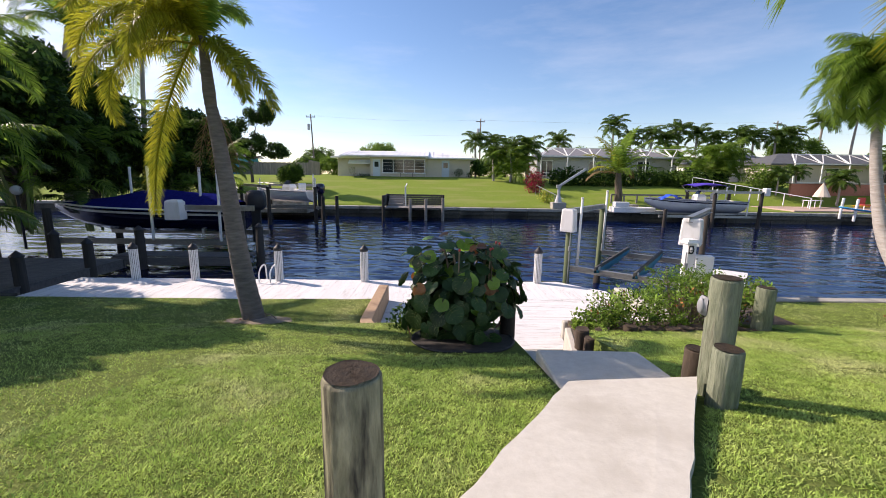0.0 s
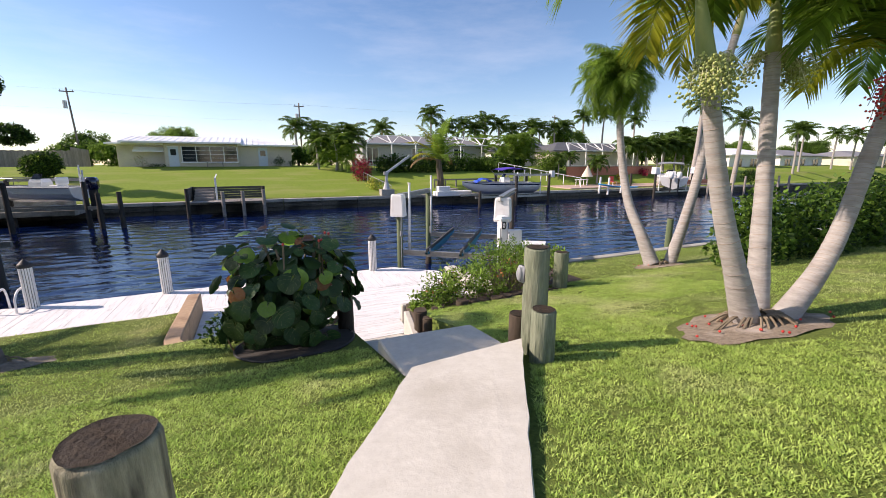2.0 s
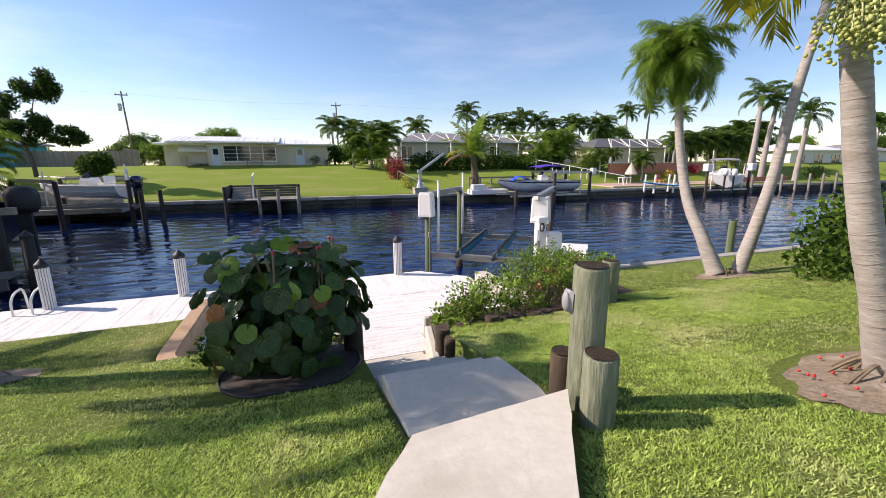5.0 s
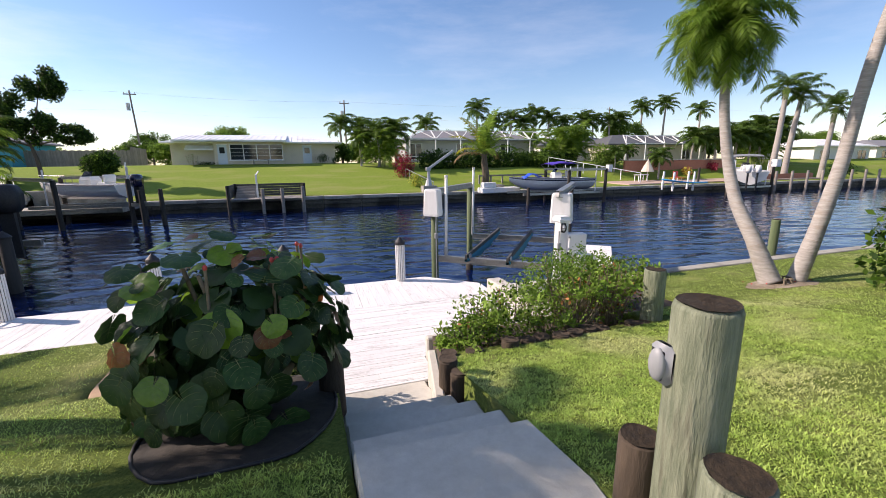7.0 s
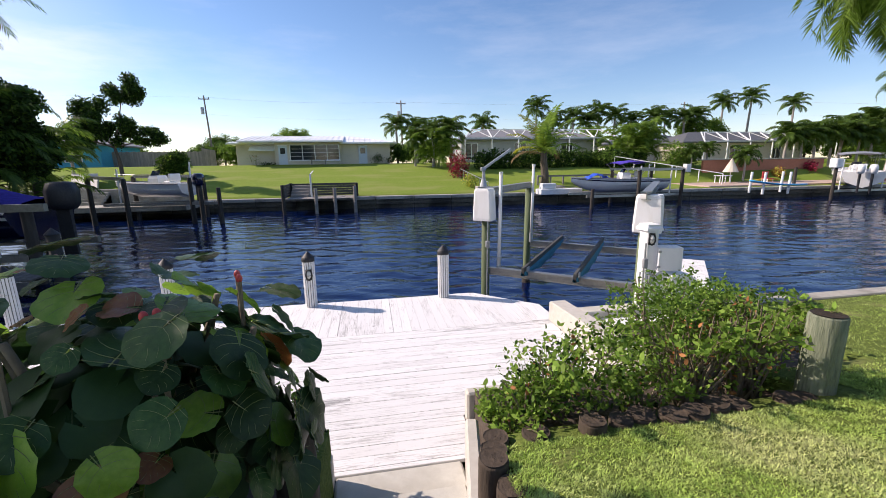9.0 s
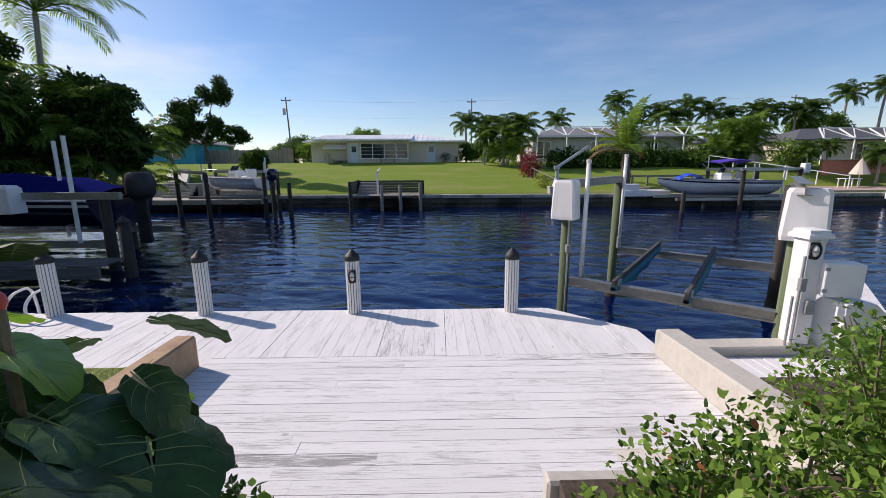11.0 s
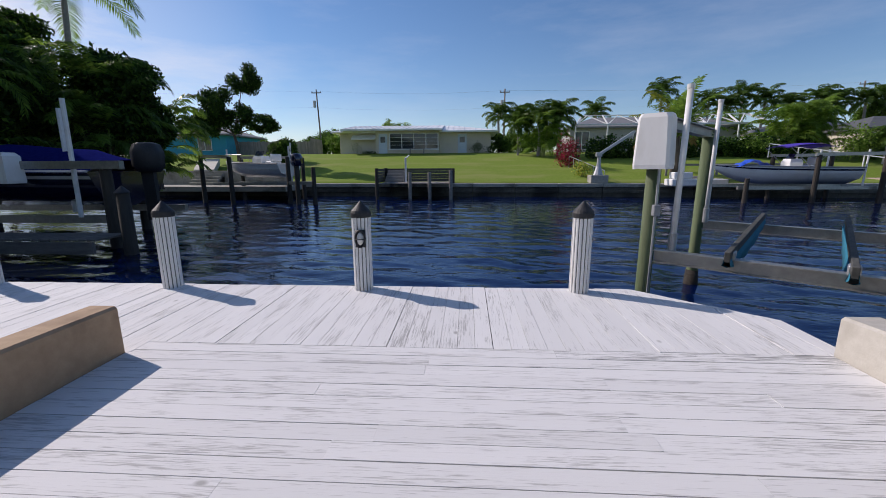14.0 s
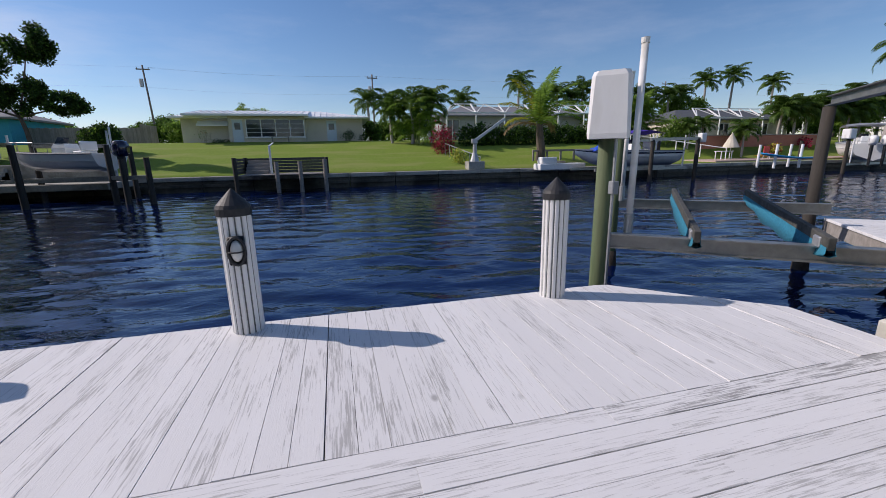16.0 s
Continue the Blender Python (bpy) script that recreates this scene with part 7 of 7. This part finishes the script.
for k in range(9):
    part("rail_post", Geo().box((16.2 + 1.2 * k, 37.9, -1.0), (16.34 + 1.2 * k, 38.0, 0.25)), M_GREYWOOD, dk)
part("rail", Geo().box((16.2, 37.85, 0.1), (26, 37.9, 0.25)), M_GREYWOOD, dk)
pb = thing("paddle_board", "cyan paddle board on a dockside rack", "paddle board")
g = Geo()
rr = []
for s in (k / 12 for k in range(13)):
    w = 0.42 * math.sqrt(max(0.003, 1 - (2 * s - 1) ** 4))
    c = Vector((32.6 + 5.4 * s, 32.6 - 0.4 * s, -0.5 - 0.4 * s + 0.15 * (2 * s - 1) ** 2))
    rr.append([c + Vector((0, -w, 0)), c + Vector((0, -w * 0.7, 0.07)), c + Vector((0, w * 0.7, 0.07)), c + Vector((0, w, 0)), c + Vector((0, w * 0.7, -0.06)), c + Vector((0, -w * 0.7, -0.06))])
part("board", Geo().loft(rr, True, True), M_CYAN, pb, smooth=True)
for k, (x, y) in enumerate(((33.8, 32.4), (36.2, 32.3), (37.3, 33.9), (34.4, 34.2))):
    ob = thing("dock_post", "white plastic mooring post at the far dock", "post", "far mooring posts")
    part("pole", Geo().tube([(x, y, -1.5), (x + 0.1, y, 0.3)], 0.1, 10), M_PVC, ob)
kay = thing("kayak", "yellow kayak lying on the far patio", "kayak")
part("hull", Geo().loft([[(40.5 + 3.2 * s, 39.4 + 0.3 * math.sin(math.pi * s) * math.cos(a), -0.72 + 0.17 * math.sin(math.pi * s) * math.sin(a) + 0.05) for a in (2 * math.pi * k / 10 for k in range(10))] for s in (0.01, 0.15, 0.35, 0.6, 0.85, 0.99)], True, True), M_YELLOW, kay, smooth=True)
ch = thing("patio_chair", "red and white patio chair on the far patio", "chair")
part("seat", Geo().box((39.6, 37.2, -0.5), (40.3, 37.8, -0.42), 0.02), M_REDPL, ch)
part("backrest", Geo().box((39.6, 37.82, -0.48), (40.3, 37.9, 0.2), 0.02), M_REDPL, ch)
for dx, dy in ((0.05, 0.05), (0.65, 0.05), (0.05, 0.65), (0.65, 0.65)):
    part("leg", Geo().box((39.6 + dx - 0.02, 37.2 + dy - 0.02, -0.9), (39.6 + dx + 0.02, 37.2 + dy + 0.02, -0.504)), M_WHITE, ch)
boat(Matrix.Translation((42.0, 31.0, 0)) @ Matrix.Rotation(radians(46), 4, "Z"), "white cabin cruiser with grey top on its lift", 7.0, 2.9, -1.1, 0.25, M_GEL, None, True, 2, (2.2, 4.2, 1.75, M_GREYPL), None, True, True)
boat_lift_far([(39.3, 31.2, 0.6), (45.6, 31.4, 0.6), (40.0, 35, 0.6), (46.8, 35, 0.6)], [((39.3, 31.2, -1.3), (45.6, 31.4, -1.3)), ((40, 34.6, -1.3), (46.8, 34.8, -1.3))], "boat lift holding the white cruiser", [(40.2, 31.4, -1.2, 1.3), (45.0, 31.6, -1.2, 1.3)])
for x in (39.3, 45.6):
    lb = thing("lift_box", "white lift motor cover on a pile", "motor box", "far lift motors")
    part("body", Geo().box((x - 0.35, 30.95, 0.605), (x + 0.35, 31.55, 1.35), 0.06), M_VINYL, lb)
for k in range(9):
    ob = thing("dock_post", "pale wooden mooring post along the far wall", "post", "far mooring posts")
    x = 49 + 2.3 * k
    part("pole", Geo().tube([(x, bank_y(x) - 0.6, -3), (x, bank_y(x) - 0.6, 0.1)], 0.13, 10), M_GREYWOOD, ob)


# ---- neighbour's dock on this bank ----
# laid out on a drawing of its own, then set out on the ground at 1.18 times that size
NEIGHBOUR = Matrix.Translation((0.03, 0.08, 1.73)) @ Matrix.Scale(1.18, 4) @ Matrix.Translation((-0.03, -0.08, -1.73))
before = set(bpy.data.objects)
nd = thing("neighbour_dock", "shaded grey plank dock of the neighbour", "dock")
# planks and stringers take the darker wood whose colour carries the tree shade
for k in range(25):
    part("plank", Geo().box((-15.0 + 0.2 * k, 8.15, -1.09), (-14.82 + 0.2 * k, 13.0, -1.05), 0.005), M_SHADEWOOD, nd)
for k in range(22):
    part("plank", Geo().box((-10.6 + 0.2 * k, 13.25, -1.04), (-10.42 + 0.2 * k, 14.1, -1.0), 0.005), M_SHADEWOOD, nd)
part("stringer", Geo().box((-10.6, 13.2, -1.3), (-6.25, 13.26, -1.045)), M_SHADEWOOD, nd)
part("stringer", Geo().box((-15, 12.95, -1.35), (-10, 13.01, -1.095)), M_SHADEWOOD, nd)
part("stringer", Geo().box((-10.1, 8.2, -1.35), (-10.04, 13, -1.095)), M_SHADEWOOD, nd)
for k, (x, y, top) in enumerate(((-10.1, 9.8, -0.35), (-10.1, 11.8, -0.35), (-12.2, 13.05, -0.3), (-9.6, 13.2, -0.15), (-6.05, 13.9, -0.1), (-14.2, 13.1, -0.3))):
    ob = thing("dock_pile", "dark wooden mooring pile with a pointed cap", "dock pile", "neighbour's piles")
    part("pole", Geo().tube([(x, y, -3.3), (x, y, top)], [0.15, 0.13], 12), M_PILE_DARK, ob, smooth=True)
    part("cap", Geo().tube([(x, y, top), (x, y, top + 0.02), (x, y, top + 0.16)], [0.15, 0.15, 0.01], 12), M_BLACK, ob)
# covered speed boat
nb = boat(Matrix.Translation((-7.5, 15.9, 0)) @ Matrix.Rotation(radians(178), 4, "Z"), "navy speedboat under a navy canvas cover on a lift", 7.4, 2.4, -0.55, 0.35, M_NAVY_HULL, M_GEL, False, 1, None, True, motor_z=0.12)
g = Geo()
rows = []
for i in range(15):
    s = i / 14
    half = 1.24 * (1 - max(0.0, (s - 0.45) / 0.55) ** 2.2) + 0.01
    top = 0.5 + 0.55 * math.sin(math.pi * min(1.0, 0.15 + s * 0.95)) ** 1.3 * (1 if s > 0.1 else 0.7) + 0.05 * math.sin(s * 17)
    z0 = 0.36 + 0.16 * s * s
    rows.append([(7.4 * s, half * t, z0 + (top - z0) * (1 - abs(t) ** 1.6) - (0.04 if abs(t) == 1 else 0)) for t in (-1, -0.75, -0.45, -0.15, 0.15, 0.45, 0.75, 1)])
part("cover", g.loft(rows), M_NAVY, nb, "taut navy canvas cover", True)
boat_lift_far([(-13.6, 14.4, 0.4), (-6.9, 14.5, 0.4), (-13.6, 17.5, 0.4), (-8.6, 17.5, 0.4)], [((-9.2, 14.4, 0.5), (-6.4, 14.4, 0.5)), ((-13.8, 17.5, 0.5), (-8.4, 17.5, 0.5)), ((-13.7, 14.6, -0.75), (-7.1, 14.6, -0.75)), ((-13.7, 17.3, -0.75), (-7.1, 17.3, -0.75))], "boat lift carrying the covered navy speedboat", [(-10.1, 14.55, -0.7, 1.9), (-12.6, 17.1, -0.7, 1.9), (-8.93, 15.6, -0.7, 1.9), (-7.68, 14.5, -0.7, 1.95)])
lb = thing("lift_box", "white lift motor cover by the speedboat", "motor box")
part("body", Geo().loft([[(-9.0 + dx * s, 14.2 + dy * s, z) for dx, dy in ((-0.25, -0.2), (0.25, -0.2), (0.25, 0.2), (-0.25, 0.2))] for s, z in ((1, 0.1), (1.05, 0.15), (0.95, 0.7), (0.7, 0.78))], True, True), M_VINYL, lb)
gl = thing("globe_lamp", "white globe lamp on a dark post", "lamp")
part("pole", Geo().tube([(-14.6, 14.5, -1.05), (-14.6, 14.5, 0.85)], 0.04, 8), M_BLACK, gl)
part("globe", Geo().ball((-14.6, 14.5, 1.02), 0.17, 14, 10), M_LENS, gl, smooth=True)
for ob in set(bpy.data.objects) - before:
    if ob.parent is None:
        ob.matrix_basis = NEIGHBOUR @ ob.matrix_basis


# ---- shaded planting on the left ----
def areca_clump(label, x, y, z, n, length, hgt, seed, spread=1.4, group="shaded planting"):
    ob = thing("areca_palm", label, "palm clump", group)
    rng = random.Random(seed)
    for k in range(6):
        a = rng.uniform(0, 6.28)
        part("stem", Geo().tube([(x + 0.3 * math.cos(a), y + 0.3 * math.sin(a), z - 0.3), (x + spread * 0.6 * math.cos(a), y + spread * 0.6 * math.sin(a), z + hgt * rng.uniform(0.6, 0.9))], [0.07, 0.04], 6), M_SHAFT, ob)
    for k in range(n):
        a = rng.uniform(0, 6.28)
        q = rng.uniform(0.2, 1) * spread
        b = (x + q * math.cos(a), y + q * math.sin(a), z + hgt * rng.uniform(0.15, 1.0))
        # in the shaded planting most fronds carry its shade as a deeper leaf colour
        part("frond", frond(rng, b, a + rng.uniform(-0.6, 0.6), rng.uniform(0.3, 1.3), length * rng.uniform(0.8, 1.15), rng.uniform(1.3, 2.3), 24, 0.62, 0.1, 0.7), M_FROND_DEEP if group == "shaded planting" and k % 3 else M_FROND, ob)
    return ob


for k, (x, y, z, n, ln, hg) in enumerate(((-17.5, 21, -1, 34, 2.6, 4.8), (-15.4, 25, -0.8, 50, 2.4, 4.9), (-19.5, 25, -0.5, 46, 2.8, 6.6), (-17.2, 27, -0.6, 46, 2.6, 4.8), (-22, 22, -0.5, 34, 2.8, 6.8), (-15.5, 28, -0.8, 44, 2.1, 3.9), (-15.2, 12.5, -0.6, 26, 2.4, 3.6), (-13.8, 9.2, -0.8, 26, 2.3, 3.4), (-18.4, 18.5, -0.8, 34, 2.6, 4.8))):
    areca_clump("dense shaded clump of feathery areca palms", x, y, z, n, ln, hg, 500 + k)
for k, (x, y, top, r) in enumerate(((-20, 24, 7.6, 3.4), (-15.9, 26, 6.0, 2.5), (-15.2, 28, 4.5, 1.8), (-14.6, 10.4, 4.6, 2.4), (-23, 17, 8.0, 3.6), (-18.5, 13.5, 6.2, 3.0), (-23, 27, 8.4, 3.6), (-24, 10, 7, 3.4), (-12.6, 8.0, 6.2, 2.6), (-18.0, 22, 6.0, 2.6), (-13.5, 5.6, 6.5, 2.6), (-11.9, 8.9, 5.4, 2.2), (-18.6, 18.8, 7.0, 2.8), (-20.5, 20.5, 8.0, 2.8))):
    rng = random.Random(k + 40)
    cs = [(x + rng.uniform(-0.6, 0.6) * r, y + rng.uniform(-0.6, 0.6) * r, top * rng.uniform(0.3, 0.8), r * 0.6, r * 0.6, top * 0.26) for _ in range(6)]
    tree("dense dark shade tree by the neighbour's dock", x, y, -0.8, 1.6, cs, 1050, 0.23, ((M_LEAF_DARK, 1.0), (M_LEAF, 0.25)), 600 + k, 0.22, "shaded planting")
palm("grey-trunked palm in the shade by the dock", [(-9.9, 8.3, -1.0), (-9.95, 8.3, 0.4), (-9.9, 8.3, 2.4)], [0.14, 0.12, 0.1], 30, None, 81, 0.5, 12, 2.3, 0.5, 0.05, 1.9, group="shaded planting")
palm("tall coconut palm above the shaded planting", [(-19.5, 22, -0.5), (-19.2, 22, 4.5), (-18.3, 22, 8.6)], [0.24, 0.18, 0.15], 40, None, 82, 0.2, 16, 3.8, 0.7, 0.07, 1.9, group="shaded planting")
palm("slim coconut palm rising from the shaded planting", [(-19.9, 28.5, -0.5), (-19.6, 28.5, 5.0), (-19.3, 28.5, 8.9)], [0.2, 0.15, 0.12], 40, None, 84, 0.3, 15, 5.0, 0.95, 0.09, 1.8, group="shaded planting")
palm("palm with arching fronds above the dock", [(-13.2, 11.6, -1), (-13.0, 11.6, 2.2), (-12.6, 11.6, 4.6)], [0.16, 0.13, 0.11], 30, None, 83, 0.4, 13, 2.6, 0.55, 0.06, 1.9, group="shaded planting")

for k, (x, y, hg, n) in enumerate(((32.2, 47.5, 4.6, 50), (30.6, 47.2, 3.6, 40), (33.6, 47.8, 4.2, 44), (31.0, 55.5, 4.4, 26), (36.6, 53.5, 4.2, 30), (8.8, 47.4, 3.4, 44), (61.5, 44.8, 3.6, 34), (64.5, 45.6, 4.0, 34))):
    areca_clump("tall feathery yellow-green palm clump in a far garden", x, y, far_z(y - bank_y(x), x), n, 2.4, hg, 700 + k, 1.1, "far palms")
